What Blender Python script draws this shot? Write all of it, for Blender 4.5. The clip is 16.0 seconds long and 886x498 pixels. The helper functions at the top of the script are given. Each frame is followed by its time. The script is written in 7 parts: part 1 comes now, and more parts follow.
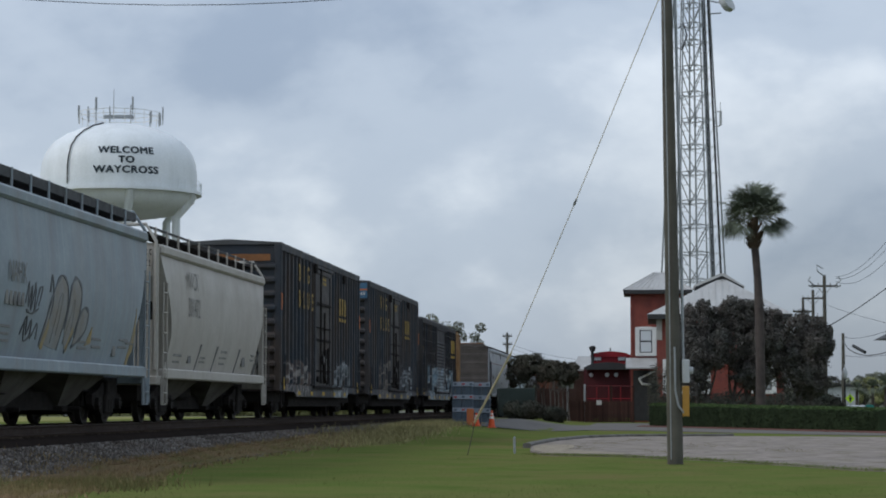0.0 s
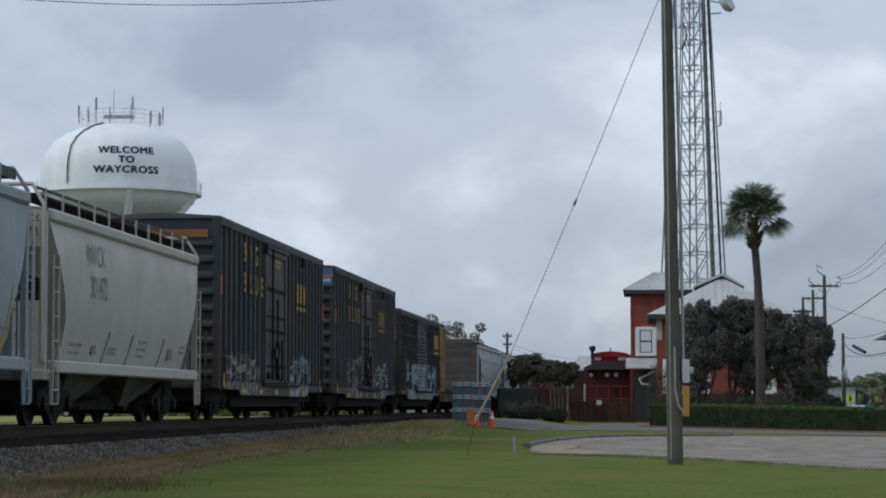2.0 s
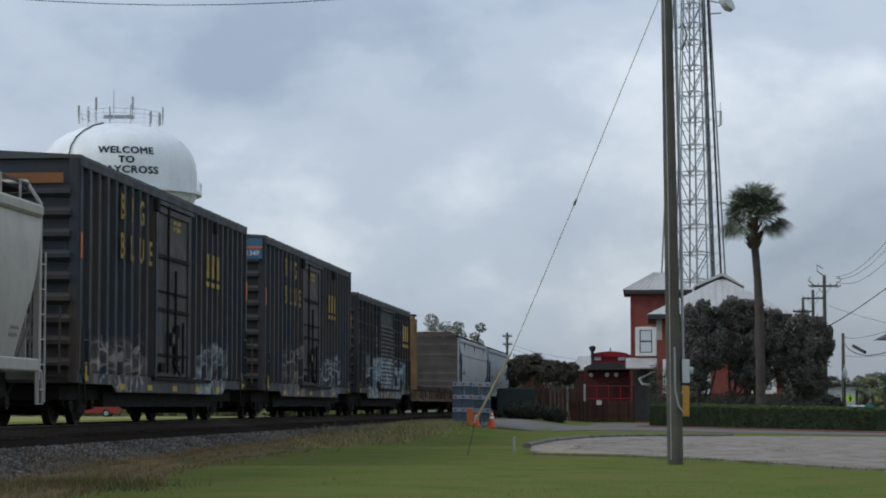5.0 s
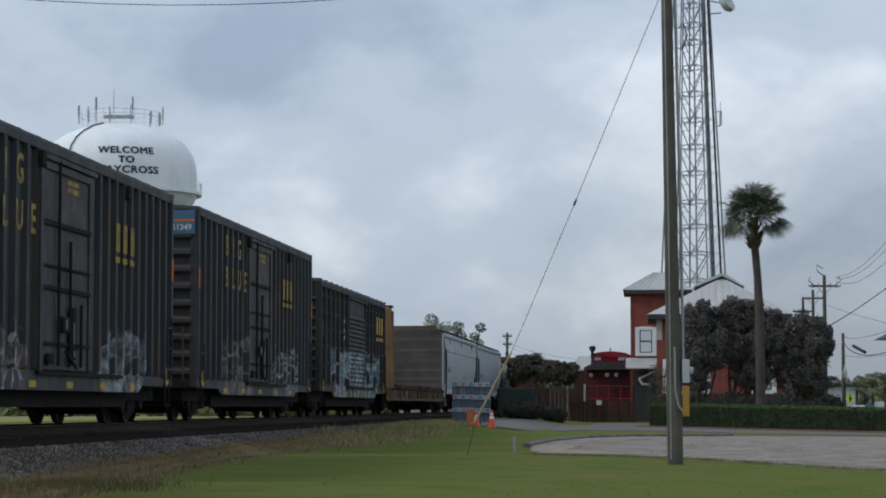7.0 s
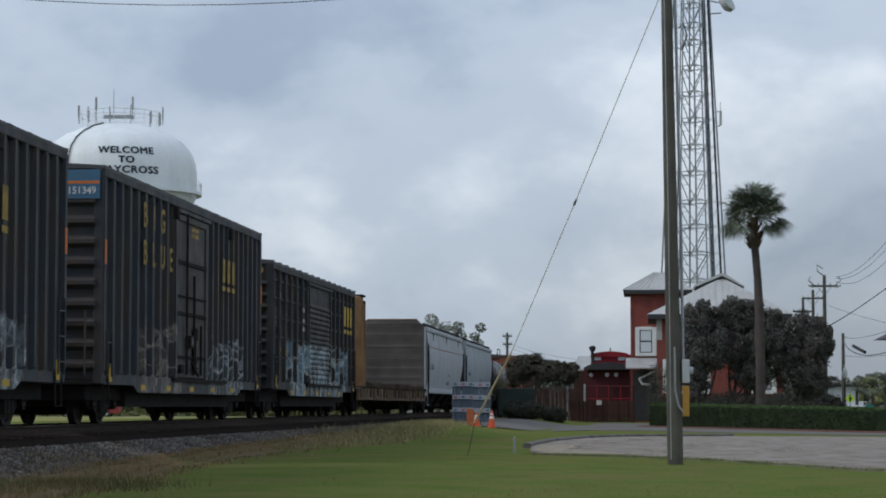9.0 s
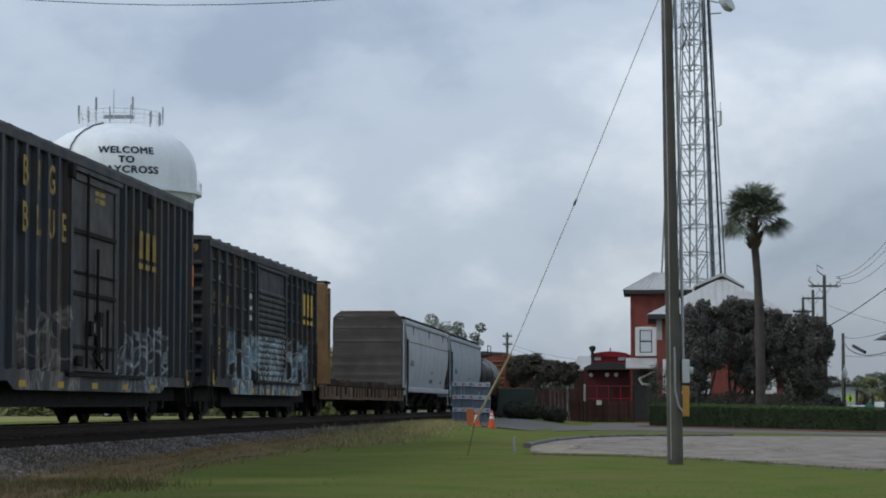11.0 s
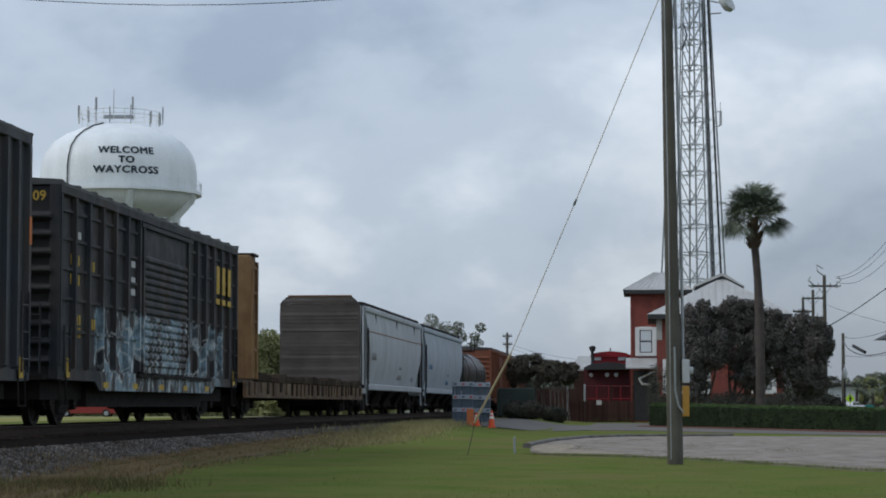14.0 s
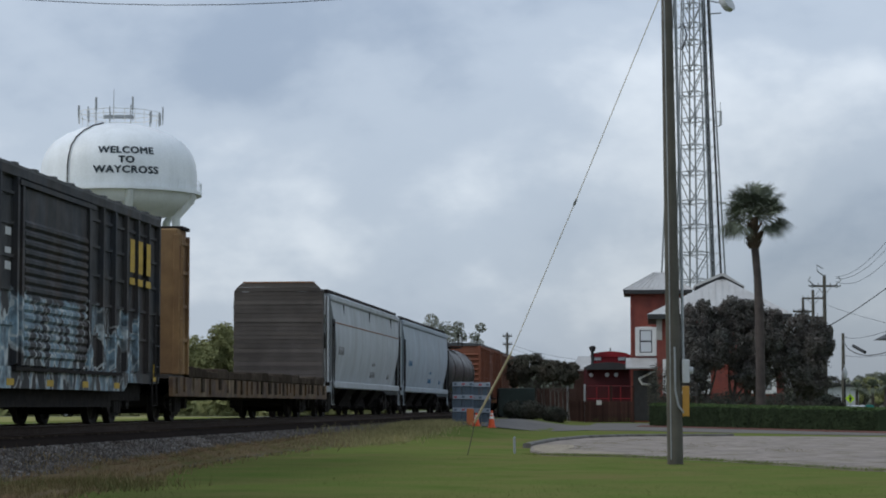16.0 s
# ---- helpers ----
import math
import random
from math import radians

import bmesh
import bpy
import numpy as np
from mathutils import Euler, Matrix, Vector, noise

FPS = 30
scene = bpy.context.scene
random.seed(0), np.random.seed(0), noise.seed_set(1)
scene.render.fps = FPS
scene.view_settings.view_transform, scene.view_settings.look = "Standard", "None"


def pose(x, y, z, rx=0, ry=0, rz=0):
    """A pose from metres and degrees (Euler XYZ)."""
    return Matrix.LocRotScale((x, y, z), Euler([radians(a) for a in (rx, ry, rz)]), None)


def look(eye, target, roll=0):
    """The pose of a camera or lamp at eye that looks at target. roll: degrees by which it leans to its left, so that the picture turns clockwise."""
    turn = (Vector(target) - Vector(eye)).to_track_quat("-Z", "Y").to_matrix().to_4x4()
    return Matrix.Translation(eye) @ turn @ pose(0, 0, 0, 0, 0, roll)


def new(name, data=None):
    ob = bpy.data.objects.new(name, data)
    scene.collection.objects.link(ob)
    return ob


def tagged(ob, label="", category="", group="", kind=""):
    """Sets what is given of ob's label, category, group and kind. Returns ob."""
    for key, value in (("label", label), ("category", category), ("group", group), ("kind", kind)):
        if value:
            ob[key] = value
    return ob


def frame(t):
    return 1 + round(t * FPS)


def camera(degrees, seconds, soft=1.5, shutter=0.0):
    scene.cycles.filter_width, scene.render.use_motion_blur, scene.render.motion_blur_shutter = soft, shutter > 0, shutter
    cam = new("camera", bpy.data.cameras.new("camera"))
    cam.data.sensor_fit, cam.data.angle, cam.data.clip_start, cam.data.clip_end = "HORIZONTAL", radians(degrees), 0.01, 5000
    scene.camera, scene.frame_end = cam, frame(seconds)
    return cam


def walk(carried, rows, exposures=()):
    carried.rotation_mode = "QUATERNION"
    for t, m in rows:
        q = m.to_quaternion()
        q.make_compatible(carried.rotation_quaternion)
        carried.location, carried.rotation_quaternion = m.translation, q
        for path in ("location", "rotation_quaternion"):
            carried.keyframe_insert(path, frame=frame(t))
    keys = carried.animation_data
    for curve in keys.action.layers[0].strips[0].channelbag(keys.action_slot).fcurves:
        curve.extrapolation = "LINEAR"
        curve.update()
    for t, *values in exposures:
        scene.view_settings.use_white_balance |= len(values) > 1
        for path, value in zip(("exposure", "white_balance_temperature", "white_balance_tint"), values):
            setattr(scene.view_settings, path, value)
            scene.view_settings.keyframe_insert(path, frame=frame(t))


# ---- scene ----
# ------------------------------------------------------------ camera
CLIP = 16.0
EYE = (0.0, 0.0, 1.2)
cam = camera(22.18, CLIP, soft=1.9)
VIEW = look(EYE, (-9.314272, 99.325312, 1.2 + 6.908455))
walk(cam, [(0.0, VIEW), (CLIP, VIEW)], [(0.0, 0.0), (CLIP, 0.0)])

# ------------------------------------------------------------ sky and sun
SUN_AZ, SUN_EL = radians(-112), radians(40)      # west of the track, high behind thin cloud


def sky():
    world = bpy.data.worlds.new("overcast_sky")
    scene.world = world
    world.use_nodes = True
    nt = world.node_tree
    nt.nodes.clear()
    N, L = nt.nodes.new, nt.links.new

    def math_node(op, a, b=None, clamp=False):
        n = N("ShaderNodeMath")
        n.operation, n.use_clamp = op, clamp
        for i, v in enumerate((a, b)):
            if v is None:
                continue
            if isinstance(v, (int, float)):
                n.inputs[i].default_value = v
            else:
                L(v, n.inputs[i])
        return n.outputs[0]

    tc = N("ShaderNodeTexCoord")
    sep = N("ShaderNodeSeparateXYZ")
    L(tc.outputs["Generated"], sep.inputs[0])
    up = math_node("MAXIMUM", sep.outputs[2], 0.0)
    deck = math_node("ADD", up, 0.60)
    comb = N("ShaderNodeCombineXYZ")
    L(math_node("DIVIDE", sep.outputs[0], deck), comb.inputs[0])
    L(math_node("DIVIDE", sep.outputs[1], deck), comb.inputs[1])
    big = N("ShaderNodeTexNoise")
    big.inputs["Scale"].default_value, big.inputs["Detail"].default_value = CLOUD[0], 5
    big.inputs["Roughness"].default_value, big.inputs["Distortion"].default_value = 0.52, 0.35
    shift = N("ShaderNodeMapping")
    shift.inputs["Location"].default_value = CLOUD[1]
    L(comb.outputs[0], shift.inputs[0])
    L(shift.outputs[0], big.inputs["Vector"])
    small = N("ShaderNodeTexNoise")
    small.inputs["Scale"].default_value, small.inputs["Detail"].default_value = CLOUD[2], 6
    small.inputs["Roughness"].default_value = 0.55
    L(shift.outputs[0], small.inputs["Vector"])
    both = math_node("ADD", math_node("MULTIPLY", big.outputs[0], 0.66), math_node("MULTIPLY", small.outputs[0], 0.34))
    ramp = N("ShaderNodeValToRGB")
    ramp.color_ramp.interpolation = "EASE"
    e = ramp.color_ramp.elements
    e[0].position, e[0].color = 0.36, (0.308, 0.380, 0.495, 1)
    e[1].position, e[1].color = 0.64, (0.69, 0.755, 0.835, 1)
    mid = e.new(0.50)
    mid.color = (0.458, 0.532, 0.638, 1)
    L(both, ramp.inputs[0])
    # overcast: the zenith is up to three times as bright as the horizon
    lift = math_node("ADD", math_node("MULTIPLY", math_node("MINIMUM", up, 0.3), SKY_LIFT), 0.84)
    cloud = N("ShaderNodeVectorMath")
    cloud.operation = "SCALE"
    L(ramp.outputs[0], cloud.inputs[0])
    # greyer low cloud towards the east
    east = math_node("MINIMUM", math_node("MAXIMUM", math_node("MULTIPLY", math_node("ADD", sep.outputs[0], 0.08), 2.4), 0.0), 0.35)
    low = math_node("MAXIMUM", math_node("SUBTRACT", 1.0, math_node("DIVIDE", up, 0.15)), 0.0)
    L(math_node("MULTIPLY", lift, math_node("SUBTRACT", 1.0, math_node("MULTIPLY", east, low))), cloud.inputs["Scale"])
    air = N("ShaderNodeTexSky")
    air.sky_type, air.sun_disc = "NISHITA", False
    air.sun_elevation, air.sun_rotation = SUN_EL, SUN_AZ
    mix = N("ShaderNodeMixRGB")
    mix.blend_type = "ADD"
    mix.inputs[0].default_value = 0.012
    L(cloud.outputs[0], mix.inputs[1])
    L(air.outputs[0], mix.inputs[2])
    bg = N("ShaderNodeBackground")
    bg.inputs[1].default_value = SKY_STRENGTH
    L(mix.outputs[0], bg.inputs[0])
    L(bg.outputs[0], N("ShaderNodeOutputWorld").inputs[0])


CLOUD = (3.2, (2.7, 8.3, 0.0), 8.0)
SKY_LIFT, SKY_STRENGTH = 1.25, 1.0
sky()
sun = new("sun", bpy.data.lights.new("sun", "SUN"))
sun.data.energy, sun.data.angle, sun.data.color = 1.15, radians(18), (1.0, 0.98, 0.95)
sun.matrix_world = look((0, 0, 0), (-math.sin(SUN_AZ) * math.cos(SUN_EL), -math.cos(SUN_AZ) * math.cos(SUN_EL), -math.sin(SUN_EL)))

# ------------------------------------------------------------ materials


def surface(name, base, rough=0.7, metal=0.0, second=None, amount=0.5, scale=3.0, fine=40.0, bump=0.25, dirt=None, dirt_amount=0.0,
            dirt_scale=(1.5, 1.5, 0.25), streak=None, spread=0.0, paint=(), spec=0.22, island=0.0):
    """base and second colours mixed by a broad noise, a fine grain in colour and relief, optional dirt streaks,
    per-object variation (spread), and sprayed paint patches: (y0, y1, z0, z1, colour a, colour b, seed)."""
    m = bpy.data.materials.new(name)
    m.use_nodes = True
    nt = m.node_tree
    b = nt.nodes["Principled BSDF"]
    N, L = nt.nodes.new, nt.links.new
    tc = N("ShaderNodeTexCoord").outputs["Object"]

    def tex(sc, detail=4, stretch=None, offset=(0, 0, 0), rough_=0.55):
        n = N("ShaderNodeTexNoise")
        n.inputs["Scale"].default_value, n.inputs["Detail"].default_value, n.inputs["Roughness"].default_value = sc, detail, rough_
        mp = N("ShaderNodeMapping")
        mp.inputs["Location"].default_value = offset
        if stretch:
            mp.inputs["Scale"].default_value = stretch
        L(tc, mp.inputs[0])
        L(mp.outputs[0], n.inputs["Vector"])
        return n.outputs[0]

    def ramp(src, lo, hi, a=0.0, z=1.0):
        n = N("ShaderNodeMapRange")
        n.inputs[1].default_value, n.inputs[2].default_value, n.inputs[3].default_value, n.inputs[4].default_value = lo, hi, a, z
        L(src, n.inputs[0])
        return n.outputs[0]

    def mixc(fac, c1, c2, kind="MIX"):
        n = N("ShaderNodeMixRGB")
        n.blend_type = kind
        for i, v in ((0, fac), (1, c1), (2, c2)):
            if isinstance(v, (int, float)):
                n.inputs[i].default_value = v
            elif isinstance(v, tuple):
                n.inputs[i].default_value = (*v, 1)
            else:
                L(v, n.inputs[i])
        return n.outputs[0]

    def mul(a, c):
        n = N("ShaderNodeMath")
        n.operation = "MULTIPLY"
        L(a, n.inputs[0])
        if isinstance(c, (int, float)):
            n.inputs[1].default_value = c
        else:
            L(c, n.inputs[1])
        return n.outputs[0]

    sec = second or tuple(c * 0.7 for c in base)
    col = mixc(ramp(tex(scale), 0.35, 0.65, 0, amount), base, sec)
    grain = tex(fine, 3)
    col = mixc(0.35, col, mixc(grain, (0.55, 0.55, 0.55), (1.3, 1.3, 1.3)), "MULTIPLY")
    if dirt:
        col = mixc(ramp(tex(1.0, 5, dirt_scale, (7, 3, 1)), 0.48, 0.66, 0, dirt_amount), col, dirt)
    if streak:
        colour, stretch, much = streak
        col = mixc(ramp(tex(1.0, 4, stretch, (2, 5, 9)), 0.52, 0.68, 0, much), col, colour)
    if spread:
        info = N("ShaderNodeObjectInfo")
        col = mixc(1.0, col, mixc(info.outputs["Random"], (1 - spread,) * 3, (1 + spread,) * 3), "MULTIPLY")
    if island:
        geo = N("ShaderNodeNewGeometry")
        col = mixc(1.0, col, mixc(geo.outputs["Random Per Island"], (1 - island,) * 3, (1 + island,) * 3), "MULTIPLY")
    if paint:
        sep = N("ShaderNodeSeparateXYZ")
        L(tc, sep.inputs[0])
        for y0, y1, z0, z1, ca, cb, seed in paint:
            wob = tex(2.2, 3, None, (seed, 0, 0))
            inside = None
            for axis, lo, hi in ((1, y0, y1), (2, z0, z1)):
                src = N("ShaderNodeMath")
                src.operation = "MULTIPLY_ADD"
                L(wob, src.inputs[0])
                src.inputs[1].default_value = 1.0
                add = N("ShaderNodeMath")
                add.operation = "SUBTRACT"
                L(sep.outputs[axis], add.inputs[0])
                add.inputs[1].default_value = 0.5
                L(add.outputs[0], src.inputs[2])
                a = ramp(src.outputs[0], lo - 0.05, lo + 0.05)
                c = ramp(src.outputs[0], hi - 0.05, hi + 0.05, 1, 0)
                inside = mul(a, c) if inside is None else mul(inside, mul(a, c))
            cells = []
            for feature in ("F1", "DISTANCE_TO_EDGE"):
                vo = N("ShaderNodeTexVoronoi")
                vo.feature = feature
                vo.inputs["Scale"].default_value = 1.0
                mp = N("ShaderNodeMapping")
                mp.inputs["Location"].default_value = (seed, seed * 2, 1)
                mp.inputs["Scale"].default_value = (0.05, 3.1, 1.6)
                warp = N("ShaderNodeVectorMath")
                warp.operation = "ADD"
                nz = N("ShaderNodeTexNoise")
                nz.inputs["Scale"].default_value = 1.4
                L(tc, nz.inputs["Vector"])
                L(tc, warp.inputs[0])
                L(nz.outputs["Color"], warp.inputs[1])
                L(warp.outputs[0], mp.inputs[0])
                L(mp.outputs[0], vo.inputs["Vector"])
                cells.append(vo.outputs["Color" if feature == "F1" else "Distance"])
            pick = N("ShaderNodeSeparateColor")
            L(cells[0], pick.inputs[0])
            fill = ramp(pick.outputs[0], 0.34, 0.38)
            edge = ramp(cells[1], 0.03, 0.062, 1, 0)
            worn = ramp(tex(3.0, 4, None, (seed, 8, 2)), 0.38, 0.60, 0.15, 0.82)
            col = mixc(mul(inside, mul(fill, worn)), col, ca)
            col = mixc(mul(inside, mul(edge, worn)), col, cb)
    L(col, b.inputs["Base Color"])
    b.inputs["Metallic"].default_value = metal
    b.inputs["Specular IOR Level"].default_value = spec
    rg = ramp(tex(scale * 2.3, 4, None, (1, 1, 1)), 0.3, 0.7, max(0.05, rough - 0.12), min(1, rough + 0.12))
    L(rg, b.inputs["Roughness"])
    if bump:
        bp = N("ShaderNodeBump")
        bp.inputs["Strength"].default_value, bp.inputs["Distance"].default_value = bump, 0.02
        L(grain, bp.inputs["Height"])
        L(bp.outputs[0], b.inputs["Normal"])
    return m


def glass(name, tint=(0.02, 0.025, 0.03)):
    m = bpy.data.materials.new(name)
    m.use_nodes = True
    b = m.node_tree.nodes["Principled BSDF"]
    b.inputs["Base Color"].default_value = (*tint, 1)
    b.inputs["Roughness"].default_value = 0.06
    b.inputs["Specular IOR Level"].default_value = 0.7
    return m


# ------------------------------------------------------------ mesh helpers


class Shape:
    """Vertices and faces gathered for one mesh."""

    def __init__(self):
        self.v, self.f = [], []

    def add(self, verts, faces):
        o = len(self.v)
        self.v += [tuple(p) for p in verts]
        self.f += [tuple(i + o for i in f) for f in faces]
        return self

    def box(self, x0, x1, y0, y1, z0, z1, bevel=0.0):
        if bevel:
            b = bevel
            ring = lambda z, i: [(x0 + i, y0 + b, z), (x0 + b, y0 + i, z), (x1 - b, y0 + i, z), (x1 - i, y0 + b, z),
                                 (x1 - i, y1 - b, z), (x1 - b, y1 - i, z), (x0 + b, y1 - i, z), (x0 + i, y1 - b, z)]
            return self.loft([ring(z0, b), ring(z0 + b, 0), ring(z1 - b, 0), ring(z1, b)])
        return self.add([(x0, y0, z0), (x1, y0, z0), (x1, y1, z0), (x0, y1, z0), (x0, y0, z1), (x1, y0, z1), (x1, y1, z1), (x0, y1, z1)],
                        [(0, 3, 2, 1), (4, 5, 6, 7), (0, 1, 5, 4), (1, 2, 6, 5), (2, 3, 7, 6), (3, 0, 4, 7)])

    def loft(self, rings, cap=True, closed=True):
        n = len(rings[0])
        verts = [p for r in rings for p in r]
        faces = []
        for k in range(len(rings) - 1):
            for i in range(n if closed else n - 1):
                j = (i + 1) % n
                faces.append((k * n + i, k * n + j, (k + 1) * n + j, (k + 1) * n + i))
        if cap:
            faces.append(tuple(range(n - 1, -1, -1)))
            faces.append(tuple((len(rings) - 1) * n + i for i in range(n)))
        return self.add(verts, faces)

    def rod(self, a, b, r, r2=None, n=8, cap=True):
        a, b = Vector(a), Vector(b)
        d = (b - a).normalized()
        s = d.orthogonal().normalized()
        u = d.cross(s)
        rr = r if r2 is None else r2
        ring = lambda c, q: [c + (s * math.cos(2 * math.pi * i / n) + u * math.sin(2 * math.pi * i / n)) * q for i in range(n)]
        return self.loft([ring(a, r), ring(b, rr)], cap)

    def tube(self, pts, r, n=6):
        pts = [Vector(p) for p in pts]
        rings = []
        s = None
        for i, p in enumerate(pts):
            d = (pts[min(i + 1, len(pts) - 1)] - pts[max(i - 1, 0)]).normalized()
            s = d.orthogonal().normalized() if s is None else (s - d * s.dot(d)).normalized()
            u = d.cross(s)
            rings.append([p + (s * math.cos(2 * math.pi * k / n) + u * math.sin(2 * math.pi * k / n)) * r for k in range(n)])
        return self.loft(rings)

    def turned(self, profile, centre=(0, 0, 0), n=24, axis="z"):
        """A body of revolution: profile of (radius, height)."""
        rings = []
        for r, h in profile:
            ring = []
            for i in range(n):
                a = 2 * math.pi * i / n
                p = (r * math.cos(a), r * math.sin(a), h) if axis == "z" else (h, r * math.cos(a), r * math.sin(a))
                ring.append((p[0] + centre[0], p[1] + centre[1], p[2] + centre[2]))
            rings.append(ring)
        return self.loft(rings)

    def extrude_y(self, profile, y0, y1):
        """profile: (x, z) points, swept from y0 to y1."""
        return self.loft([[(x, y0, z) for x, z in profile], [(x, y1, z) for x, z in profile]])

    def extrude_x(self, profile, x0, x1):
        """profile: (y, z) points."""
        return self.loft([[(x0, y, z) for y, z in profile], [(x1, y, z) for y, z in profile]])

    def mesh(self, name, mat, smooth=False):
        me = bpy.data.meshes.new(name)
        me.from_pydata(self.v, [], self.f)
        me.update()
        bm = bmesh.new()
        bm.from_mesh(me)
        bmesh.ops.recalc_face_normals(bm, faces=bm.faces)
        bm.to_mesh(me)
        bm.free()
        if mat:
            me.materials.append(mat)
        if smooth:
            me.shade_smooth()
            me.set_sharp_from_angle(angle=radians(38))
        return me


def part(name, shape, mat, parent, label="", smooth=False, at=None):
    """One mesh object under a thing or a part."""
    me = shape if isinstance(shape, bpy.types.Mesh) else shape.mesh(name, mat, smooth)
    ob = new(name, me)
    ob.parent = parent
    if at is not None:
        ob.location = at
    if label:
        ob["label"] = label
    return ob


def thing(name, at, label, category, group="", turn=0.0):
    ob = new(name)
    ob.matrix_basis = pose(at[0], at[1], at[2], 0, 0, turn)
    ob.empty_display_size = 0.3
    return tagged(ob, label, category, group)


def single(name, shape, mat, label, category, at=(0, 0, 0), turn=0.0, group="", kind="", smooth=False):
    ob = new(name, shape.mesh(name, mat, smooth))
    ob.matrix_basis = pose(at[0], at[1], at[2], 0, 0, turn)
    return tagged(ob, label, category, group, kind)


def letters(text, size, mat, name="lettering", depth=0.0, bold=0.0, gap=1.0):
    """A mesh of built-in-font letters, standing in x and z, centred."""
    cu = bpy.data.curves.new(name, "FONT")
    cu.body, cu.size, cu.align_x, cu.align_y, cu.resolution_u = text, size, "CENTER", "CENTER", 3
    cu.extrude, cu.offset, cu.space_character = depth, bold, gap
    ob = bpy.data.objects.new(name, cu)
    scene.collection.objects.link(ob)
    bpy.context.view_layer.update()
    me = bpy.data.meshes.new_from_object(ob.evaluated_get(bpy.context.evaluated_depsgraph_get()))
    bpy.data.objects.remove(ob)
    me.transform(Matrix.Rotation(radians(90), 4, "X"))
    me.materials.clear()
    me.materials.append(mat)
    me.name = name
    return me


def side_letters(text, size, mat, parent, x, y, z, wide=1.0, name="lettering", bold=0.0):
    """Letters on the side that faces +x, reading towards +y."""
    me = letters(text, size, mat, name, 0.0, bold)
    me.transform(Matrix.Diagonal((wide, 1, 1, 1)))
    me.transform(Matrix.Rotation(radians(90), 4, "Z"))
    return part(name, me, mat, parent, "", at=(x, y, z))


# ------------------------------------------------------------ palette
lawn_mat = surface("mown_grass", (0.099, 0.136, 0.036), 0.95, second=(0.130, 0.138, 0.048), amount=0.9, scale=0.55, fine=7, bump=0.3,
                   dirt=(0.155, 0.120, 0.060), dirt_amount=0.5, dirt_scale=(0.28, 0.16, 1), streak=((0.075, 0.110, 0.028), (0.6, 0.5, 1), 0.6), spec=0.0)
verge_mat = surface("dry_grass", (0.175, 0.125, 0.080), 0.95, second=(0.120, 0.100, 0.052), amount=1.0, scale=0.8, fine=16, bump=0.6, dirt=(0.075, 0.095, 0.030), dirt_amount=0.6, dirt_scale=(0.9, 0.4, 1), spec=0.0)
ballast_mat = surface("crushed_stone", (0.085, 0.073, 0.062), 0.9, second=(0.050, 0.042, 0.036), amount=0.8, scale=1.3, fine=18, bump=0.9,
                      dirt=(0.11, 0.085, 0.065), dirt_amount=0.6, dirt_scale=(1.2, 0.6, 1), spec=0.0)
stone_mat = surface("ballast_stone", (0.235, 0.222, 0.212), 0.9, second=(0.125, 0.108, 0.095), amount=1.0, scale=0.9, fine=50, bump=0.3, island=0.55, spec=0.0)
asphalt_mat = surface("worn_asphalt", (0.172, 0.164, 0.156), 0.9, second=(0.118, 0.113, 0.108), amount=0.7, scale=0.5, fine=60, bump=0.3, spec=0.0)
lot_mat = surface("worn_concrete_lot", (0.30, 0.265, 0.24), 0.92, second=(0.20, 0.18, 0.165), amount=0.9, scale=0.7, fine=14, bump=0.5,
                  dirt=(0.15, 0.135, 0.09), dirt_amount=0.5, dirt_scale=(1.4, 0.5, 1), streak=((0.12, 0.105, 0.09), (3.0, 0.7, 1), 0.5), spec=0.0)
kerb_mat = surface("kerb_concrete", (0.165, 0.156, 0.142), 0.9, second=(0.075, 0.070, 0.062), amount=0.8, scale=2, fine=30)
rail_mat = surface("rusty_rail", (0.034, 0.023, 0.018), 0.8, 0.1, second=(0.05, 0.03, 0.02), scale=4)
railhead_mat = surface("polished_rail_head", (0.30, 0.29, 0.28), 0.35, 0.9)
tie_mat = surface("creosoted_tie", (0.045, 0.035, 0.028), 0.9, second=(0.09, 0.075, 0.06), scale=6, fine=60, spread=0.3, spec=0.0)
iron_mat = surface("dark_cast_steel", (0.022, 0.020, 0.020), 0.85, 0.0, second=(0.032, 0.027, 0.024), scale=3, spec=0.06)
bed_mat = surface("fouled_shaded_ballast", (0.026, 0.021, 0.019), 0.95, second=(0.018, 0.015, 0.014), scale=1.5, fine=18, bump=0.8, spec=0.0)
wheel_mat = surface("wheel_steel", (0.020, 0.018, 0.017), 0.65, 0.1, second=(0.032, 0.025, 0.021), scale=4, spec=0.15)


def boxcar_blue(name, *patches):
    return surface(name, (0.036, 0.046, 0.060), 0.65, second=(0.045, 0.046, 0.049), amount=0.9, scale=0.7, fine=14, bump=0.08,
                   dirt=(0.072, 0.051, 0.038), dirt_amount=0.75, dirt_scale=(0.6, 2.2, 0.18), streak=((0.13, 0.12, 0.11), (0.8, 5.0, 0.12), 0.16), paint=patches)


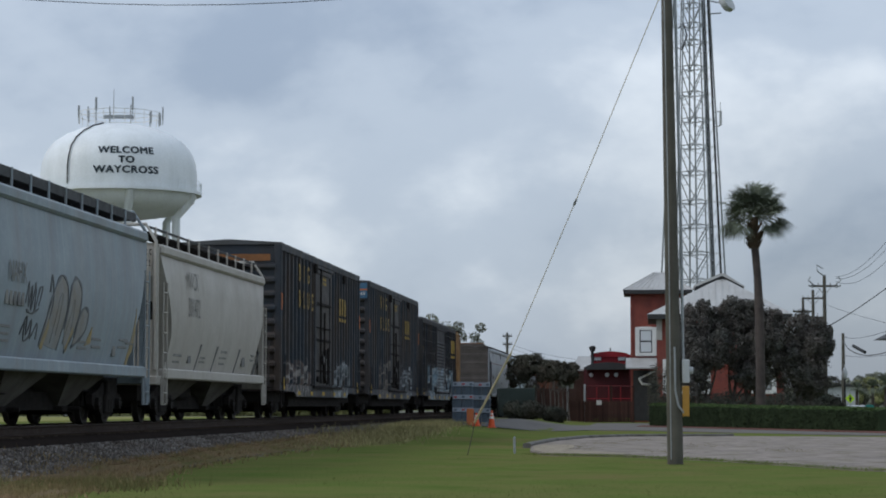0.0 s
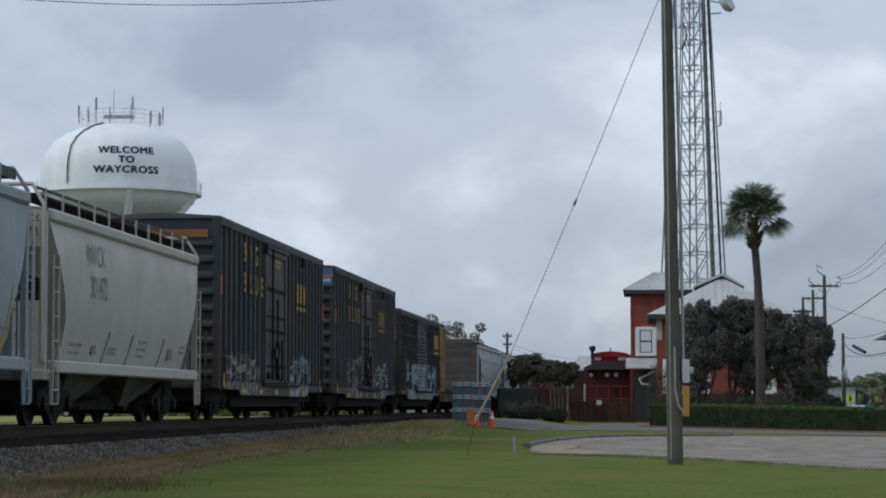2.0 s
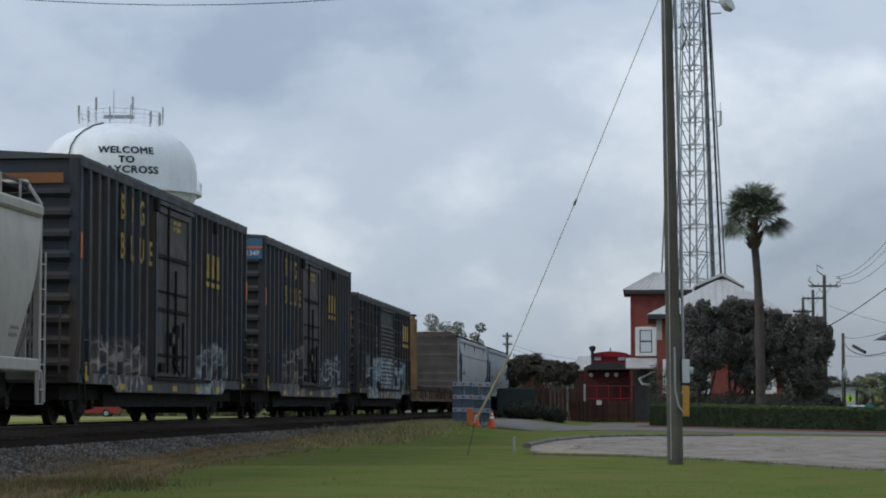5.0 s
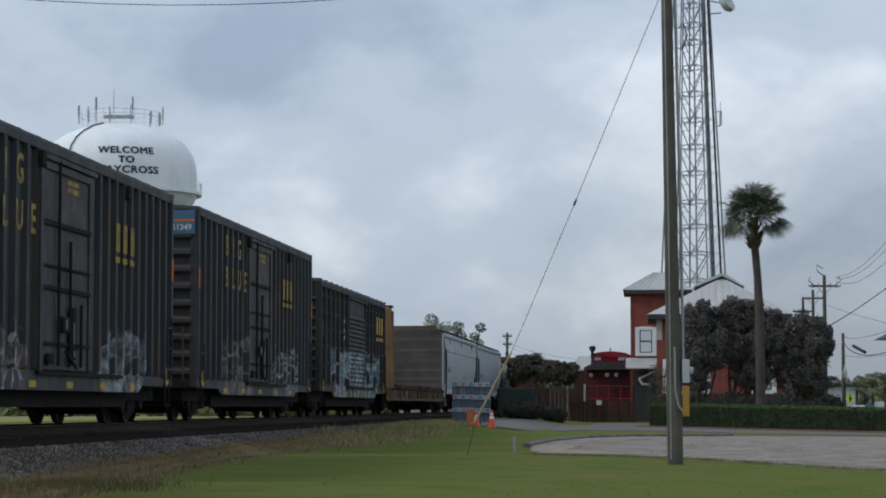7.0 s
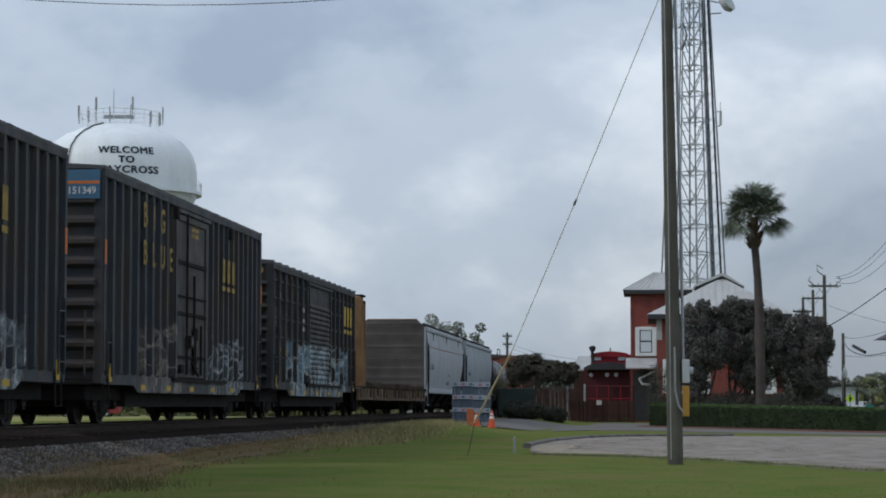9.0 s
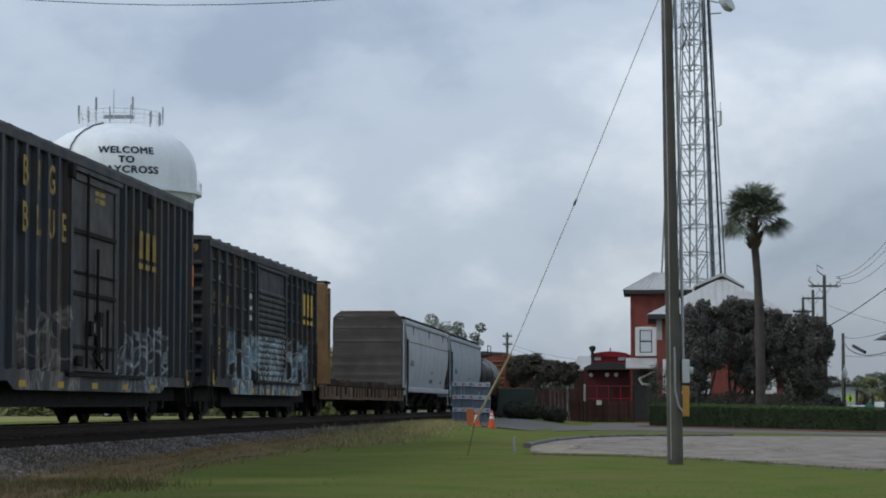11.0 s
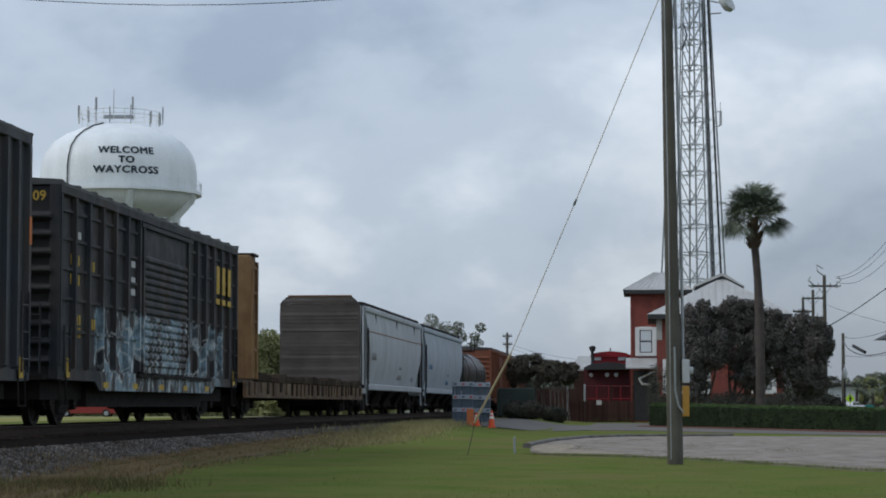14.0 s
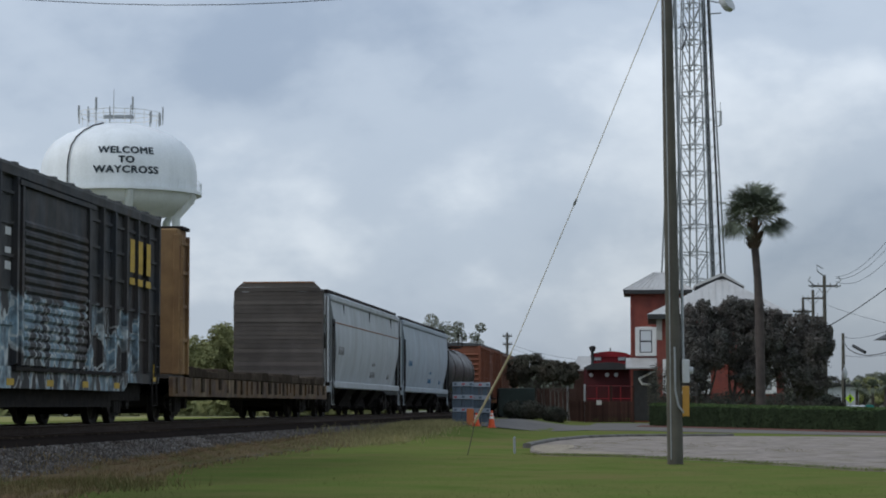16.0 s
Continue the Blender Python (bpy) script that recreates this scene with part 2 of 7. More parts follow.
blue_one = boxcar_blue("faded_dark_blue_paint", (-7.6, -3.2, 0.5, 1.75, (0.20, 0.155, 0.135), (0.40, 0.38, 0.36), 3.0), (2.4, 6.2, 0.5, 1.9, (0.24, 0.28, 0.30), (0.42, 0.44, 0.46), 8.0))
blue_two = boxcar_blue("faded_dark_blue_paint_tagged", (-5.5, -1.3, 0.5, 2.25, (0.18, 0.155, 0.135), (0.32, 0.29, 0.26), 5.0), (1.8, 6.6, 0.5, 2.1, (0.10, 0.115, 0.125), (0.46, 0.50, 0.53), 11.0))
# ------------------------------------------------------------ ground
TRACK_X, RAIL_Z = -12.7, 0.81


def smooth(a, b, x):
    t = min(1.0, max(0.0, (x - a) / (b - a)))
    return t * t * (3 - 2 * t)


def land(x, y):
    """Height of the ground: a low rise towards the level crossing, flat elsewhere."""
    rise = 0.40 * smooth(-4.5, -8.5, x) * smooth(72, 92, y) * (1 - smooth(150, 190, y))
    west = 0.25 * smooth(-9, -12, x)
    return max(rise, west) if x > -40 else 0.25


def ground():
    xs = sorted({-3000, -1200, -500, -200, -100, -60, -40, *[-30 + 1.5 * i for i in range(31)], 20, 25, 32, 40, 60, 100, 200, 500, 1200, 3000})
    ys = sorted({-400, -100, -20, 0, 10, 15, *[20 + 2.5 * i for i in range(74)], 215, 240, 280, 350, 500, 800, 1500, 4000})
    s = Shape()
    grid = []
    for y in ys:
        for x in xs:
            grid.append((x, y, land(x, y) + (0.03 * noise.noise((x * 0.3, y * 0.2, 0)) if -30 < x < 20 and 15 < y < 200 else 0)))
    w = len(xs)
    s.add(grid, [(j * w + i, j * w + i + 1, (j + 1) * w + i + 1, (j + 1) * w + i) for j in range(len(ys) - 1) for i in range(w - 1)])
    single("ground", s, lawn_mat, "mown green lawn with dry brownish patches", "lawn", kind="structure", smooth=True)


ground()


def sheet(name, outline, mat, label, category, lift=0.05):
    """A flat paved sheet with a given plan outline, with thickness."""
    s = Shape()
    s.loft([[(x, y, land(x, y) - 0.15) for x, y in outline], [(x, y, land(x, y) + lift) for x, y in outline]])
    return single(name, s, mat, label, category, kind="structure")


sheet("road", [(-3.9, 110), (-0.5, 107), (4.0, 98), (8, 92), (16, 84), (40, 70), (40, 105), (22, 108), (12, 104), (9, 100), (4, 112), (0, 126),
               (-0.5, 150), (-3.9, 150)], asphalt_mat, "grey worn asphalt road by the level crossing", "road", 0.035)
sheet("parking_lot", [(-2.7, 54.5), (-3.2, 58), (-3.55, 65), (-3.3, 74), (-2.4, 81), (-1.0, 84.5), (2.9, 86.3), (7.5, 85), (12, 80), (30, 68), (30, 36), (9, 38), (3.8, 42.2), (1.4, 49), (-0.9, 53)],
      lot_mat, "pale cracked gravelly parking lot", "parking lot", 0.05)


def apron():
    """Pale paving of the level crossing, laid over the rise."""
    xs = [-10.4 + 0.6 * i for i in range(13)]
    near = lambda x: 92 + 3.1 * (x + 8.5) if x > -8.5 else 92
    s = Shape()
    for lift, flip in ((0.03, False), (-0.12, True)):
        grid = [(x, y + 0.5 * noise.noise((x * 0.9, y, 7)), land(x, y) + lift) for f in range(16) for x in xs for y in [near(x) + (134 - near(x)) * f / 15]]
        w = len(xs)
        s.add(grid, [(j * w + i, j * w + i + 1, (j + 1) * w + i + 1, (j + 1) * w + i)[::-1 if flip else 1] for j in range(15) for i in range(w - 1)])
    single("crossing_apron", s, asphalt_mat, "pale worn asphalt apron of the level crossing", "road", kind="structure")


apron()


def kerb():
    pts = [(-3.62, 64.0), (-3.60, 66.5), (-3.35, 74), (-2.45, 81.2), (-1.0, 84.8), (2.9, 86.6)]
    s = Shape()
    ring = []
    for i, (x, y) in enumerate(pts):
        a, b = Vector(pts[max(0, i - 1)]), Vector(pts[min(len(pts) - 1, i + 1)])
        n = (b - a).normalized().orthogonal() * 0.12
        ring.append([(x - n.x, y - n.y, -0.1), (x - n.x, y - n.y, 0.10), (x - n.x * 0.6, y - n.y * 0.6, 0.14), (x + n.x * 0.6, y + n.y * 0.6, 0.14), (x + n.x, y + n.y, 0.10), (x + n.x, y + n.y, -0.1)])
    s.loft(ring)
    single("kerb", s, kerb_mat, "weathered concrete kerb round the parking lot", "kerb", kind="structure")


kerb()


def track():
    # ballast bed with shoulders
    prof = [(-3.6, 0.0), (-1.8, 0.44), (-1.3, 0.48), (1.3, 0.48), (1.8, 0.44), (3.4, -0.05), (3.4, -0.3), (-3.6, -0.3)]
    s = Shape()
    for a, b in ((10, 400),):
        ys = np.linspace(a, b, 120)
        s.loft([[(TRACK_X + x + 0.10 * noise.noise((y * 0.4, x, 1)), y, z + 0.04 * noise.noise((y * 0.9, x * 2, 5))) for x, z in prof] for y in ys])
    single("track_ballast", s, ballast_mat, "grey crushed-stone ballast bed of the railway", "ballast", kind="structure", smooth=True)
    # near-black strip: fouling plus the train's shadow, both put into its colour
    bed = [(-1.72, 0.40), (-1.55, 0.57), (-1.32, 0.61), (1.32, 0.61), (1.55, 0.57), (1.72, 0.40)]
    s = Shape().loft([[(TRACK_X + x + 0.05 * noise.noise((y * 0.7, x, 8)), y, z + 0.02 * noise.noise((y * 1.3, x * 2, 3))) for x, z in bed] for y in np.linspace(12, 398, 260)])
    single("fouled_bed", s, bed_mat, "ballast darkened by oil and painted-in train shadow, between the rails and ties", "ballast", kind="structure", smooth=True)
    railp = [(-0.075, 0), (0.075, 0), (0.075, 0.015), (0.012, 0.03), (0.012, 0.13), (0.037, 0.145), (0.037, 0.178), (-0.037, 0.178), (-0.037, 0.145), (-0.012, 0.13), (-0.012, 0.03), (-0.075, 0.015)]
    for sx in (0.755, -0.755):
        r = thing("rail", (TRACK_X + sx, 0, RAIL_Z - 0.18), "rusty steel rail with a worn bright head", "rail", "running rails")
        r["kind"] = "structure"
        part("rail_web", Shape().extrude_y(railp, 12, 400), rail_mat, r)
        part("rail_head", Shape().box(-0.03, 0.03, 12, 400, 0.177, 0.18), railhead_mat, r, "bright worn running surface")
    tie = Shape().box(-1.3, 1.3, -0.115, 0.115, -0.16, 0.0, 0.012).mesh("railway_tie", tie_mat)
    for i in range(240):
        o = new("railway_tie", tie)
        o.matrix_basis = pose(TRACK_X + random.uniform(-0.04, 0.04), 24 + i * 0.53 + random.uniform(-0.03, 0.03), RAIL_Z - 0.18, 0, 0, random.uniform(-1, 1))
        tagged(o, "dark creosoted wooden railway tie set in ballast", "railway tie", "railway ties", "structure")


track()


def stones():
    """Loose ballast stones on the near shoulder."""
    s = Shape()
    for i in range(24000):
        y = 27 + 75 * random.random() ** 1.6
        x = random.uniform(1.66, 3.4) + (0.5 * random.random() if random.random() < 0.1 else 0)
        z = 0.45 - max(0, x - 1.8) * 0.30
        z = max(z, 0.0) if x < 3.2 else 0.02
        r = random.uniform(0.011, 0.030)
        q = Euler((random.random() * 6, random.random() * 6, random.random() * 6)).to_matrix()
        pts = [Vector(p) for p in ((1, 0, 0), (-1, 0.2, 0), (0, 0.9, 0.1), (0.1, -0.8, 0), (0, 0, 0.7), (0.2, 0, -0.7))]
        s.add([q @ p * r + Vector((TRACK_X + x, y, z + r * 0.4)) for p in pts],
              [(0, 2, 4), (2, 1, 4), (1, 3, 4), (3, 0, 4), (2, 0, 5), (1, 2, 5), (3, 1, 5), (0, 3, 5)])
    single("ballast_stones", s, stone_mat, "loose grey crushed stones along the track", "gravel", kind="stuff")


stones()


def verge_edge(y):
    """Where the dead grass beside the ballast gives way to lawn."""
    marks = ((20, -7.5), (30, -7.9), (35, -8.2), (42, -9.0), (50, -9.35), (67, -9.3), (80, -8.6), (92, -8.2), (106, -8.6))
    x = marks[-1][1]
    for (ya, xa), (yb, xb) in zip(marks, marks[1:]):
        if ya <= y <= yb:
            x = xa + (xb - xa) * (y - ya) / (yb - ya)
            break
    return x + 0.28 * noise.noise((y * 0.35, 3, 0)) + 0.16 * noise.noise((y * 1.1, 9, 0))


def verge_start(y):
    """Where dead grass begins on the shoulder of the ballast."""
    x = -9.5 - 0.25 * smooth(30, 42, y) - 0.2 * smooth(42, 54, y) - 0.3 * smooth(54, 75, y) - 0.25 * smooth(75, 96, y)
    return x + 0.16 * noise.noise((y * 0.5, 6, 0)) + 0.10 * noise.noise((y * 1.7, 2, 0))


def verge_height(x, y):
    off = x - TRACK_X
    return max(land(x, y), 0.44 - (off - 1.8) * 0.30 if off > 1.8 else 0.44)


def verge():
    """Brown soil and dead grass between ballast and lawn, creeping up the shoulder."""
    s = Shape()
    rings = []
    for y in np.arange(22, 106, 0.4):
        a, b = verge_start(y), verge_edge(y)
        line = [a + (b - a) * k / 5 for k in range(6)]
        rings.append([(a, y, -0.1)] + [(x, y, verge_height(x, y) + (0.045 if k < 5 else 0.015)) for k, x in enumerate(line)] + [(b, y, -0.1)])
    s.loft(rings)
    single("verge", s, verge_mat, "brown soil and dead grass beside the ballast", "verge", kind="structure", smooth=True)


verge()


def tufts(name, mat, label, count, place, high, wide=0.012):
    s = Shape()
    for i in range(count):
        x, y, z = place()
        h = high * random.uniform(0.4, 1.2)
        a = random.random() * 6.28
        lean = Vector((random.uniform(-0.5, 0.5), random.uniform(-0.5, 0.5), 1)) * h
        side = Vector((math.cos(a), math.sin(a), 0)) * wide
        p = Vector((x, y, z))
        s.add([p - side, p + side, p + lean], [(0, 1, 2)])
    me = bpy.data.meshes.new(name)
    me.from_pydata(s.v, [], s.f)
    me.materials.append(mat)
    return tagged(new(name, me), label, "grass", "", "stuff")
# ------------------------------------------------------------ train
SPEED = 4.74
MOVING = []          # (car, start y)
WHEELS = []          # (wheelset, y, z)
WHEEL_R = 0.44

yellow_mat = surface("faded_yellow_lettering", (0.50, 0.33, 0.05), 0.7, second=(0.30, 0.20, 0.05), scale=6)
slogan_mat = surface("worn_yellow_lettering", (0.38, 0.26, 0.065), 0.8, second=(0.16, 0.115, 0.045), amount=1.0, scale=3)
orange_mark = surface("orange_reflective_tape", (0.55, 0.16, 0.04), 0.6, second=(0.35, 0.12, 0.05), scale=6)
white_mark = surface("white_stencil", (0.55, 0.56, 0.56), 0.7, scale=5)
faint_mark = surface("faded_stencil", (0.20, 0.20, 0.20), 0.7, scale=5)
grey_mark = surface("weathered_grey_stencil", (0.13, 0.13, 0.13), 0.7, second=(0.24, 0.235, 0.22), amount=1.0, scale=1.5)
black_mark = surface("black_stencil", (0.035, 0.035, 0.04), 0.7, scale=5)
badge_mat = surface("blue_end_badge", (0.05, 0.14, 0.24), 0.6, second=(0.07, 0.12, 0.17), scale=2)
rust_orange = surface("rust_orange_band", (0.26, 0.115, 0.045), 0.75, second=(0.12, 0.06, 0.035), scale=2)
csx_blue = surface("dark_navy_paint", (0.024, 0.028, 0.035), 0.65, second=(0.036, 0.034, 0.033), amount=0.9, scale=0.8, fine=14, bump=0.08,
                   dirt=(0.055, 0.038, 0.030), dirt_amount=0.6, dirt_scale=(0.6, 1.6, 0.3), streak=((0.075, 0.070, 0.066), (0.6, 5.0, 0.35), 0.3),
                   paint=((-6.0, 7.0, 0.45, 2.3, (0.25, 0.36, 0.43), (0.52, 0.54, 0.53), 1.0),))
roof_mat = surface("galvanized_roof_grime", (0.09, 0.095, 0.10), 0.6, 0.2, second=(0.05, 0.045, 0.04), scale=1)
beige_mat = surface("cream_hopper_paint", (0.425, 0.405, 0.37), 0.6, second=(0.365, 0.345, 0.31), amount=0.8, scale=0.8, fine=12, bump=0.04,
                    dirt=(0.30, 0.26, 0.22), dirt_amount=0.30, dirt_scale=(0.6, 1.5, 0.15), streak=((0.30, 0.26, 0.22), (0.5, 6.0, 0.10), 0.22))
graffiti_grey = surface("grey_hopper_paint", (0.275, 0.325, 0.360), 0.6, second=(0.235, 0.275, 0.305), amount=0.8, scale=0.7, fine=12, bump=0.04,
                        dirt=(0.24, 0.22, 0.20), dirt_amount=0.35, dirt_scale=(0.6, 1.6, 0.15), streak=((0.40, 0.43, 0.45), (0.5, 7.0, 0.10), 0.3))
pale_grey = surface("pale_grey_hopper_paint", (0.40, 0.43, 0.455), 0.6, second=(0.34, 0.365, 0.385), amount=0.8, scale=0.6, fine=12, bump=0.04,
                    dirt=(0.24, 0.23, 0.22), dirt_amount=0.35, dirt_scale=(0.6, 1.4, 0.15), streak=((0.28, 0.27, 0.26), (0.5, 6.0, 0.10), 0.25))
blue_grey = surface("blue_grey_hopper_paint", (0.345, 0.40, 0.44), 0.6, second=(0.30, 0.34, 0.37), amount=0.8, scale=0.6, fine=12, bump=0.04,
                    dirt=(0.2, 0.2, 0.2), dirt_amount=0.3, streak=((0.24, 0.24, 0.25), (0.5, 6.0, 0.10), 0.25))
# bay colour holds road grime plus the shade below the overhang
bay_mat = surface("grimed_shaded_steel", (0.165, 0.158, 0.148), 0.8, second=(0.10, 0.092, 0.083), amount=0.9, scale=1.2, fine=16, bump=0.05, dirt=(0.07, 0.06, 0.05), dirt_amount=0.6, dirt_scale=(0.8, 1.4, 0.6))
orange_car = surface("oxide_orange_paint", (0.215, 0.080, 0.047), 0.8, second=(0.155, 0.058, 0.036), amount=0.8, scale=0.7, fine=12, bump=0.05,
                     dirt=(0.12, 0.07, 0.05), dirt_amount=0.4)
brown_car = surface("boxcar_brown_paint", (0.17, 0.075, 0.045), 0.65, second=(0.11, 0.055, 0.04), amount=0.8, scale=0.7, fine=12, bump=0.05)
tank_black = surface("tank_black_paint", (0.035, 0.037, 0.042), 0.42, second=(0.06, 0.055, 0.05), amount=0.7, scale=0.7, fine=20, bump=0.03)
yellow_steel = surface("weathered_yellow_steel", (0.265, 0.165, 0.078), 0.8, second=(0.175, 0.105, 0.055), amount=0.9, scale=1.2, fine=25, bump=0.1,
                       dirt=(0.10, 0.055, 0.035), dirt_amount=0.7, dirt_scale=(1, 1.8, 0.6))
sill_yellow = surface("rusted_yellow_sill", (0.125, 0.078, 0.042), 0.8, second=(0.060, 0.040, 0.032), amount=1.0, scale=2.2, fine=25, bump=0.15,
                      dirt=(0.07, 0.05, 0.04), dirt_amount=0.9, dirt_scale=(1, 2.6, 1.6), streak=((0.26, 0.20, 0.12), (1, 1.2, 1.2), 0.5), spread=0.45)
plank_mat = surface("weathered_grey_plank", (0.102, 0.089, 0.082), 0.9, second=(0.062, 0.054, 0.050), amount=0.9, scale=1.0, fine=22, bump=0.25, spread=0.22,
                    dirt=(0.10, 0.085, 0.075), dirt_amount=0.6, dirt_scale=(0.5, 1, 5))

walkway_mat = surface("grimy_walkway_steel", (0.075, 0.078, 0.082), 0.8, second=(0.045, 0.045, 0.046), scale=2)
door_mat = surface("slate_door_paint", (0.050, 0.050, 0.053), 0.65, second=(0.062, 0.051, 0.046), amount=0.9, scale=0.8, fine=14, bump=0.08,
                   dirt=(0.052, 0.036, 0.028), dirt_amount=0.9, dirt_scale=(0.6, 0.8, 0.35), streak=((0.20, 0.19, 0.18), (0.8, 3.0, 1.6), 0.16))
spray_black = surface("black_spray_paint", (0.075, 0.078, 0.085), 0.6, second=(0.16, 0.17, 0.18), amount=1.0, scale=2)
spray_tan = surface("washed_tan_spray", (0.245, 0.225, 0.20), 0.7, second=(0.26, 0.27, 0.27), amount=1.0, scale=2.5)
spray_yellow = surface("washed_yellow_spray", (0.36, 0.26, 0.10), 0.7, second=(0.30, 0.26, 0.18), amount=1.0, scale=3)

_parts = {}


def truck_meshes():
    for sx in (1.0,):
        side = Shape()
        x0, x1 = -0.07, 0.07
        side.extrude_x([(-1.22, 0.42), (-1.22, 0.62), (-0.70, 0.72), (-0.35, 0.88), (0.35, 0.88), (0.70, 0.72), (1.22, 0.62), (1.22, 0.42), (1.0, 0.30), (0.72, 0.36), (0.35, 0.16), (-0.35, 0.16), (-0.72, 0.36), (-1.0, 0.30)], x0, x1)
    _parts["side_frame"] = side.mesh("side_frame", iron_mat)
    springs = Shape().rod((0, 0, 0.24), (0, 0, 0.62), 0.075, None, 8)
    _parts["spring"] = springs.mesh("spring", wheel_mat)
    bol = Shape().box(-1.15, 1.15, -0.22, 0.22, 0.5, 0.92, 0.03).box(-0.9, 0.9, -1.3, 1.3, 0.36, 0.70, 0.03)
    _parts["bolster"] = bol.mesh("bolster", iron_mat)
    ws = Shape()
    ws.rod((-1.15, 0, 0), (1.15, 0, 0), 0.085, None, 10)
    for sx in (0.755, -0.755):
        out = 1 if sx > 0 else -1
        ws.turned([(0.12, sx - out * 0.09), (0.13, sx + out * 0.07), (0.33, sx + out * 0.01), (0.37, sx + out * 0.065), (WHEEL_R, sx + out * 0.065), (WHEEL_R + 0.004, sx - out * 0.045), (WHEEL_R + 0.03, sx - out * 0.075), (0.36, sx - out * 0.075), (0.30, sx - out * 0.02)], n=28, axis="x")
    for sx in (1.0, -1.0):
        ws.rod((sx * 1.04, 0, 0), (sx * 1.16, 0, 0), 0.13, None, 10)
        for k in range(3):
            a = k * 2.094
            ws.rod((sx * 1.16, 0.07 * math.cos(a), 0.07 * math.sin(a)), (sx * 1.185, 0.07 * math.cos(a), 0.07 * math.sin(a)), 0.022, None, 6)
    _parts["wheelset"] = ws.mesh("wheelset", wheel_mat, True)


truck_meshes()


def running_gear(car, half, inset=2.1):
    """Two trucks with turning wheelsets, couplers and air hose under a car."""
    for sy in (1, -1):
        y = sy * (half - inset)
        tr = part("truck", _parts["bolster"], iron_mat, car, "dark cast-steel freight truck", at=(0, y, 0))
        for sx in (1.0, -1.0):
            part("side_frame", _parts["side_frame"], iron_mat, tr, at=(sx, 0, 0))
            for k in (-0.22, 0.0, 0.22):
                part("spring", _parts["spring"], iron_mat, tr, at=(sx * 1.09, k, 0))
        part("spring_plank", Shape().box(-0.98, 0.98, -0.36, 0.36, 0.20, 0.34, 0.03), iron_mat, tr)
        for ay in (-0.40, 0.40):
            part("brake_beam", Shape().box(-0.86, 0.86, ay - 0.05, ay + 0.05, 0.26, 0.46, 0.02).box(-0.82, -0.68, min(ay, ay * 1.15), max(ay, ay * 1.15), 0.24, 0.62, 0.02).box(0.68, 0.82, min(ay, ay * 1.15), max(ay, ay * 1.15), 0.24, 0.62, 0.02), iron_mat, tr)
        for ay in (-0.89, 0.89):
            w = part("wheelset", _parts["wheelset"], wheel_mat, tr, at=(0, ay, WHEEL_R))
            WHEELS.append((w, ay))
        c = Shape().box(-0.09, 0.09, min(sy * (half - 0.4), sy * (half + 0.75)), max(sy * (half - 0.4), sy * (half + 0.75)), 0.72, 0.98, 0.03)
        c.box(-0.2, 0.16, min(sy * (half + 0.55), sy * (half + 0.98)), max(sy * (half + 0.55), sy * (half + 0.98)), 0.66, 1.0, 0.05)
        part("coupler", c, iron_mat, car)
        h = Shape().tube([(0.35, sy * (half + 0.1), 0.8), (0.33, sy * (half + 0.35), 0.6), (0.25, sy * (half + 0.7), 0.5), (0.2, sy * (half + 0.95), 0.62)], 0.03)
        part("air_hose", h, iron_mat, car)
    part("centre_sill", Shape().box(-0.3, 0.3, -half + 0.5, half - 0.5, 0.64, 1.0, 0.02), iron_mat, car)
    part("air_tank", Shape().rod((0.65, -1.6, 0.72), (0.65, -0.3, 0.72), 0.2, None, 14), iron_mat, car)
    part("brake_rod", Shape().tube([(-0.5, -half + inset, 0.62), (-0.55, -0.5, 0.55), (-0.5, half - inset, 0.62)], 0.03), iron_mat, car)


def ladder(parent, x, y, z0, z1, wide, along="y", mat=None, rungs=None):
    s = Shape()
    n = rungs or max(2, int((z1 - z0) / 0.42))
    d = Vector((0, wide / 2, 0)) if along == "y" else Vector((wide / 2, 0, 0))
    c0, c1 = Vector((x, y, z0)), Vector((x, y, z1))
    s.rod(c0 - d, c1 - d, 0.022, None, 5).rod(c0 + d, c1 + d, 0.022, None, 5)
    for i in range(n):
        z = z0 + (i + 0.5) * (z1 - z0) / n
        s.rod(Vector((x, y, z)) - d, Vector((x, y, z)) + d, 0.016, None, 5)
    return part("ladder", s, mat or iron_mat, parent)


def new_car(name, y0, y1, label, category):
    c = (y0 + y1) / 2
    car = thing(name, (TRACK_X, c, RAIL_Z), label, category, "freight train")
    MOVING.append((car, c))
    return car, (y1 - y0) / 2


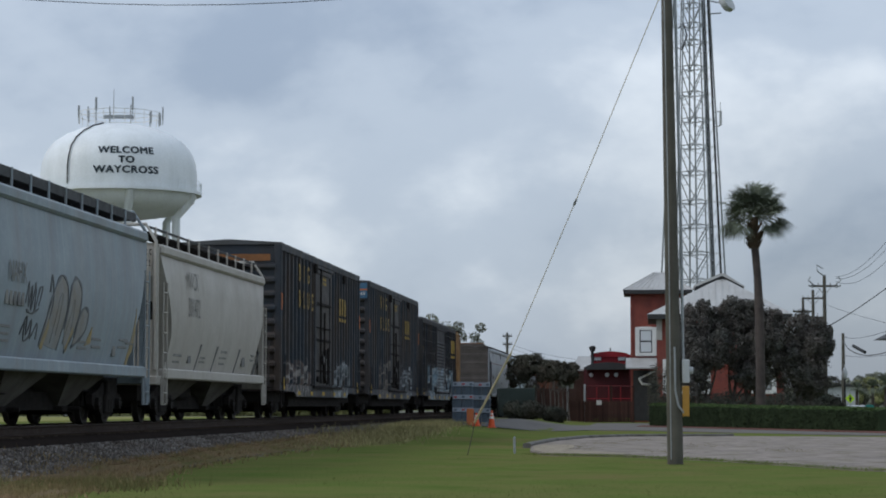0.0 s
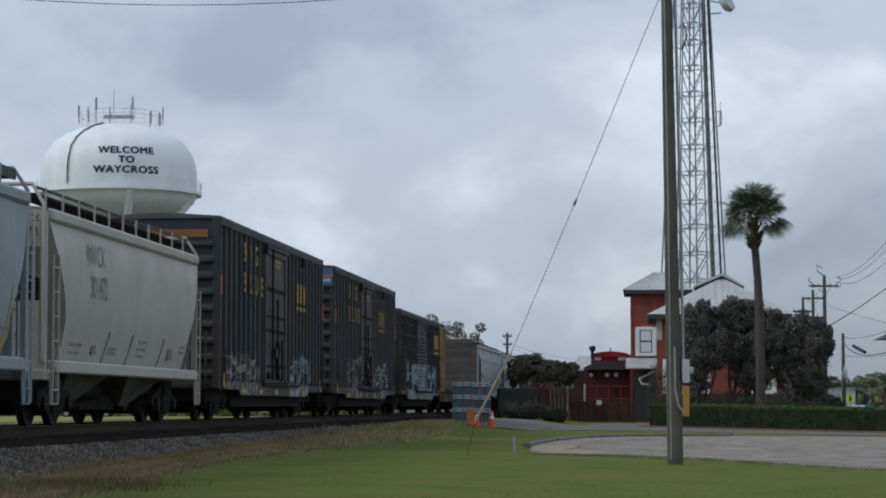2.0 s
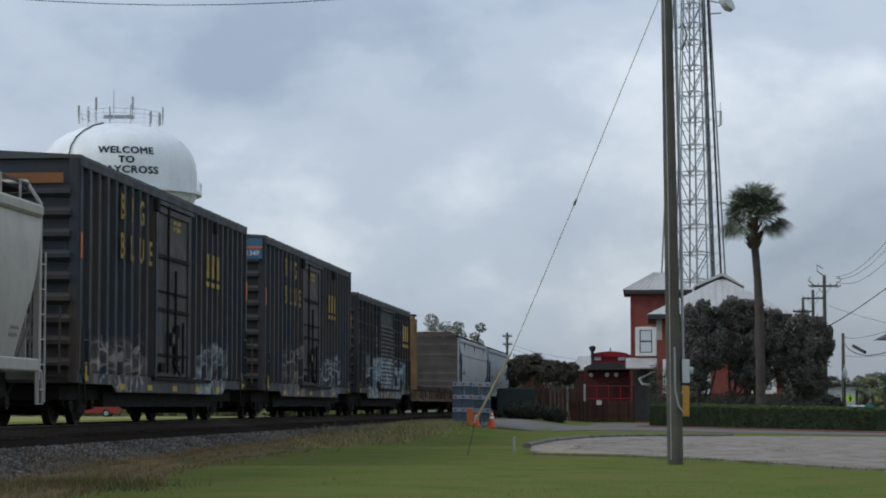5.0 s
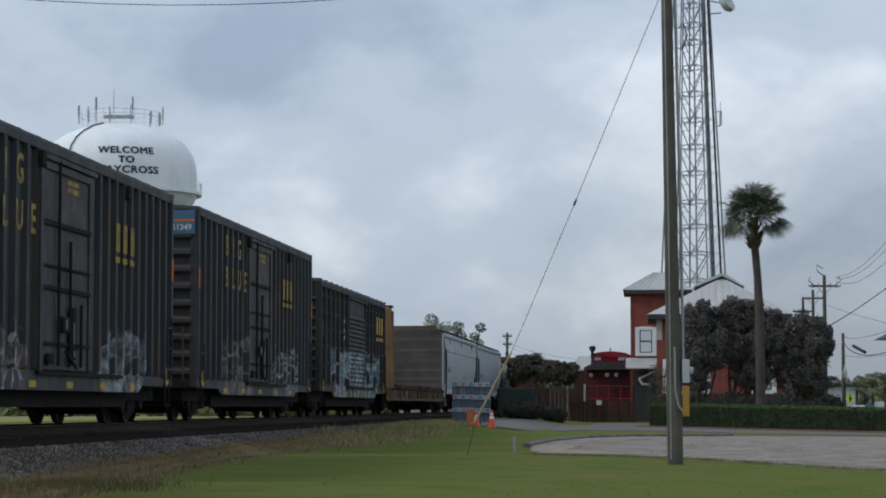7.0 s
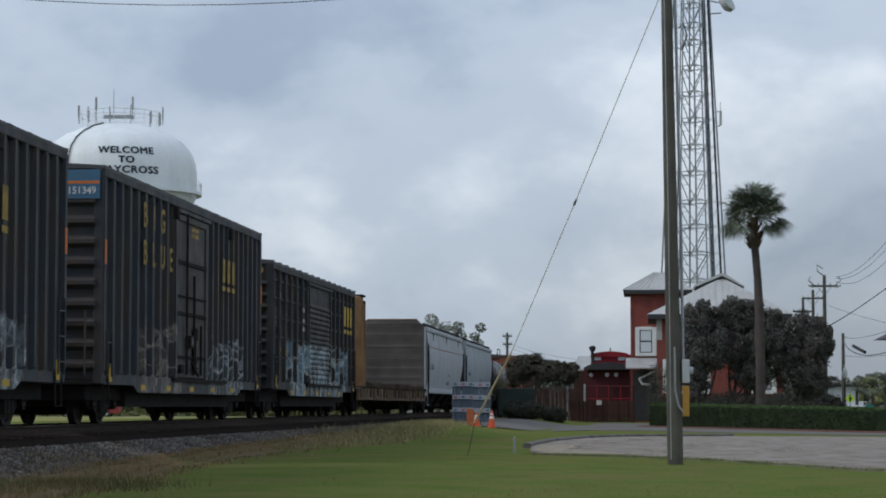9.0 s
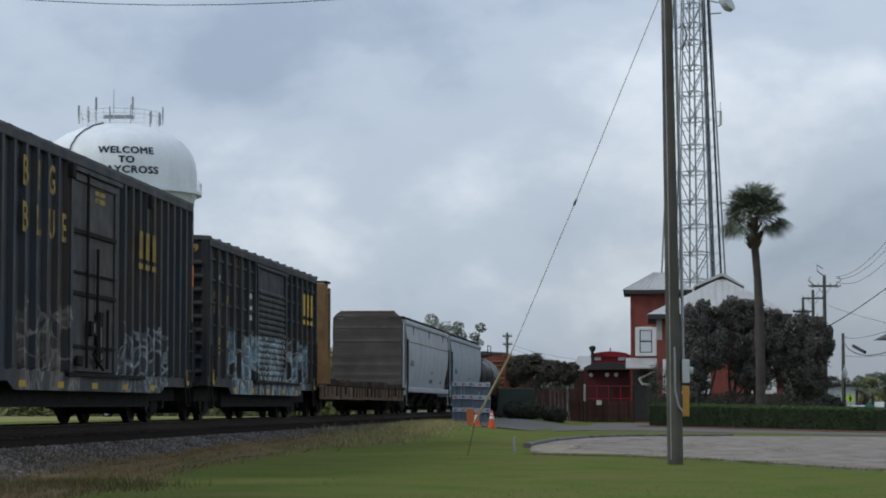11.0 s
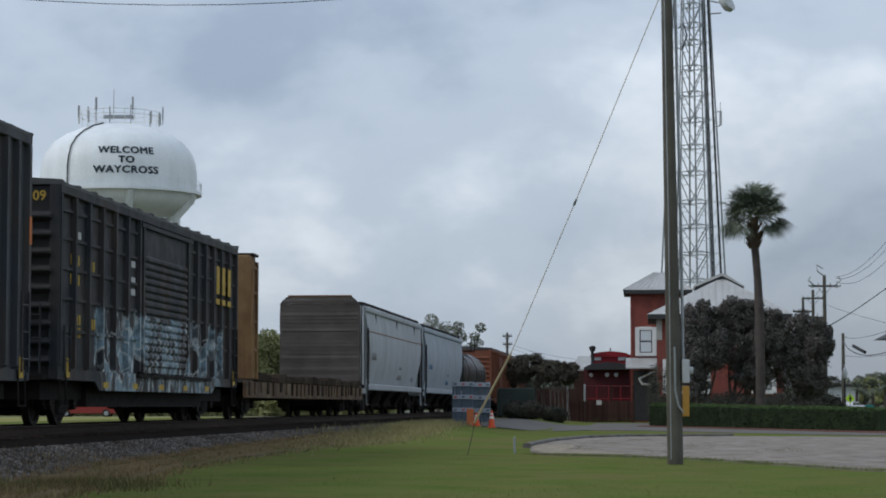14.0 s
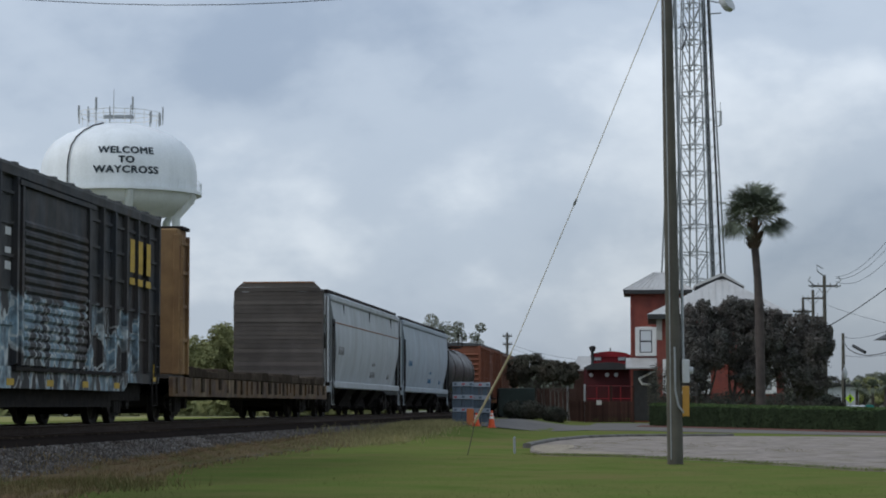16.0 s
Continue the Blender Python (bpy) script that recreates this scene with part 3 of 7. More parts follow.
def boxcar(y0, y1, high, paint, label, pitch, door, number="", slogan=False, big_mark=None, badge=None, wide_ribs=False, sill_drop=0.15, seam_lift=0.05, floor=0.72):
    car, h = new_car("boxcar", y0, y1, label, "boxcar")
    w, z0 = 1.52, floor
    body = Shape().box(-w, w, -h + 0.06, h - 0.06, z0, high - 0.16)
    part("body", body, paint, car)
    # side sill, deeper between the trucks
    for sx in (1, -1):
        xa, xb = (w + 0.002, w + 0.055) if sx > 0 else (-w - 0.055, -w - 0.002)
        part("side_sill", Shape().extrude_x([(-h + 0.1, z0), (-h + 2.9, z0), (-h + 3.3, z0 - sill_drop), (h - 3.3, z0 - sill_drop), (h - 2.9, z0), (h - 0.1, z0), (h - 0.1, z0 + 0.2), (-h + 0.1, z0 + 0.2)], xa, xb), paint, car)
        part("top_chord", Shape().box(min(sx * w, sx * (w + 0.1)), max(sx * w, sx * (w + 0.1)), -h + 0.03, h - 0.03, high - 0.30, high - 0.12, 0.015), paint, car)
    # roof with cross panels
    roof = Shape().extrude_y([(-w - 0.1, high - 0.14), (w + 0.1, high - 0.14), (w + 0.1, high - 0.08), (0, high + 0.02), (-w - 0.1, high - 0.08)], -h, h)
    rf = part("roof", roof, roof_mat, car)
    n = int(2 * h / 1.25)
    seam = Shape().extrude_y([(-w - 0.12, high - 0.085), (w + 0.12, high - 0.085), (w + 0.11, high - 0.08 + seam_lift), (0, high + 0.02 + seam_lift), (-w - 0.11, high - 0.08 + seam_lift)], -0.09, 0.09).mesh("roof_seam", roof_mat)
    for i in range(n + 1):
        part("roof_seam", seam, roof_mat, rf, at=(0, -h + 0.1 + i * (2 * h - 0.2) / n, 0))
    # side posts
    d0, d1 = door
    rw = 0.10 if not wide_ribs else 0.09
    deep = 0.105
    def rib(y, s):
        return Shape().loft([[(s * (w - 0.02), y - rw, z0 + 0.2), (s * (w - 0.02), y + rw, z0 + 0.2), (s * (w + deep), y + rw * 0.7, z0 + 0.26), (s * (w + deep), y - rw * 0.7, z0 + 0.26)],
                             [(s * (w - 0.02), y - rw, high - 0.3), (s * (w - 0.02), y + rw, high - 0.3), (s * (w + deep), y + rw * 0.7, high - 0.3), (s * (w + deep), y - rw * 0.7, high - 0.3)]])
    ys = []
    k = int((d0 + h - 0.3) / pitch)
    ys += [-h + 0.12 + i * (d0 - 0.05 + h - 0.12) / k for i in range(k + 1)]
    k = int((h - 0.3 - d1) / pitch)
    ys += [d1 + 0.05 + i * (h - 0.12 - d1 - 0.05) / k for i in range(k + 1)]
    for y in ys:
        part("side_post", rib(y, 1), paint, car)
        part("side_post", rib(y, -1), paint, car)
    # corner posts
    for sy in (1, -1):
        for sx in (1, -1):
            part("corner_post", Shape().box(min(sx * (w - 0.12), sx * (w + 0.08)), max(sx * (w - 0.12), sx * (w + 0.08)), min(sy * (h - 0.16), sy * h), max(sy * (h - 0.16), sy * h), z0, high - 0.12, 0.02), paint, car)
        # corrugated end
        nr = 9
        for i in range(nr):
            za = z0 + 0.25 + i * (high - z0 - 0.75) / nr
            zb = za + (high - z0 - 0.75) / nr * 0.62
            ya = sy * (h - 0.07)
            part("end_rib", Shape().loft([[(-w + 0.03, ya, za), (w - 0.03, ya, za), (w - 0.03, ya, zb), (-w + 0.03, ya, zb)],
                                          [(-w + 0.09, ya + sy * 0.13, za + 0.09), (w - 0.09, ya + sy * 0.13, za + 0.09), (w - 0.09, ya + sy * 0.13, zb - 0.09), (-w + 0.09, ya + sy * 0.13, zb - 0.09)]]), paint, car)
        part("end_platform", Shape().box(-1.4, 1.4, min(sy * h, sy * (h + 0.3)), max(sy * h, sy * (h + 0.3)), 0.9, 0.94), iron_mat, car)
    # door with tracks, bars and corrugation
    door_ob = part("door", Shape().box(w + 0.005, w + 0.07, d0 + 0.12, d1 - 0.05, z0 + 0.22, high - 0.42, 0.015), paint if wide_ribs else door_mat, car, "plug door with locking bars" if not wide_ribs else "horizontally ribbed sliding door")
    part("door_rail", Shape().box(w + 0.02, w + 0.13, d0 - (0.2 if wide_ribs else 0.05), min(h - 0.5, d1 + 2.6), z0 + 0.13, z0 + 0.20), iron_mat, car)
    part("door_rail", Shape().box(w + 0.02, w + 0.14, d0 - 0.05, min(h - 0.5, d1 + 0.3), high - 0.42, high - 0.33), paint, car)
    if wide_ribs:
        nn = 15
        for i in range(nn):
            za = z0 + 0.35 + i * (high - z0 - 1.35) / nn
            part("door_rib", Shape().loft([[(w + 0.068, d0 + 0.3, za), (w + 0.068, d1 - 0.2, za), (w + 0.068, d1 - 0.2, za + 0.16), (w + 0.068, d0 + 0.3, za + 0.16)],
                                           [(w + 0.12, d0 + 0.36, za + 0.05), (w + 0.12, d1 - 0.26, za + 0.05), (w + 0.12, d1 - 0.26, za + 0.11), (w + 0.12, d0 + 0.36, za + 0.11)]]), paint, door_ob)
        for ya in (d0 + 0.12, d1 - 0.19):
            part("door_stile", Shape().box(w + 0.07, w + 0.13, ya, ya + 0.14, z0 + 0.22, high - 0.42), paint, door_ob)
        for f in (0.24, 0.40, 0.55, 0.70, 0.84):
            zz = z0 + f * (high - z0)
            for ya, yb in ((-h + 0.2, d0 - 0.1), (d1 + 0.1, h - 0.2)):
                part("panel_ridge", Shape().box(w - 0.01, w + 0.045, ya, yb, zz, zz + 0.06), paint, car)
    else:
        ya, yb, wide = d0 + 0.12, d1 - 0.05, d1 - d0
        z_at = lambda f: z0 + f * (high - z0)
        for f, top in ((0.30, 0.94), (0.52, 0.62), (0.74, 0.36)):
            y = ya + f * wide
            part("door_bar", Shape().rod((w + 0.13, y, z0 + 0.3), (w + 0.13, y, z_at(top) - 0.12), 0.035, None, 6), iron_mat, door_ob)
        for f, tall in ((0.64, 0.10), (0.47, 0.05), (0.375, 0.09), (0.15, 0.07)):
            part("door_beam", Shape().box(w + 0.068, w + 0.115, ya + 0.05, yb - 0.05, z_at(f), z_at(f) + tall, 0.01), iron_mat, door_ob)
        for y0_, y1_ in ((ya, ya + 0.13), (yb - 0.14, yb)):
            part("door_stile", Shape().box(w + 0.07, w + 0.11, y0_, y1_, z0 + 0.24, high - 0.44, 0.01), door_mat, door_ob)
        part("door_head", Shape().box(w + 0.07, w + 0.115, ya, yb, high - 0.60, high - 0.46, 0.01), door_mat, door_ob)
        for dy0, dy1, za, zb, out in ((1.3, 1.75, 1.75, 2.05, 0.19), (2.0, 2.25, 1.25, 2.25, 0.18), (0.35, 0.75, 1.15, 1.35, 0.17)):
            part("door_latch", Shape().box(w + 0.1, w + out, ya + dy0, ya + dy1, za, zb, 0.02), iron_mat, door_ob, "dark locking gear")
        part("door_lever", Shape().rod((w + 0.17, ya + 1.5, 1.4), (w + 0.17, ya + 2.3, 1.1), 0.03), iron_mat, door_ob)
        for dy0, dy1, za, zb, out in ((1.46, 1.56, 1.82, 2.0, 0.191), (2.06, 2.13, 1.55, 1.95, 0.181), (2.1, 2.18, 1.3, 1.42, 0.181)):
            part("latch_wear", Shape().box(w + out, w + out + 0.004, ya + dy0, ya + dy1, za, zb), faint_mark, door_ob, "bare worn metal")
        part("door_stencil", Shape().box(w + 0.0702, w + 0.075, ya + wide * 0.50, ya + wide * 0.72, z_at(0.80), z_at(0.80) + 0.10).box(w + 0.0702, w + 0.075, ya + wide * 0.50, ya + wide * 0.72, z_at(0.80) + 0.15, z_at(0.80) + 0.24).box(w + 0.0702, w + 0.075, ya + wide * 0.52, ya + wide * 0.70, z_at(0.80) + 0.29, z_at(0.80) + 0.36), slogan_mat, door_ob, "faded yellow stencil bars")
        for y in (d0 - 0.02, d1 + 2.9):
            part("track_hanger", Shape().box(w + 0.08, w + 0.20, y - 0.12, y + 0.12, high - 0.62, high - 0.32, 0.02), iron_mat, car)
        part("door_frame", Shape().box(w, w + 0.15, d0 - 0.08, d0 + 0.1, z0 + 0.2, high - 0.3), paint, car)
    # ladders, grabs, steps
    for sy in (1, -1):
        ladder(car, w + 0.13, sy * (h - 0.45), z0 + 0.15, 2.4 if sy > 0 else 1.9, 0.42, "y", paint)
        ladder(car, w - 0.45, sy * (h + 0.12), 1.0, 2.3, 0.42, "x", paint)
        st = Shape().tube([(w + 0.05, sy * (h - 0.2), z0 + 0.1), (w + 0.07, sy * (h - 0.2), 0.38), (w + 0.07, sy * (h - 0.65), 0.38), (w + 0.05, sy * (h - 0.65), z0 + 0.1)], 0.025)
        part("step", st, iron_mat, car)
        part("yellow_marker", Shape().box(w + 0.107, w + 0.112, sy * (h - 0.62) - 0.12, sy * (h - 0.62) + 0.12, z0 + 0.05, z0 + 0.42), yellow_mat, car, "yellow reflector decal")
    for y in np.arange(-h + 3.6, h - 3.2, 2.6):
        part("yellow_marker", Shape().box(w + 0.056, w + 0.06, y, y + 0.45, z0 - sill_drop + 0.05, z0 - sill_drop + 0.17), yellow_mat, car)
    part("center_sill", Shape().box(-0.3, 0.3, -h + 0.3, h - 0.3, 0.62, 0.90), iron_mat, car)
    part("underframe", Shape().box(-1.3, 1.3, -h + 3.3, h - 3.3, 0.36, z0 - 0.03).box(-1.2, 1.2, -h + 0.2, h - 0.2, 0.50, z0 - 0.03), iron_mat, car, "dark underframe with brake gear")
    part("brake_cylinder", Shape().rod((0.6, 1.6, 0.55), (0.6, 2.9, 0.55), 0.2, None, 12).tube([(0.4, -4, 0.5), (0.4, 5, 0.5)], 0.04), iron_mat, car)
    x = w + deep + 0.003
    if slogan:
        for word, zz in (("BIG", 4.52), ("BLUE", 3.70)):
            for i, ch in enumerate(word):
                side_letters(ch, 0.74, slogan_mat, car, x, -5.5 + 0.88 * i, zz, 0.9, "slogan", 0.018)
        part("orange_marker", Shape().box(w + 0.108, w + 0.113, -h + 0.05, -h + 0.2, 3.25, 3.75), orange_mark, car)
        part("orange_marker", Shape().box(w + 0.108, w + 0.113, h - 0.2, h - 0.05, 3.25, 3.75), orange_mark, car)
    if big_mark:
        yy, zz, sz = big_mark
        for i in range(3):
            yc = yy + (i - 1) * sz * 0.9
            for za, zb, wd in ((-0.64, -0.47, 0.27), (-0.33, 0.5, 0.23)):
                part("road_mark", Shape().box(x, x + 0.004, yc - sz * wd, yc + sz * wd, zz + za * sz, zz + zb * sz), slogan_mat if slogan else yellow_mat, car, "plain yellow lettering bars")
    if badge:
        part("end_badge", Shape().box(-w + 0.15, w + 0.02, -h - 0.075, -h - 0.03, high - 0.76, high - 0.17), badge_mat, car, "blue number panel")
        part("badge_stripe", Shape().box(-w + 0.15, w + 0.02, -h - 0.081, -h - 0.077, high - 0.46, high - 0.40), orange_mark, car)
        me = letters(badge, 0.20, white_mark, "number", 0.0, 0.004)
        part("number", me, white_mark, car, at=(1.17, -h - 0.085, high - 0.60))
    if number:
        me = letters(number, 0.26, yellow_mat, "number", 0.0, 0.004)
        part("number", me, yellow_mat, car, at=(1.08, -h - 0.02, high - 0.36))
    running_gear(car, h)
    return car


bb1 = boxcar(66.5, 84.55, 5.33, blue_one, "faded dark blue high-cube boxcar with graffiti along its foot", 0.66, (-2.4, 1.4), slogan=True, big_mark=(4.2, 3.8, 0.72), seam_lift=0.004, floor=0.82)
part("end_stripe", Shape().box(-1.4, 1.3, -9.025 - 0.08, -9.025 - 0.062, 4.70, 4.90), rust_orange, bb1)
boxcar(87.4, 105.8, 5.33, blue_two, "faded dark blue high-cube boxcar with a numbered end panel", 0.66, (-2.4, 1.4), slogan=True, big_mark=(4.2, 3.8, 0.72), badge="151349", seam_lift=0.004, floor=0.82)
csx = boxcar(107.75, 125.9, 4.68, csx_blue, "dark navy boxcar with light blue and white graffiti", 0.98, (-2.35, 2.7), number="6309", big_mark=(7.0, 3.5, 0.85), wide_ribs=True, seam_lift=0.035, floor=0.87, sill_drop=0.18)
for yy, zz, ww in ((-7.6, 3.1, 0.75), (-6.4, 3.05, 0.7), (-7.6, 2.72, 0.8), (-7.5, 1.95, 0.8), (-6.3, 1.9, 0.7), (-7.5, 1.7, 0.8)):
    for k in range(4):
        part("stencil", Shape().box(1.526, 1.532, yy - ww / 2 + k * ww / 4, yy - ww / 2 + k * ww / 4 + 0.1, zz, zz + 0.2), yellow_mat, csx)
for yy, zz in ((-7.7, 3.75), (-7.4, 3.62), (-2.75, 3.35), (-2.75, 3.0), (-2.75, 2.75)):
    part("stencil", Shape().box(1.526, 1.53, yy - 0.16, yy + 0.2, zz, zz + 0.14), white_mark, csx)


def hopper_side(f):
    """Half width of a rounded hopper side, from its foot (0) to its eave (1)."""
    return 1.30 + 0.26 * math.sin(math.pi / 2 * min(1.0, f / 0.55)) - 0.10 * max(0.0, (f - 0.55) / 0.45) ** 2


def hopper_mark(car, eave, y, z, wide, tall, mat):
    x = hopper_side((z + tall / 2 - 1.22) / (eave - 1.5))
    part("stencil", Shape().box(x - 0.04, x + 0.008, y - wide / 2, y + wide / 2, z, z + tall), mat, car)


def hopper(y0, y1, high, eave, paint, label, marks=None, rails=True, bays=3, bulge=0.12):
    car, h = new_car("covered_hopper", y0, y1, label, "hopper car")
    zs = [1.22, 1.6, 2.0, 2.4, 2.8, 3.2, eave - 0.28]
    span = zs[-1] - zs[0]
    prof = [(hopper_side((z - zs[0]) / span), z) for z in zs]
    full = prof + [(1.44, eave - 0.26), (1.42, eave - 0.02), (1.30, eave), (0.55, high - 0.06), (0, high - 0.02)]
    ring = [(x, z) for x, z in full] + [(-x, z) for x, z in reversed(full[:-1])]

    def bow(z):
        f = (z - zs[0]) / span
        return 0.10 + 1.15 * min(1.0, max(0.0, 1 - f) * 1.35)
    rings = []
    for k, s in ((-1, -1), (0, -0.6), (0, 0.0), (0, 0.6), (1, 1)):
        rings.append([(x, (k * (h - bow(z)) if k else s * h), z) for x, z in ring])
    part("body", Shape().loft(rings), paint, car, smooth=True)
    for sx in (1, -1):
        part("roof_edge", Shape().box(min(sx * 1.38, sx * 1.53), max(sx * 1.38, sx * 1.53), -h + 0.12, h - 0.12, eave - 0.27, eave - 0.03, 0.05), paint, car)
        part("side_sill", Shape().box(min(sx * 1.36, sx * 1.56), max(sx * 1.36, sx * 1.56), -h + 0.35, h - 0.35, 1.0, 1.24, 0.03), paint, car)
    for sy in (1, -1):
        e = sy * (h - 0.12)
        yb = lambda a, b: (min(sy * a, sy * b), max(sy * a, sy * b))
        part("end_panel", Shape().box(-1.3, 1.3, *yb(h - 0.14, h - 0.08), eave - 0.75, eave - 0.05), paint, car)
        part("end_sheet", Shape().box(-1.25, 1.25, *yb(h - 0.30, h - 0.24), 1.0, 2.35), paint, car)
        # dark plate stands for the shaded opening in the car end
        part("end_recess", Shape().box(-1.2, 1.2, *yb(h - 0.64, h - 0.60), 2.3, eave - 0.7), iron_mat, car)
        part("end_sill", Shape().box(-1.4, 1.45, *yb(h - 0.35, h + 0.15), 0.86, 1.06, 0.02), paint, car)
        for x in (-1.38, 1.38):
            # without rails, posts and ladders go dark to paint the shaded end gaps
            part("corner_post", Shape().box(x - 0.06, x + 0.06, *yb(h - 0.06, h + 0.06), 1.0, eave - 0.1), paint if rails else iron_mat, car)
        ladder(car, 1.55, sy * (h - 0.28), 0.45, eave - 0.9, 0.4, "y", paint if rails else iron_mat)
        ladder(car, 1.0, sy * (h + 0.1), 1.0, eave - 0.1, 0.45, "x", paint)
        part("grab_bar", Shape().tube([(1.4, sy * (h + 0.08), 1.2), (1.4, sy * (h + 0.08), eave - 0.1)] if not rails else [(1.4, sy * (h + 0.08), 1.2), (1.4, sy * (h + 0.08), eave + 0.02), (1.15, sy * (h + 0.02), high + 0.30), (-1.15, sy * (h + 0.02), high + 0.30), (-1.4, sy * (h + 0.08), eave + 0.1)], 0.045), paint, car)
        part("step", Shape().tube([(1.5, sy * (h - 0.1), 1.0), (1.52, sy * (h - 0.1), 0.42), (1.52, sy * (h - 0.5), 0.42), (1.5, sy * (h - 0.5), 1.0)], 0.03), paint, car)
    # running board on the roof, with its supports
    for sx in (1, -1):
        part("running_board", Shape().box(min(sx * 0.62, sx * (1.2 if rails else 1.36)), max(sx * 0.62, sx * (1.2 if rails else 1.36)), -h + 0.05, h - 0.05, high + 0.10 if rails else eave, high + 0.14 if rails else eave + 0.13), iron_mat, car, "dark steel grating walkway")
        if rails:
            part("walkway_edge", Shape().box(sx * 1.2 - 0.02, sx * 1.2 + 0.02, -h + 0.05, h - 0.05, high + (0.08 if bays == 3 else 0.22), high + 0.27), walkway_mat, car)
            for y in np.arange(-h + 0.6, h - 0.3, 1.25):
                part("walkway_bracket", Shape().rod((sx * 1.23, y, eave - 0.05), (sx * 1.23, y, high + 0.28), 0.03, None, 6), paint, car)
    for y in np.linspace(-h + 1.5, h - 1.5, 9):
        part("hatch", Shape().box(-0.45, 0.45, y - 0.6, y + 0.6, high - 0.03, high + 0.10, 0.03), paint, car)
    # discharge bays
    pitch = (2 * h - 3.4) / bays
    for i in range(bays):
        yc = -h + 1.7 + pitch * (i + 0.5)
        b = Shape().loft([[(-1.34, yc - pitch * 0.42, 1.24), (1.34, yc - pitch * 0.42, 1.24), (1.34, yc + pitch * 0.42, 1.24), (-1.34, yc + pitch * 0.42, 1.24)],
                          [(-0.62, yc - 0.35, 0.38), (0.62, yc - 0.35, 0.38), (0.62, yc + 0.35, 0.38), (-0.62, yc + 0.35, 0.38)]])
        # grime and underside shade in the colour; plain dark iron without rails
        bay = part("discharge_bay", b, bay_mat if rails else iron_mat, car, "steel discharge bay darkened by grime and painted-in shade")
        part("outlet_gate", Shape().box(-0.75, 0.75, yc - 0.42, yc + 0.42, 0.26, 0.38, 0.02).rod((-1.0, yc, 0.32), (1.0, yc, 0.32), 0.05), iron_mat, bay)
    part("center_sill", Shape().box(-0.28, 0.28, -h, h, 0.66, 0.95), iron_mat, car)
    part("underframe", Shape().box(-0.55, 0.55, -h + 3.2, h - 3.2, 0.30, 0.66).box(-0.9, 0.9, -h + 0.3, -h + 3.3, 0.5, 1.0).box(-0.9, 0.9, h - 3.3, h - 0.3, 0.5, 1.0), iron_mat, car, "dark underframe with brake gear")
    running_gear(car, h, 2.0)
    return car


h0 = hopper(32.6, 49.3, 4.38, 4.26, graffiti_grey, "grey covered hopper car with graffiti and rust streaks")
h1 = hopper(50.6, 64.4, 4.22, 4.10, beige_mat, "cream covered hopper car with black lettering", bays=2)
for txt, yy, zz, sz in (("MWCX", -3.55, 3.36, 0.62), ("301472", -3.4, 2.72, 0.66)):
    side_letters(txt, sz, grey_mark, h1, 1.540 if zz > 3 else 1.566, yy, zz, 0.72, "number")
for yy, zz, ww, hh in ((-4.6, 1.55, 0.9, 0.06), (-4.6, 1.40, 0.7, 0.05), (-3.2, 1.42, 0.35, 0.30), (-1.6, 1.45, 0.7, 0.05), (-1.6, 1.55, 0.6, 0.05), (1.0, 1.75, 0.8, 0.06), (1.0, 1.6, 0.9, 0.05), (1.0, 1.45, 0.7, 0.05), (3.9, 1.45, 0.45, 0.42), (5.2, 1.75, 0.5, 0.05), (5.2, 1.62, 0.5, 0.05)):
    hopper_mark(h1, 4.10, yy, zz, ww, hh, grey_mark)
for yy in (-2.3, -0.2, 2.9, 5.9):
    part("seam", Shape().loft([[(1.28, yy - 0.02, 1.25), (1.33, yy - 0.02, 1.25), (1.33, yy + 0.02, 1.25), (1.28, yy + 0.02, 1.25)], [(1.47, yy + 0.12, 1.9), (1.515, yy + 0.12, 1.9), (1.515, yy + 0.16, 1.9), (1.47, yy + 0.16, 1.9)]]), faint_mark, h1)
side_letters("NAHX", 0.55, grey_mark, h0, 1.578, -2.2, 2.72, 0.72, "number")
for yy, zz, ww, hh in ((-2.75, 2.15, 0.16, 0.32), (-2.5, 2.15, 0.16, 0.32), (-2.25, 2.15, 0.16, 0.32), (-2.0, 2.15, 0.16, 0.32), (-1.75, 2.15, 0.16, 0.32), (5.6, 1.42, 0.25, 0.35)):
    hopper_mark(h0, 4.26, yy, zz, ww, hh, grey_mark)
for yy, zz in ((-2.6, 1.75), (-2.6, 1.62), (-2.5, 1.5), (2.9, 1.62), (3.0, 1.5), (4.0, 1.7), (4.1, 1.55), (6.3, 1.75), (6.3, 1.6), (6.9, 1.7)):
    hopper_mark(h0, 4.26, yy, zz, 0.75, 0.05, faint_mark)


def skin(eave, z, lift):
    return hopper_side((z - 1.22) / (eave - 1.5)) + lift


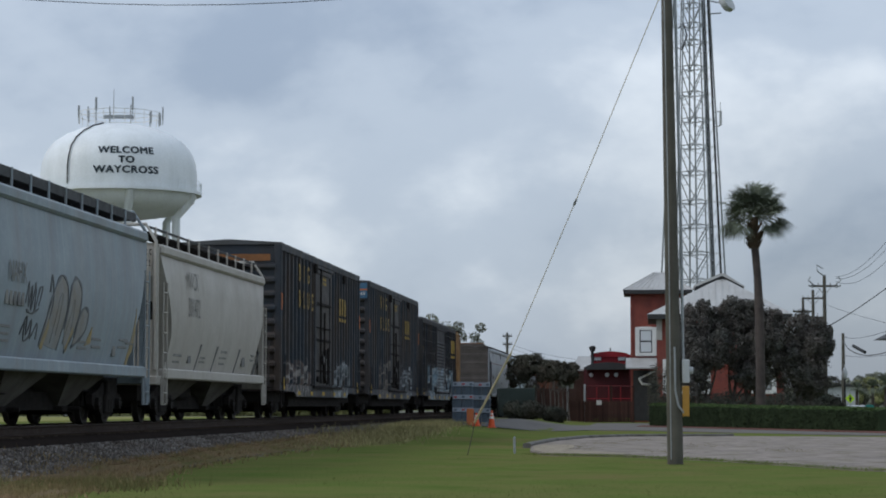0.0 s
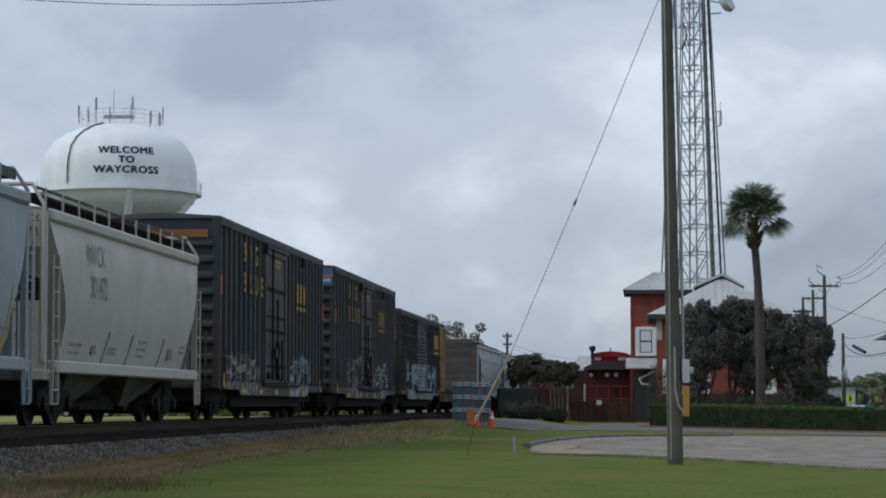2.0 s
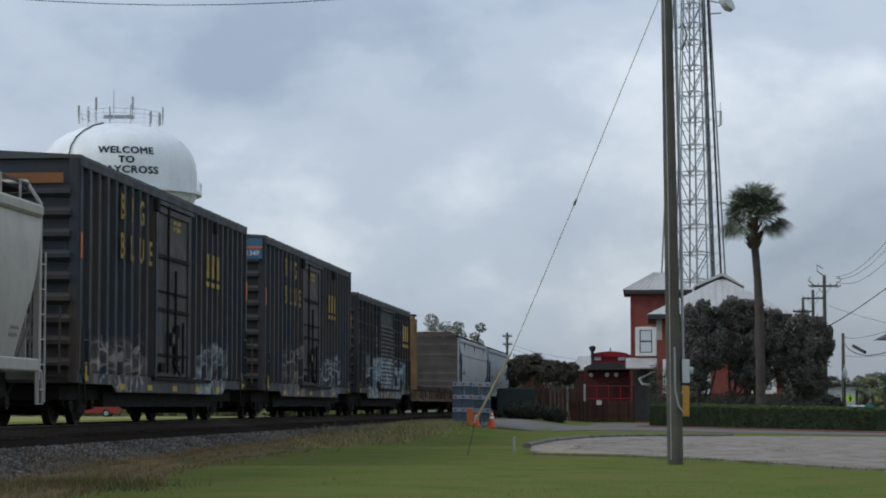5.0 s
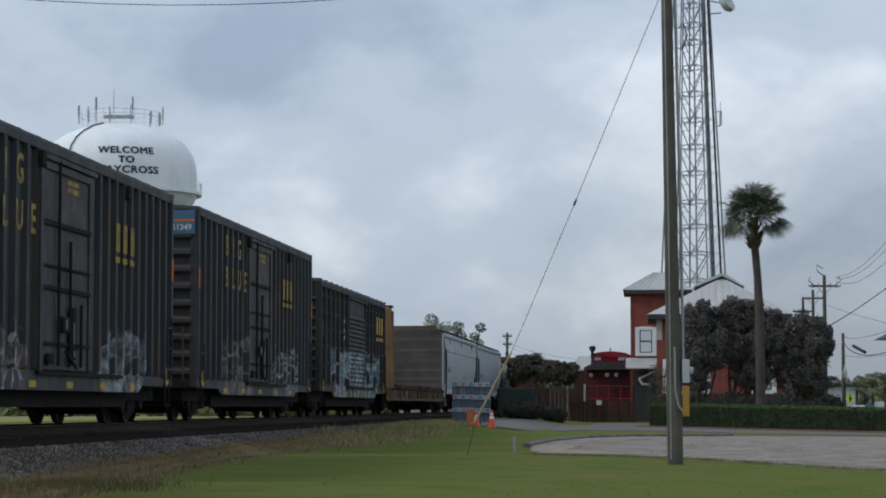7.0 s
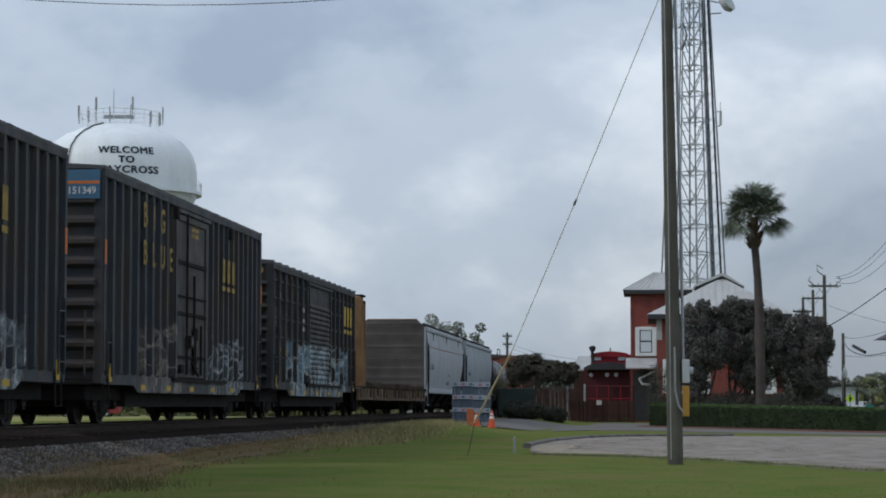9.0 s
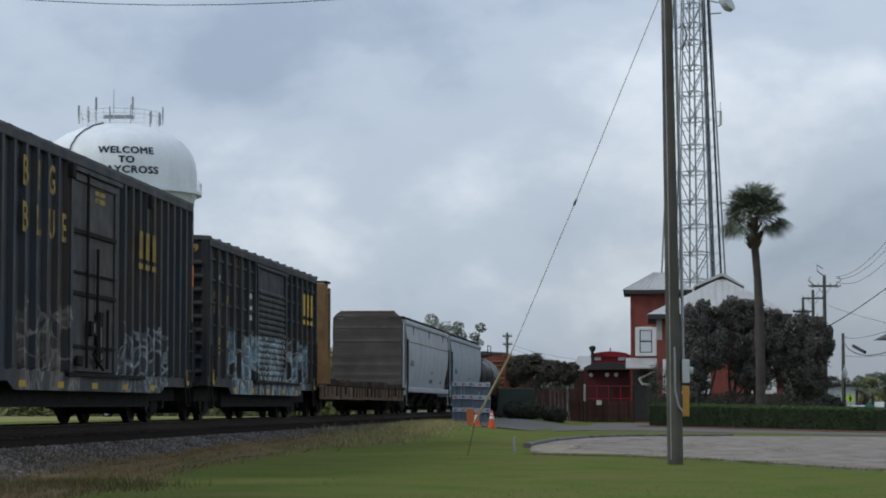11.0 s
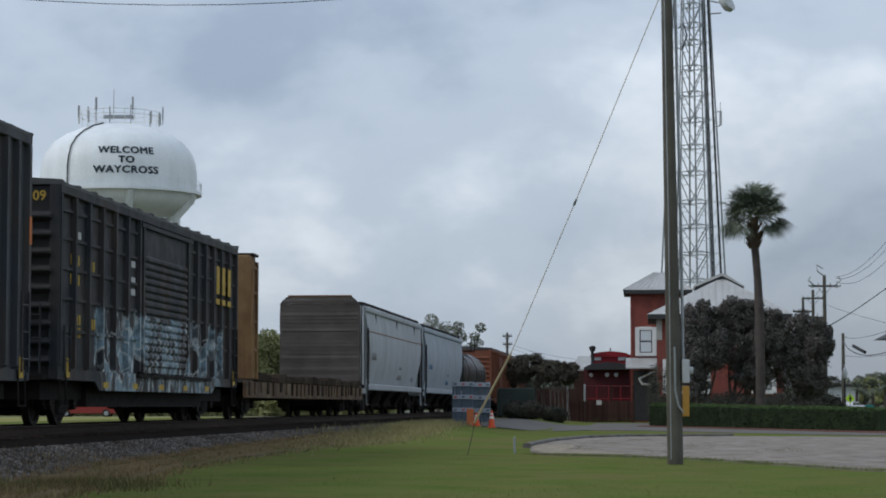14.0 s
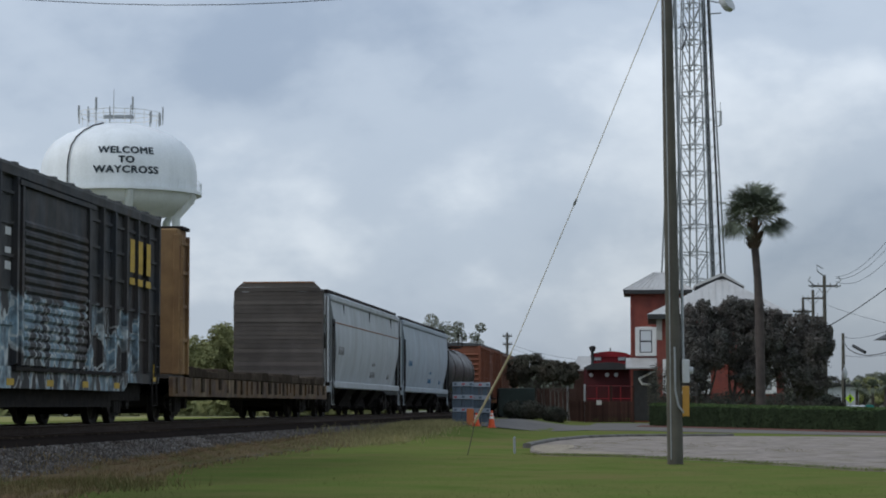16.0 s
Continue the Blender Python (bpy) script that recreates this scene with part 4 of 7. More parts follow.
def spray(car, eave, y0, z0, wide, tall, path, thick, mat, lift=0.012):
    """A sprayed line on a hopper's side: a smooth ribbon through points given in shares of its width and height."""
    pts = [Vector((y0 + a * wide, z0 + b * tall)) for a, b in path]
    line = []
    for i in range(len(pts) - 1):
        p0, p1, p2, p3 = pts[max(0, i - 1)], pts[i], pts[i + 1], pts[min(len(pts) - 1, i + 2)]
        for k in range(8):
            f = k / 8
            line.append(0.5 * (2 * p1 + (p2 - p0) * f + (2 * p0 - 5 * p1 + 4 * p2 - p3) * f * f + (3 * p1 - p0 - 3 * p2 + p3) * f ** 3))
    line.append(pts[-1])
    rings = []
    for i, p in enumerate(line):
        d = (line[min(i + 1, len(line) - 1)] - line[max(0, i - 1)]).normalized()
        n = Vector((-d.y, d.x)) * thick * (0.5 + 0.25 * math.sin(i * 0.7))
        rings.append([(skin(eave, q.y, e), q.x, q.y) for q, e in ((p - n, lift), (p + n, lift), (p + n, 0.0), (p - n, 0.0))])
    part("graffiti_line", Shape().loft(rings), mat, car)


def spray_fill(car, eave, y0, z0, wide, tall, path, mat, lift=0.007):
    """A sprayed patch: the outline filled in level strips, so that it follows the bowed side."""
    n = 14
    lo, hi = min(b for a, b in path), max(b for a, b in path)
    rings = []
    for k in range(n + 1):
        b = lo + (hi - lo) * (0.01 + 0.98 * k / n)
        cross = sorted(p[0] + (q[0] - p[0]) * (b - p[1]) / (q[1] - p[1]) for p, q in zip(path, path[1:] + path[:1]) if (p[1] <= b) != (q[1] <= b))
        if len(cross) < 2:
            continue
        z = z0 + b * tall
        rings.append([(skin(eave, z, e), y0 + a * wide, z) for a, e in ((cross[0], lift), (cross[-1], lift), (cross[-1], 0.0), (cross[0], 0.0))])
    part("graffiti_fill", Shape().loft(rings), mat, car)


TAG = (h0, 4.26, -0.15, 1.42, 3.2, 1.42)
loops = ([(0.0, 0.05), (0.06, 0.5), (0.16, 0.82), (0.30, 1.0), (0.42, 0.90), (0.46, 0.62), (0.42, 0.25), (0.40, 0.02)],
         [(0.47, 0.30), (0.50, 0.75), (0.56, 0.95), (0.66, 1.0), (0.76, 0.85), (0.75, 0.50), (0.66, 0.15), (0.58, 0.0)],
         [(0.74, 0.20), (0.76, 0.45), (0.86, 0.62), (0.97, 0.55), (0.96, 0.32), (0.84, 0.16), (0.72, 0.08)])
for k, path in enumerate(loops):
    spray_fill(*TAG, path, spray_tan, 0.006 + 0.001 * k)
    spray(*TAG, path, 0.055, spray_black, 0.013 + 0.001 * k)
for path in ([(0.02, 0.02), (0.10, 0.42), (0.13, 0.30), (0.08, 0.0)], [(0.58, 0.05), (0.66, 0.35), (0.70, 0.22), (0.62, 0.0)], [(1.02, 0.10), (1.12, 0.38), (1.16, 0.15)]):
    spray_fill(*TAG, path, spray_yellow, 0.010)
for path in ([(0.05, 0.75), (0.08, 0.98), (0.13, 0.70), (0.10, 0.4)], [(0.22, 0.1), (0.26, 0.6), (0.33, 0.75), (0.30, 0.2)], [(0.50, 0.1), (0.58, 0.6), (0.62, 0.7), (0.62, 0.3)]):
    spray(*TAG, path, 0.035, spray_tan if path[0][0] > 0.2 else spray_black, 0.016)
SCRAWL = (h0, 4.26, -1.55, 1.55, 1.15, 1.1)
for path in ([(0.0, 0.6), (0.1, 0.95), (0.18, 0.55), (0.3, 0.9), (0.34, 0.5), (0.5, 0.95), (0.55, 0.5), (0.72, 0.85), (0.9, 0.9), (0.75, 0.6)], [(0.0, 0.1), (0.2, 0.4), (0.35, 0.1), (0.5, 0.35), (0.62, 0.05), (0.85, 0.3), (0.95, 0.05)],
             [(0.1, 0.5), (0.4, 0.45), (0.8, 0.55)], [(0.15, 0.3), (0.3, 0.0), (0.7, 0.15)]):
    spray(*SCRAWL, path, 0.035, spray_black)
for z, wide in ((1.9, 0.35), (1.6, 0.22)):
    spray_fill(h0, 4.26, 6.9, z - 0.6, wide, 1.2, [(0, 0), (0.4, 1), (1, 0.2)], spray_yellow, 0.008)


for txt, zz in (("MWCX", 3.88), ("301472", 3.64)):
    part("end_number", letters(txt, 0.22, black_mark, "end_number"), black_mark, h1, at=(0.92, -6.9 + 0.05, zz))


def bulkhead_flat(y0, y1):
    car, h = new_car("bulkhead_flatcar", y0, y1, "empty bulkhead flatcar with a rusted yellow sill", "flatcar")
    part("deck", Shape().box(-1.44, 1.44, -h, h, 1.02, 1.12), plank_mat, car)
    for sx in (1, -1):
        part("side_sill", Shape().box(min(sx * 1.45, sx * 1.55), max(sx * 1.45, sx * 1.55), -h, h, 0.60, 1.06, 0.01), sill_yellow, car, "straight yellow sill with heavy rust and stains")
        y = -h + 0.3
        while y < h - 0.5:
            d = random.uniform(0.14, 0.34)
            part("stake_pocket", Shape().box(min(sx * 1.55, sx * 1.60), max(sx * 1.55, sx * 1.60), y, y + d, 0.66 + random.uniform(0, 0.14), 1.05), random.choice((sill_yellow, sill_yellow, tie_mat)), car)
            y += d + random.uniform(0.3, 1.1)
        y = -h + 1.7
        while y < h - 1.5:
            d = random.uniform(0.3, 1.1)
            part("deck_timber", Shape().box(min(sx * 1.1, sx * 1.59), max(sx * 1.1, sx * 1.59), y, y + d, 1.063, 1.20 + random.uniform(0, 0.14), 0.02), tie_mat, car)
            y += d + random.uniform(0.01, 0.10)
    # steel box bulkhead at one end
    top = 4.62
    part("bulkhead_box", Shape().box(-1.5, 1.5, -h + 0.55, -h + 1.6, 1.12, top - 0.06, 0.03), yellow_steel, car, "weathered yellow steel bulkhead")
    part("bulkhead_cap", Shape().box(-1.52, 1.56, -h + 0.9, -h + 1.75, top - 0.06, top + 0.02, 0.01), iron_mat, car, "dark rusted cap plate")
    for z in (1.9, 2.7, 3.5, 4.2):
        part("bulkhead_rib", Shape().box(1.5, 1.55, -h + 0.75, -h + 1.6, z, z + 0.08), yellow_steel, car)
    for y in (0.5, 0.72, 1.55):
        part("bulkhead_post", Shape().box(1.42, 1.58, -h + y, -h + y + 0.10, 1.12, top - 0.2, 0.015), yellow_steel, car)
    ladder(car, 1.66, -h + 0.3, 1.2, top - 0.5, 0.3, "y", yellow_steel)
    # timber bulkhead at the other end
    f, high, n = h - 0.75, 4.54, 23
    step = (high - 1.14) / n
    half_at = lambda z: 1.52 - max(0.0, z - high + 0.24) * 1.25
    for i in range(n):
        za, zb = 1.14 + i * step, 1.14 + (i + 1) * step - 0.008
        dy, dx = random.uniform(-0.018, 0.018), random.uniform(-0.015, 0.015)
        wa, wb = half_at(za) + dx, half_at(zb) + dx
        part("bulkhead_plank", Shape().loft([[(-wa, f - 0.10 + dy, za), (wa, f - 0.10 + dy, za), (wa, f, za), (-wa, f, za)], [(-wb, f - 0.10 + dy, zb), (wb, f - 0.10 + dy, zb), (wb, f, zb), (-wb, f, zb)]]), plank_mat, car)
    part("bulkhead_backing", Shape().box(-1.44, 1.44, f + 0.004, f + 0.03, 1.14, high - 0.3), iron_mat, car)
    part("bulkhead_cap", Shape().box(-1.20, 1.20, f - 0.1, f + 0.3, high, high + 0.04), rust_orange, car)
    for x in (-1.42, -0.5, 0.5, 1.42):
        part("bulkhead_post", Shape().box(x - 0.10, x + 0.10, f, f + 0.32, 1.12, high - 0.25, 0.02), plank_mat, car)
        part("bulkhead_brace", Shape().rod((x, f + 0.3, 3.2), (x, h - 0.05, 1.15), 0.07, None, 6), iron_mat, car)
    part("center_sill", Shape().box(-0.3, 0.3, -h, h, 0.55, 1.0), iron_mat, car)
    running_gear(car, h, 2.4)
    return car


flat = bulkhead_flat(127.6, 152.3)
h2 = hopper(153.7, 174.6, 4.60, 4.30, pale_grey, "pale grey covered hopper car with worn stencils", rails=False, bays=4, bulge=0.16)
h3 = hopper(176.2, 198.0, 4.55, 4.25, blue_grey, "blue-grey covered hopper car with faint lettering", rails=False, bays=4, bulge=0.16)
for car_, col in ((h2, faint_mark), (h3, badge_mat)):
    for yy, zz, ww, hh in ((-8.6, 2.2, 0.35, 0.3), (-8.1, 2.2, 0.35, 0.3), (-7.6, 2.2, 0.35, 0.3), (1.2, 1.5, 0.3, 0.35), (1.7, 1.5, 0.3, 0.35), (2.2, 1.5, 0.3, 0.35), (1.6, 1.95, 0.9, 0.12), (7, 1.5, 0.5, 0.3)):
        hopper_mark(car_, 4.28, yy, zz, ww, hh, col)
part("rust_line", Shape().box(1.4, 1.556, -9.9, 9.9, 3.28, 3.31), rust_orange, h2)
for yy in (-7.2, 0.2, 7.4):
    part("panel_seam", Shape().box(1.40, 1.50, yy - 0.04, yy + 0.04, 3.3, 4.1), iron_mat, h2)


def tank_car(y0, y1):
    car, h = new_car("tank_car", y0, y1, "black tank car with a top dome", "tank car")
    r, zc = 1.48, 2.35
    prof = [(0.05, -h + 0.4), (0.8, -h + 0.48), (1.25, -h + 0.75), (r, -h + 1.25), (r, h - 1.25), (1.25, h - 0.75), (0.8, h - 0.48), (0.05, h - 0.4)]
    rings = [[(q * math.cos(2 * math.pi * i / 32), y, zc + q * math.sin(2 * math.pi * i / 32)) for i in range(32)] for q, y in prof]
    part("tank", Shape().loft(rings), tank_black, car, smooth=True)
    for y in (-h + 2.4, -0.5, h - 2.4):
        rr = [[((r + 0.02) * math.cos(2 * math.pi * i / 32), yy, zc + (r + 0.02) * math.sin(2 * math.pi * i / 32)) for i in range(32)] for yy in (y, y + 0.12)]
        part("tank_band", Shape().loft(rr), iron_mat, car)
    part("dome", Shape().turned([(0.55, zc + r - 0.1), (0.55, zc + r + 0.3), (0.4, zc + r + 0.42), (0.1, zc + r + 0.45)], n=20), tank_black, car)
    part("walkway", Shape().box(-1.2, 1.2, -1.4, 1.4, zc + r - 0.05, zc + r), iron_mat, car)
    rl = Shape()
    for sx in (-1.2, 1.2):
        rl.tube([(sx, -1.4, zc + r), (sx, -1.4, zc + r + 0.7), (sx, 1.4, zc + r + 0.7), (sx, 1.4, zc + r)], 0.03)
    part("walkway_railing", rl, iron_mat, car)
    for sy in (1, -1):
        part("cradle", Shape().box(-1.4, 1.4, min(sy * (h - 3.0), sy * h), max(sy * (h - 3.0), sy * h), 0.75, 1.15, 0.03), iron_mat, car)
    part("center_sill", Shape().box(-0.2, 0.2, -h, h, 0.62, 0.92), iron_mat, car)
    running_gear(car, h, 2.0)
    return car


tank = tank_car(200.6, 218.0)
orange = boxcar(220.0, 238.2, 4.35, orange_car, "oxide orange boxcar far along the train", 1.2, (-2.0, 2.0), wide_ribs=True)
brown = boxcar(240.2, 258.6, 4.3, brown_car, "dull brown boxcar at the far end", 1.2, (-2.0, 2.0), wide_ribs=True)


def motions():
    steps = [i * 1.0 for i in range(17)]
    for car, y in MOVING:
        walk(car, [(t, pose(TRACK_X, y - SPEED * t, RAIL_Z)) for t in steps])
    fine = [round(0.1 * i, 1) for i in range(161)]
    for w, ay in WHEELS:
        walk(w, [(t, pose(0, ay, WHEEL_R, math.degrees(SPEED * t / WHEEL_R))) for t in fine])
    for v, wheels, d, t0, slope, rate in DRIVERS:
        far = lambda t: d - 4.5 * (t - t0)
        out = lambda t: (slope - rate * (t - t0)) * far(t)
        head = lambda t: math.degrees(math.atan2(far(t - 0.2) - far(t + 0.2), out(t - 0.2) - out(t + 0.2)))
        walk(v, [(t, pose(*spot(out(t), far(t)), 0, 0, GRID + head(t))) for t in steps])
        for w, x, y in wheels:
            walk(w, [(0.1 * i, pose(x, y, 0.32, 0, -math.degrees(4.8 * 0.1 * i / 0.32), 0)) for i in range(161)])
# ------------------------------------------------------------ town side
GRID = 5.357                         # the street grid is turned against the track
_c, _s = math.cos(radians(GRID)), math.sin(radians(GRID))


def plan(u, d):
    """A place of the town: u metres along the street, d metres away, in the world."""
    return (u * _c - d * _s, u * _s + d * _c)


def spot(u, d, z=None):
    x, y = plan(u, d)
    return (x, y, land(x, y) if z is None else z)


pole_wood = surface("weathered_pole_wood", (0.118, 0.110, 0.090), 0.9, second=(0.068, 0.066, 0.054), amount=0.9, scale=1.0, fine=20, bump=0.3,
                    streak=((0.06, 0.05, 0.045), (9, 9, 0.25), 0.7))
galv = surface("galvanized_steel", (0.34, 0.36, 0.37), 0.5, 0.5, second=(0.26, 0.27, 0.28), scale=2)
tower_steel = surface("weathered_lattice_steel", (0.27, 0.29, 0.30), 0.55, 0.35, second=(0.20, 0.21, 0.22), scale=2)
cable_mat = surface("black_cable", (0.035, 0.037, 0.04), 0.7)
guard_mat = surface("faded_yellow_guy_guard", (0.52, 0.45, 0.28), 0.6, second=(0.44, 0.40, 0.30), scale=3)
box_grey = surface("meter_box_grey", (0.45, 0.47, 0.48), 0.5, second=(0.38, 0.39, 0.4), scale=2)
box_yellow = surface("ochre_marker_board", (0.46, 0.25, 0.05), 0.7, second=(0.36, 0.19, 0.05), scale=4)
tank_white = surface("white_tank_paint", (0.80, 0.83, 0.85), 0.45, second=(0.72, 0.76, 0.78), amount=0.8, scale=0.25, fine=6, bump=0.02,
                     dirt=(0.42, 0.44, 0.42), dirt_amount=0.18, dirt_scale=(0.5, 0.5, 0.1))
tank_text = surface("dark_tank_lettering", (0.045, 0.06, 0.075), 0.6)
brick_mat = surface("red_brick", (0.25, 0.070, 0.052), 0.9, second=(0.17, 0.050, 0.042), amount=0.9, scale=1.2, fine=9, bump=0.4, dirt=(0.11, 0.055, 0.05), dirt_amount=0.4)
metal_roof = surface("pale_metal_roof", (0.50, 0.50, 0.49), 0.45, 0.25, second=(0.41, 0.40, 0.39), amount=0.7, scale=0.6, fine=12, bump=0.04,
                     streak=((0.30, 0.28, 0.26), (2.5, 0.3, 0.3), 0.25))
trim_white = surface("white_trim", (0.70, 0.70, 0.68), 0.6, second=(0.58, 0.58, 0.56), scale=2)
frame_dark = surface("dark_window_frame", (0.03, 0.032, 0.035), 0.5)
# pale base colour paints in the sky mirrored by the panes
pane_mat = glass("sky_toned_glass", (0.58, 0.61, 0.63))
quoin_mat = surface("pale_stone", (0.42, 0.40, 0.37), 0.8, second=(0.30, 0.28, 0.26), scale=2)
fascia_mat = surface("dark_fascia", (0.05, 0.05, 0.052), 0.7)
caboose_red = surface("caboose_red_paint", (0.28, 0.022, 0.030), 0.55, second=(0.21, 0.022, 0.028), amount=0.8, scale=1, fine=14, bump=0.04)
# dark maroon parts, and the overhang's shade painted on the caboose body
caboose_dark = surface("dark_and_shaded_maroon", (0.10, 0.022, 0.026), 0.6, second=(0.06, 0.02, 0.022), scale=1)
fence_mat = surface("dark_wooden_fence", (0.075, 0.040, 0.032), 0.9, second=(0.05, 0.03, 0.026), scale=2, spread=0.3)
leaf_dark = surface("dark_magnolia_leaf", (0.098, 0.102, 0.092), 0.9, second=(0.120, 0.103, 0.094), amount=0.9, scale=0.9, fine=5, bump=0.0, island=0.4, spec=0.06)
leaf_bush = surface("dull_shrub_leaf", (0.074, 0.080, 0.062), 0.9, second=(0.092, 0.080, 0.064), amount=0.9, scale=0.6, fine=5, bump=0.0, island=0.35, spec=0.06)
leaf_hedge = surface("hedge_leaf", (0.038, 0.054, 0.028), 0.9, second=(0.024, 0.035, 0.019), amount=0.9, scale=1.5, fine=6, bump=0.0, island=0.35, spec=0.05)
# lighter copy of the hedge leaf, painting sky light along the top
leaf_lit = surface("lit_hedge_leaf", (0.085, 0.130, 0.050), 0.85, second=(0.060, 0.095, 0.038), amount=0.9, scale=1.5, fine=6, bump=0.0, island=0.35, spec=0.05)
leaf_low = surface("shaded_shrub_leaf", (0.046, 0.052, 0.042), 0.9, second=(0.060, 0.054, 0.045), amount=0.9, scale=0.8, fine=6, bump=0.0, island=0.35, spec=0.05)
leaf_green = surface("mid_green_leaf", (0.27, 0.27, 0.115), 0.85, second=(0.19, 0.205, 0.09), amount=0.9, scale=0.5, fine=5, bump=0.0)
# paler olive with the haze of distance put into the colour
leaf_far = surface("hazed_olive_leaf", (0.20, 0.21, 0.165), 0.9, second=(0.155, 0.17, 0.13), amount=0.9, scale=0.4, fine=4, bump=0.0)
palm_leaf = surface("palm_frond", (0.130, 0.150, 0.108), 0.7, second=(0.080, 0.098, 0.068), amount=0.9, scale=1.5, fine=6, bump=0.0)
palm_dead = surface("dry_palm_boot", (0.10, 0.075, 0.050), 0.9, second=(0.06, 0.045, 0.03), scale=4)
bark_mat = surface("grey_brown_bark", (0.085, 0.075, 0.065), 0.9, second=(0.05, 0.045, 0.04), amount=0.9, scale=3, fine=20, bump=0.5)
pale_bark = surface("pale_smooth_bark", (0.17, 0.15, 0.135), 0.9, second=(0.10, 0.09, 0.08), amount=0.9, scale=3, fine=20, bump=0.3)
palm_bark = surface("palm_trunk_bark", (0.085, 0.070, 0.062), 0.9, second=(0.055, 0.046, 0.042), amount=0.9, scale=2, fine=16, bump=0.5)
mulch_mat = surface("red_brown_mulch", (0.115, 0.047, 0.034), 0.95, second=(0.075, 0.034, 0.026), scale=2, fine=30, bump=0.6)


def raw(shape, name, mat):
    me = bpy.data.meshes.new(name)
    me.from_pydata(shape.v, [], shape.f)
    me.materials.append(mat)
    return me


# water tower
def water_tower():
    R = 7.75
    k = R / 137.0                                    # metres per unit of the sketch
    t = thing("water_tower", spot(-32.4, 225), "white legged water tower with dark welcome lettering", "water tower", turn=GRID)
    zc = lambda y: 1.2 + (718 - y) * 225 / 4000
    zr = zc(341)
    front = lambda y: 1.2 + (718 - y) * 217.3 / 4000
    dome = [(0.3, zc(222)), (1.3, zc(223)), (2.4, zc(226)), (3.9, zc(233)), (5.3, zc(244)), (6.5, zc(258)), (7.25, zc(275)), (7.62, zc(294)), (R, zc(312)), (R, zr)]
    bowl = [(R, zr), (R - 0.03, zr - 0.6), (7.45, zr - 1.25), (6.75, zr - 1.9), (5.2, zr - 2.5), (2.8, zr - 2.85), (0.3, zr - 2.95)]
    tank = part("tank", Shape().turned(dome + bowl[1:], n=72), tank_white, t, smooth=True)
    part("walkway", Shape().turned([(R - 0.05, zr - 0.55), (R + 0.5, zr - 0.55), (R + 0.5, zr - 0.25), (R - 0.05, zr - 0.25)], n=64), tank_white, t)
    rail = Shape()
    n = 48
    for i in range(n):
        a, b = 2 * math.pi * i / n, 2 * math.pi * (i + 1) / n
        p = lambda q, z: ((R + 0.45) * math.cos(q), (R + 0.45) * math.sin(q), z)
        rail.rod(p(a, zr - 0.3), p(a, zr + 0.75), 0.03, None, 4)
        rail.rod(p(a, zr + 0.75), p(b, zr + 0.75), 0.03, None, 4)
        rail.rod(p(a, zr + 0.3), p(b, zr + 0.3), 0.02, None, 4)
    part("walkway_railing", rail, tank_white, t)
    for i in range(6):
        a = radians(-74 + 60 * i)
        top = Vector((7.75 * math.cos(a), 7.75 * math.sin(a), zr - 0.5))
        mid = Vector((7.15 * math.cos(a), 7.15 * math.sin(a), zr - 1.7))
        low = Vector((6.1 * math.cos(a), 6.1 * math.sin(a), zr - 2.9))
        foot = Vector((6.0 * math.cos(a), 6.0 * math.sin(a), 0))
        s = Shape().tube([top, mid, low, foot], 0.42, 14)
        part("leg", s, tank_white, t, smooth=True)
    part("riser", Shape().turned([(2.2, zr - 2.6), (1.3, zr - 3.4), (0.9, zr - 5), (0.9, 0)], n=24), tank_white, t, smooth=True)
    # ladder pipe over the shoulder
    pts = []
    for r, z in dome[2:]:
        a = radians(-90 - 31)
        pts.append(((r + 0.12) * math.cos(a), (r + 0.12) * math.sin(a), z + 0.05))
    part("ladder", Shape().tube(pts, 0.07), cable_mat, t)
    # crown rail and antennas
    cr = Shape()
    for i in range(24):
        a, b = 2 * math.pi * i / 24, 2 * math.pi * (i + 1) / 24
        p = lambda q, z: (4.0 * math.cos(q), 4.0 * math.sin(q), z)
        for z in (zc(211), zc(203)):
            cr.rod(p(a, z), p(b, z), 0.035, None, 4)
        cr.rod(p(a, zc(224)), p(a, zc(203)), 0.03, None, 4)
    part("crown_railing", cr, trim_white, t)
    for (x, top, wide, back) in ((139, 186, 0.16, -1), (147, 188, 0.10, 1), (159, 196, 0.08, 1), (163, 200, 0.08, -1), (177, 178, 0.17, -1), (182, 192, 0.09, 1), (202, 195, 0.08, -1), (219, 180, 0.08, 1), (241, 177, 0.14, -1),
                                 (256, 196, 0.09, 1), (270, 199, 0.09, -1), (276, 200, 0.11, 1), (281, 198, 0.14, -1), (286, 194, 0.10, 1)):
        u = (x - 209) * 225 / 4000
        top, wide = top + (5 if back < 0 else -2), wide * 0.6
        v = back * math.sqrt(max(0.0, 4.05 ** 2 - u * u))
        s = Shape().rod((u, v, zc(224)), (u, v, zc(top)), 0.05, None, 6).box(u - wide, u + wide, v - 0.10, v + 0.10, zc(top + 22), zc(top), 0.03)
        part("antenna", s, galv, t)
    part("mast", Shape().rod((-0.6, 0, zc(214)), (-0.6, 0, zc(160)), 0.06, 0.03, 6).box(-1.6, 1.4, -0.4, 0.4, zc(212), zc(207)), galv, t)
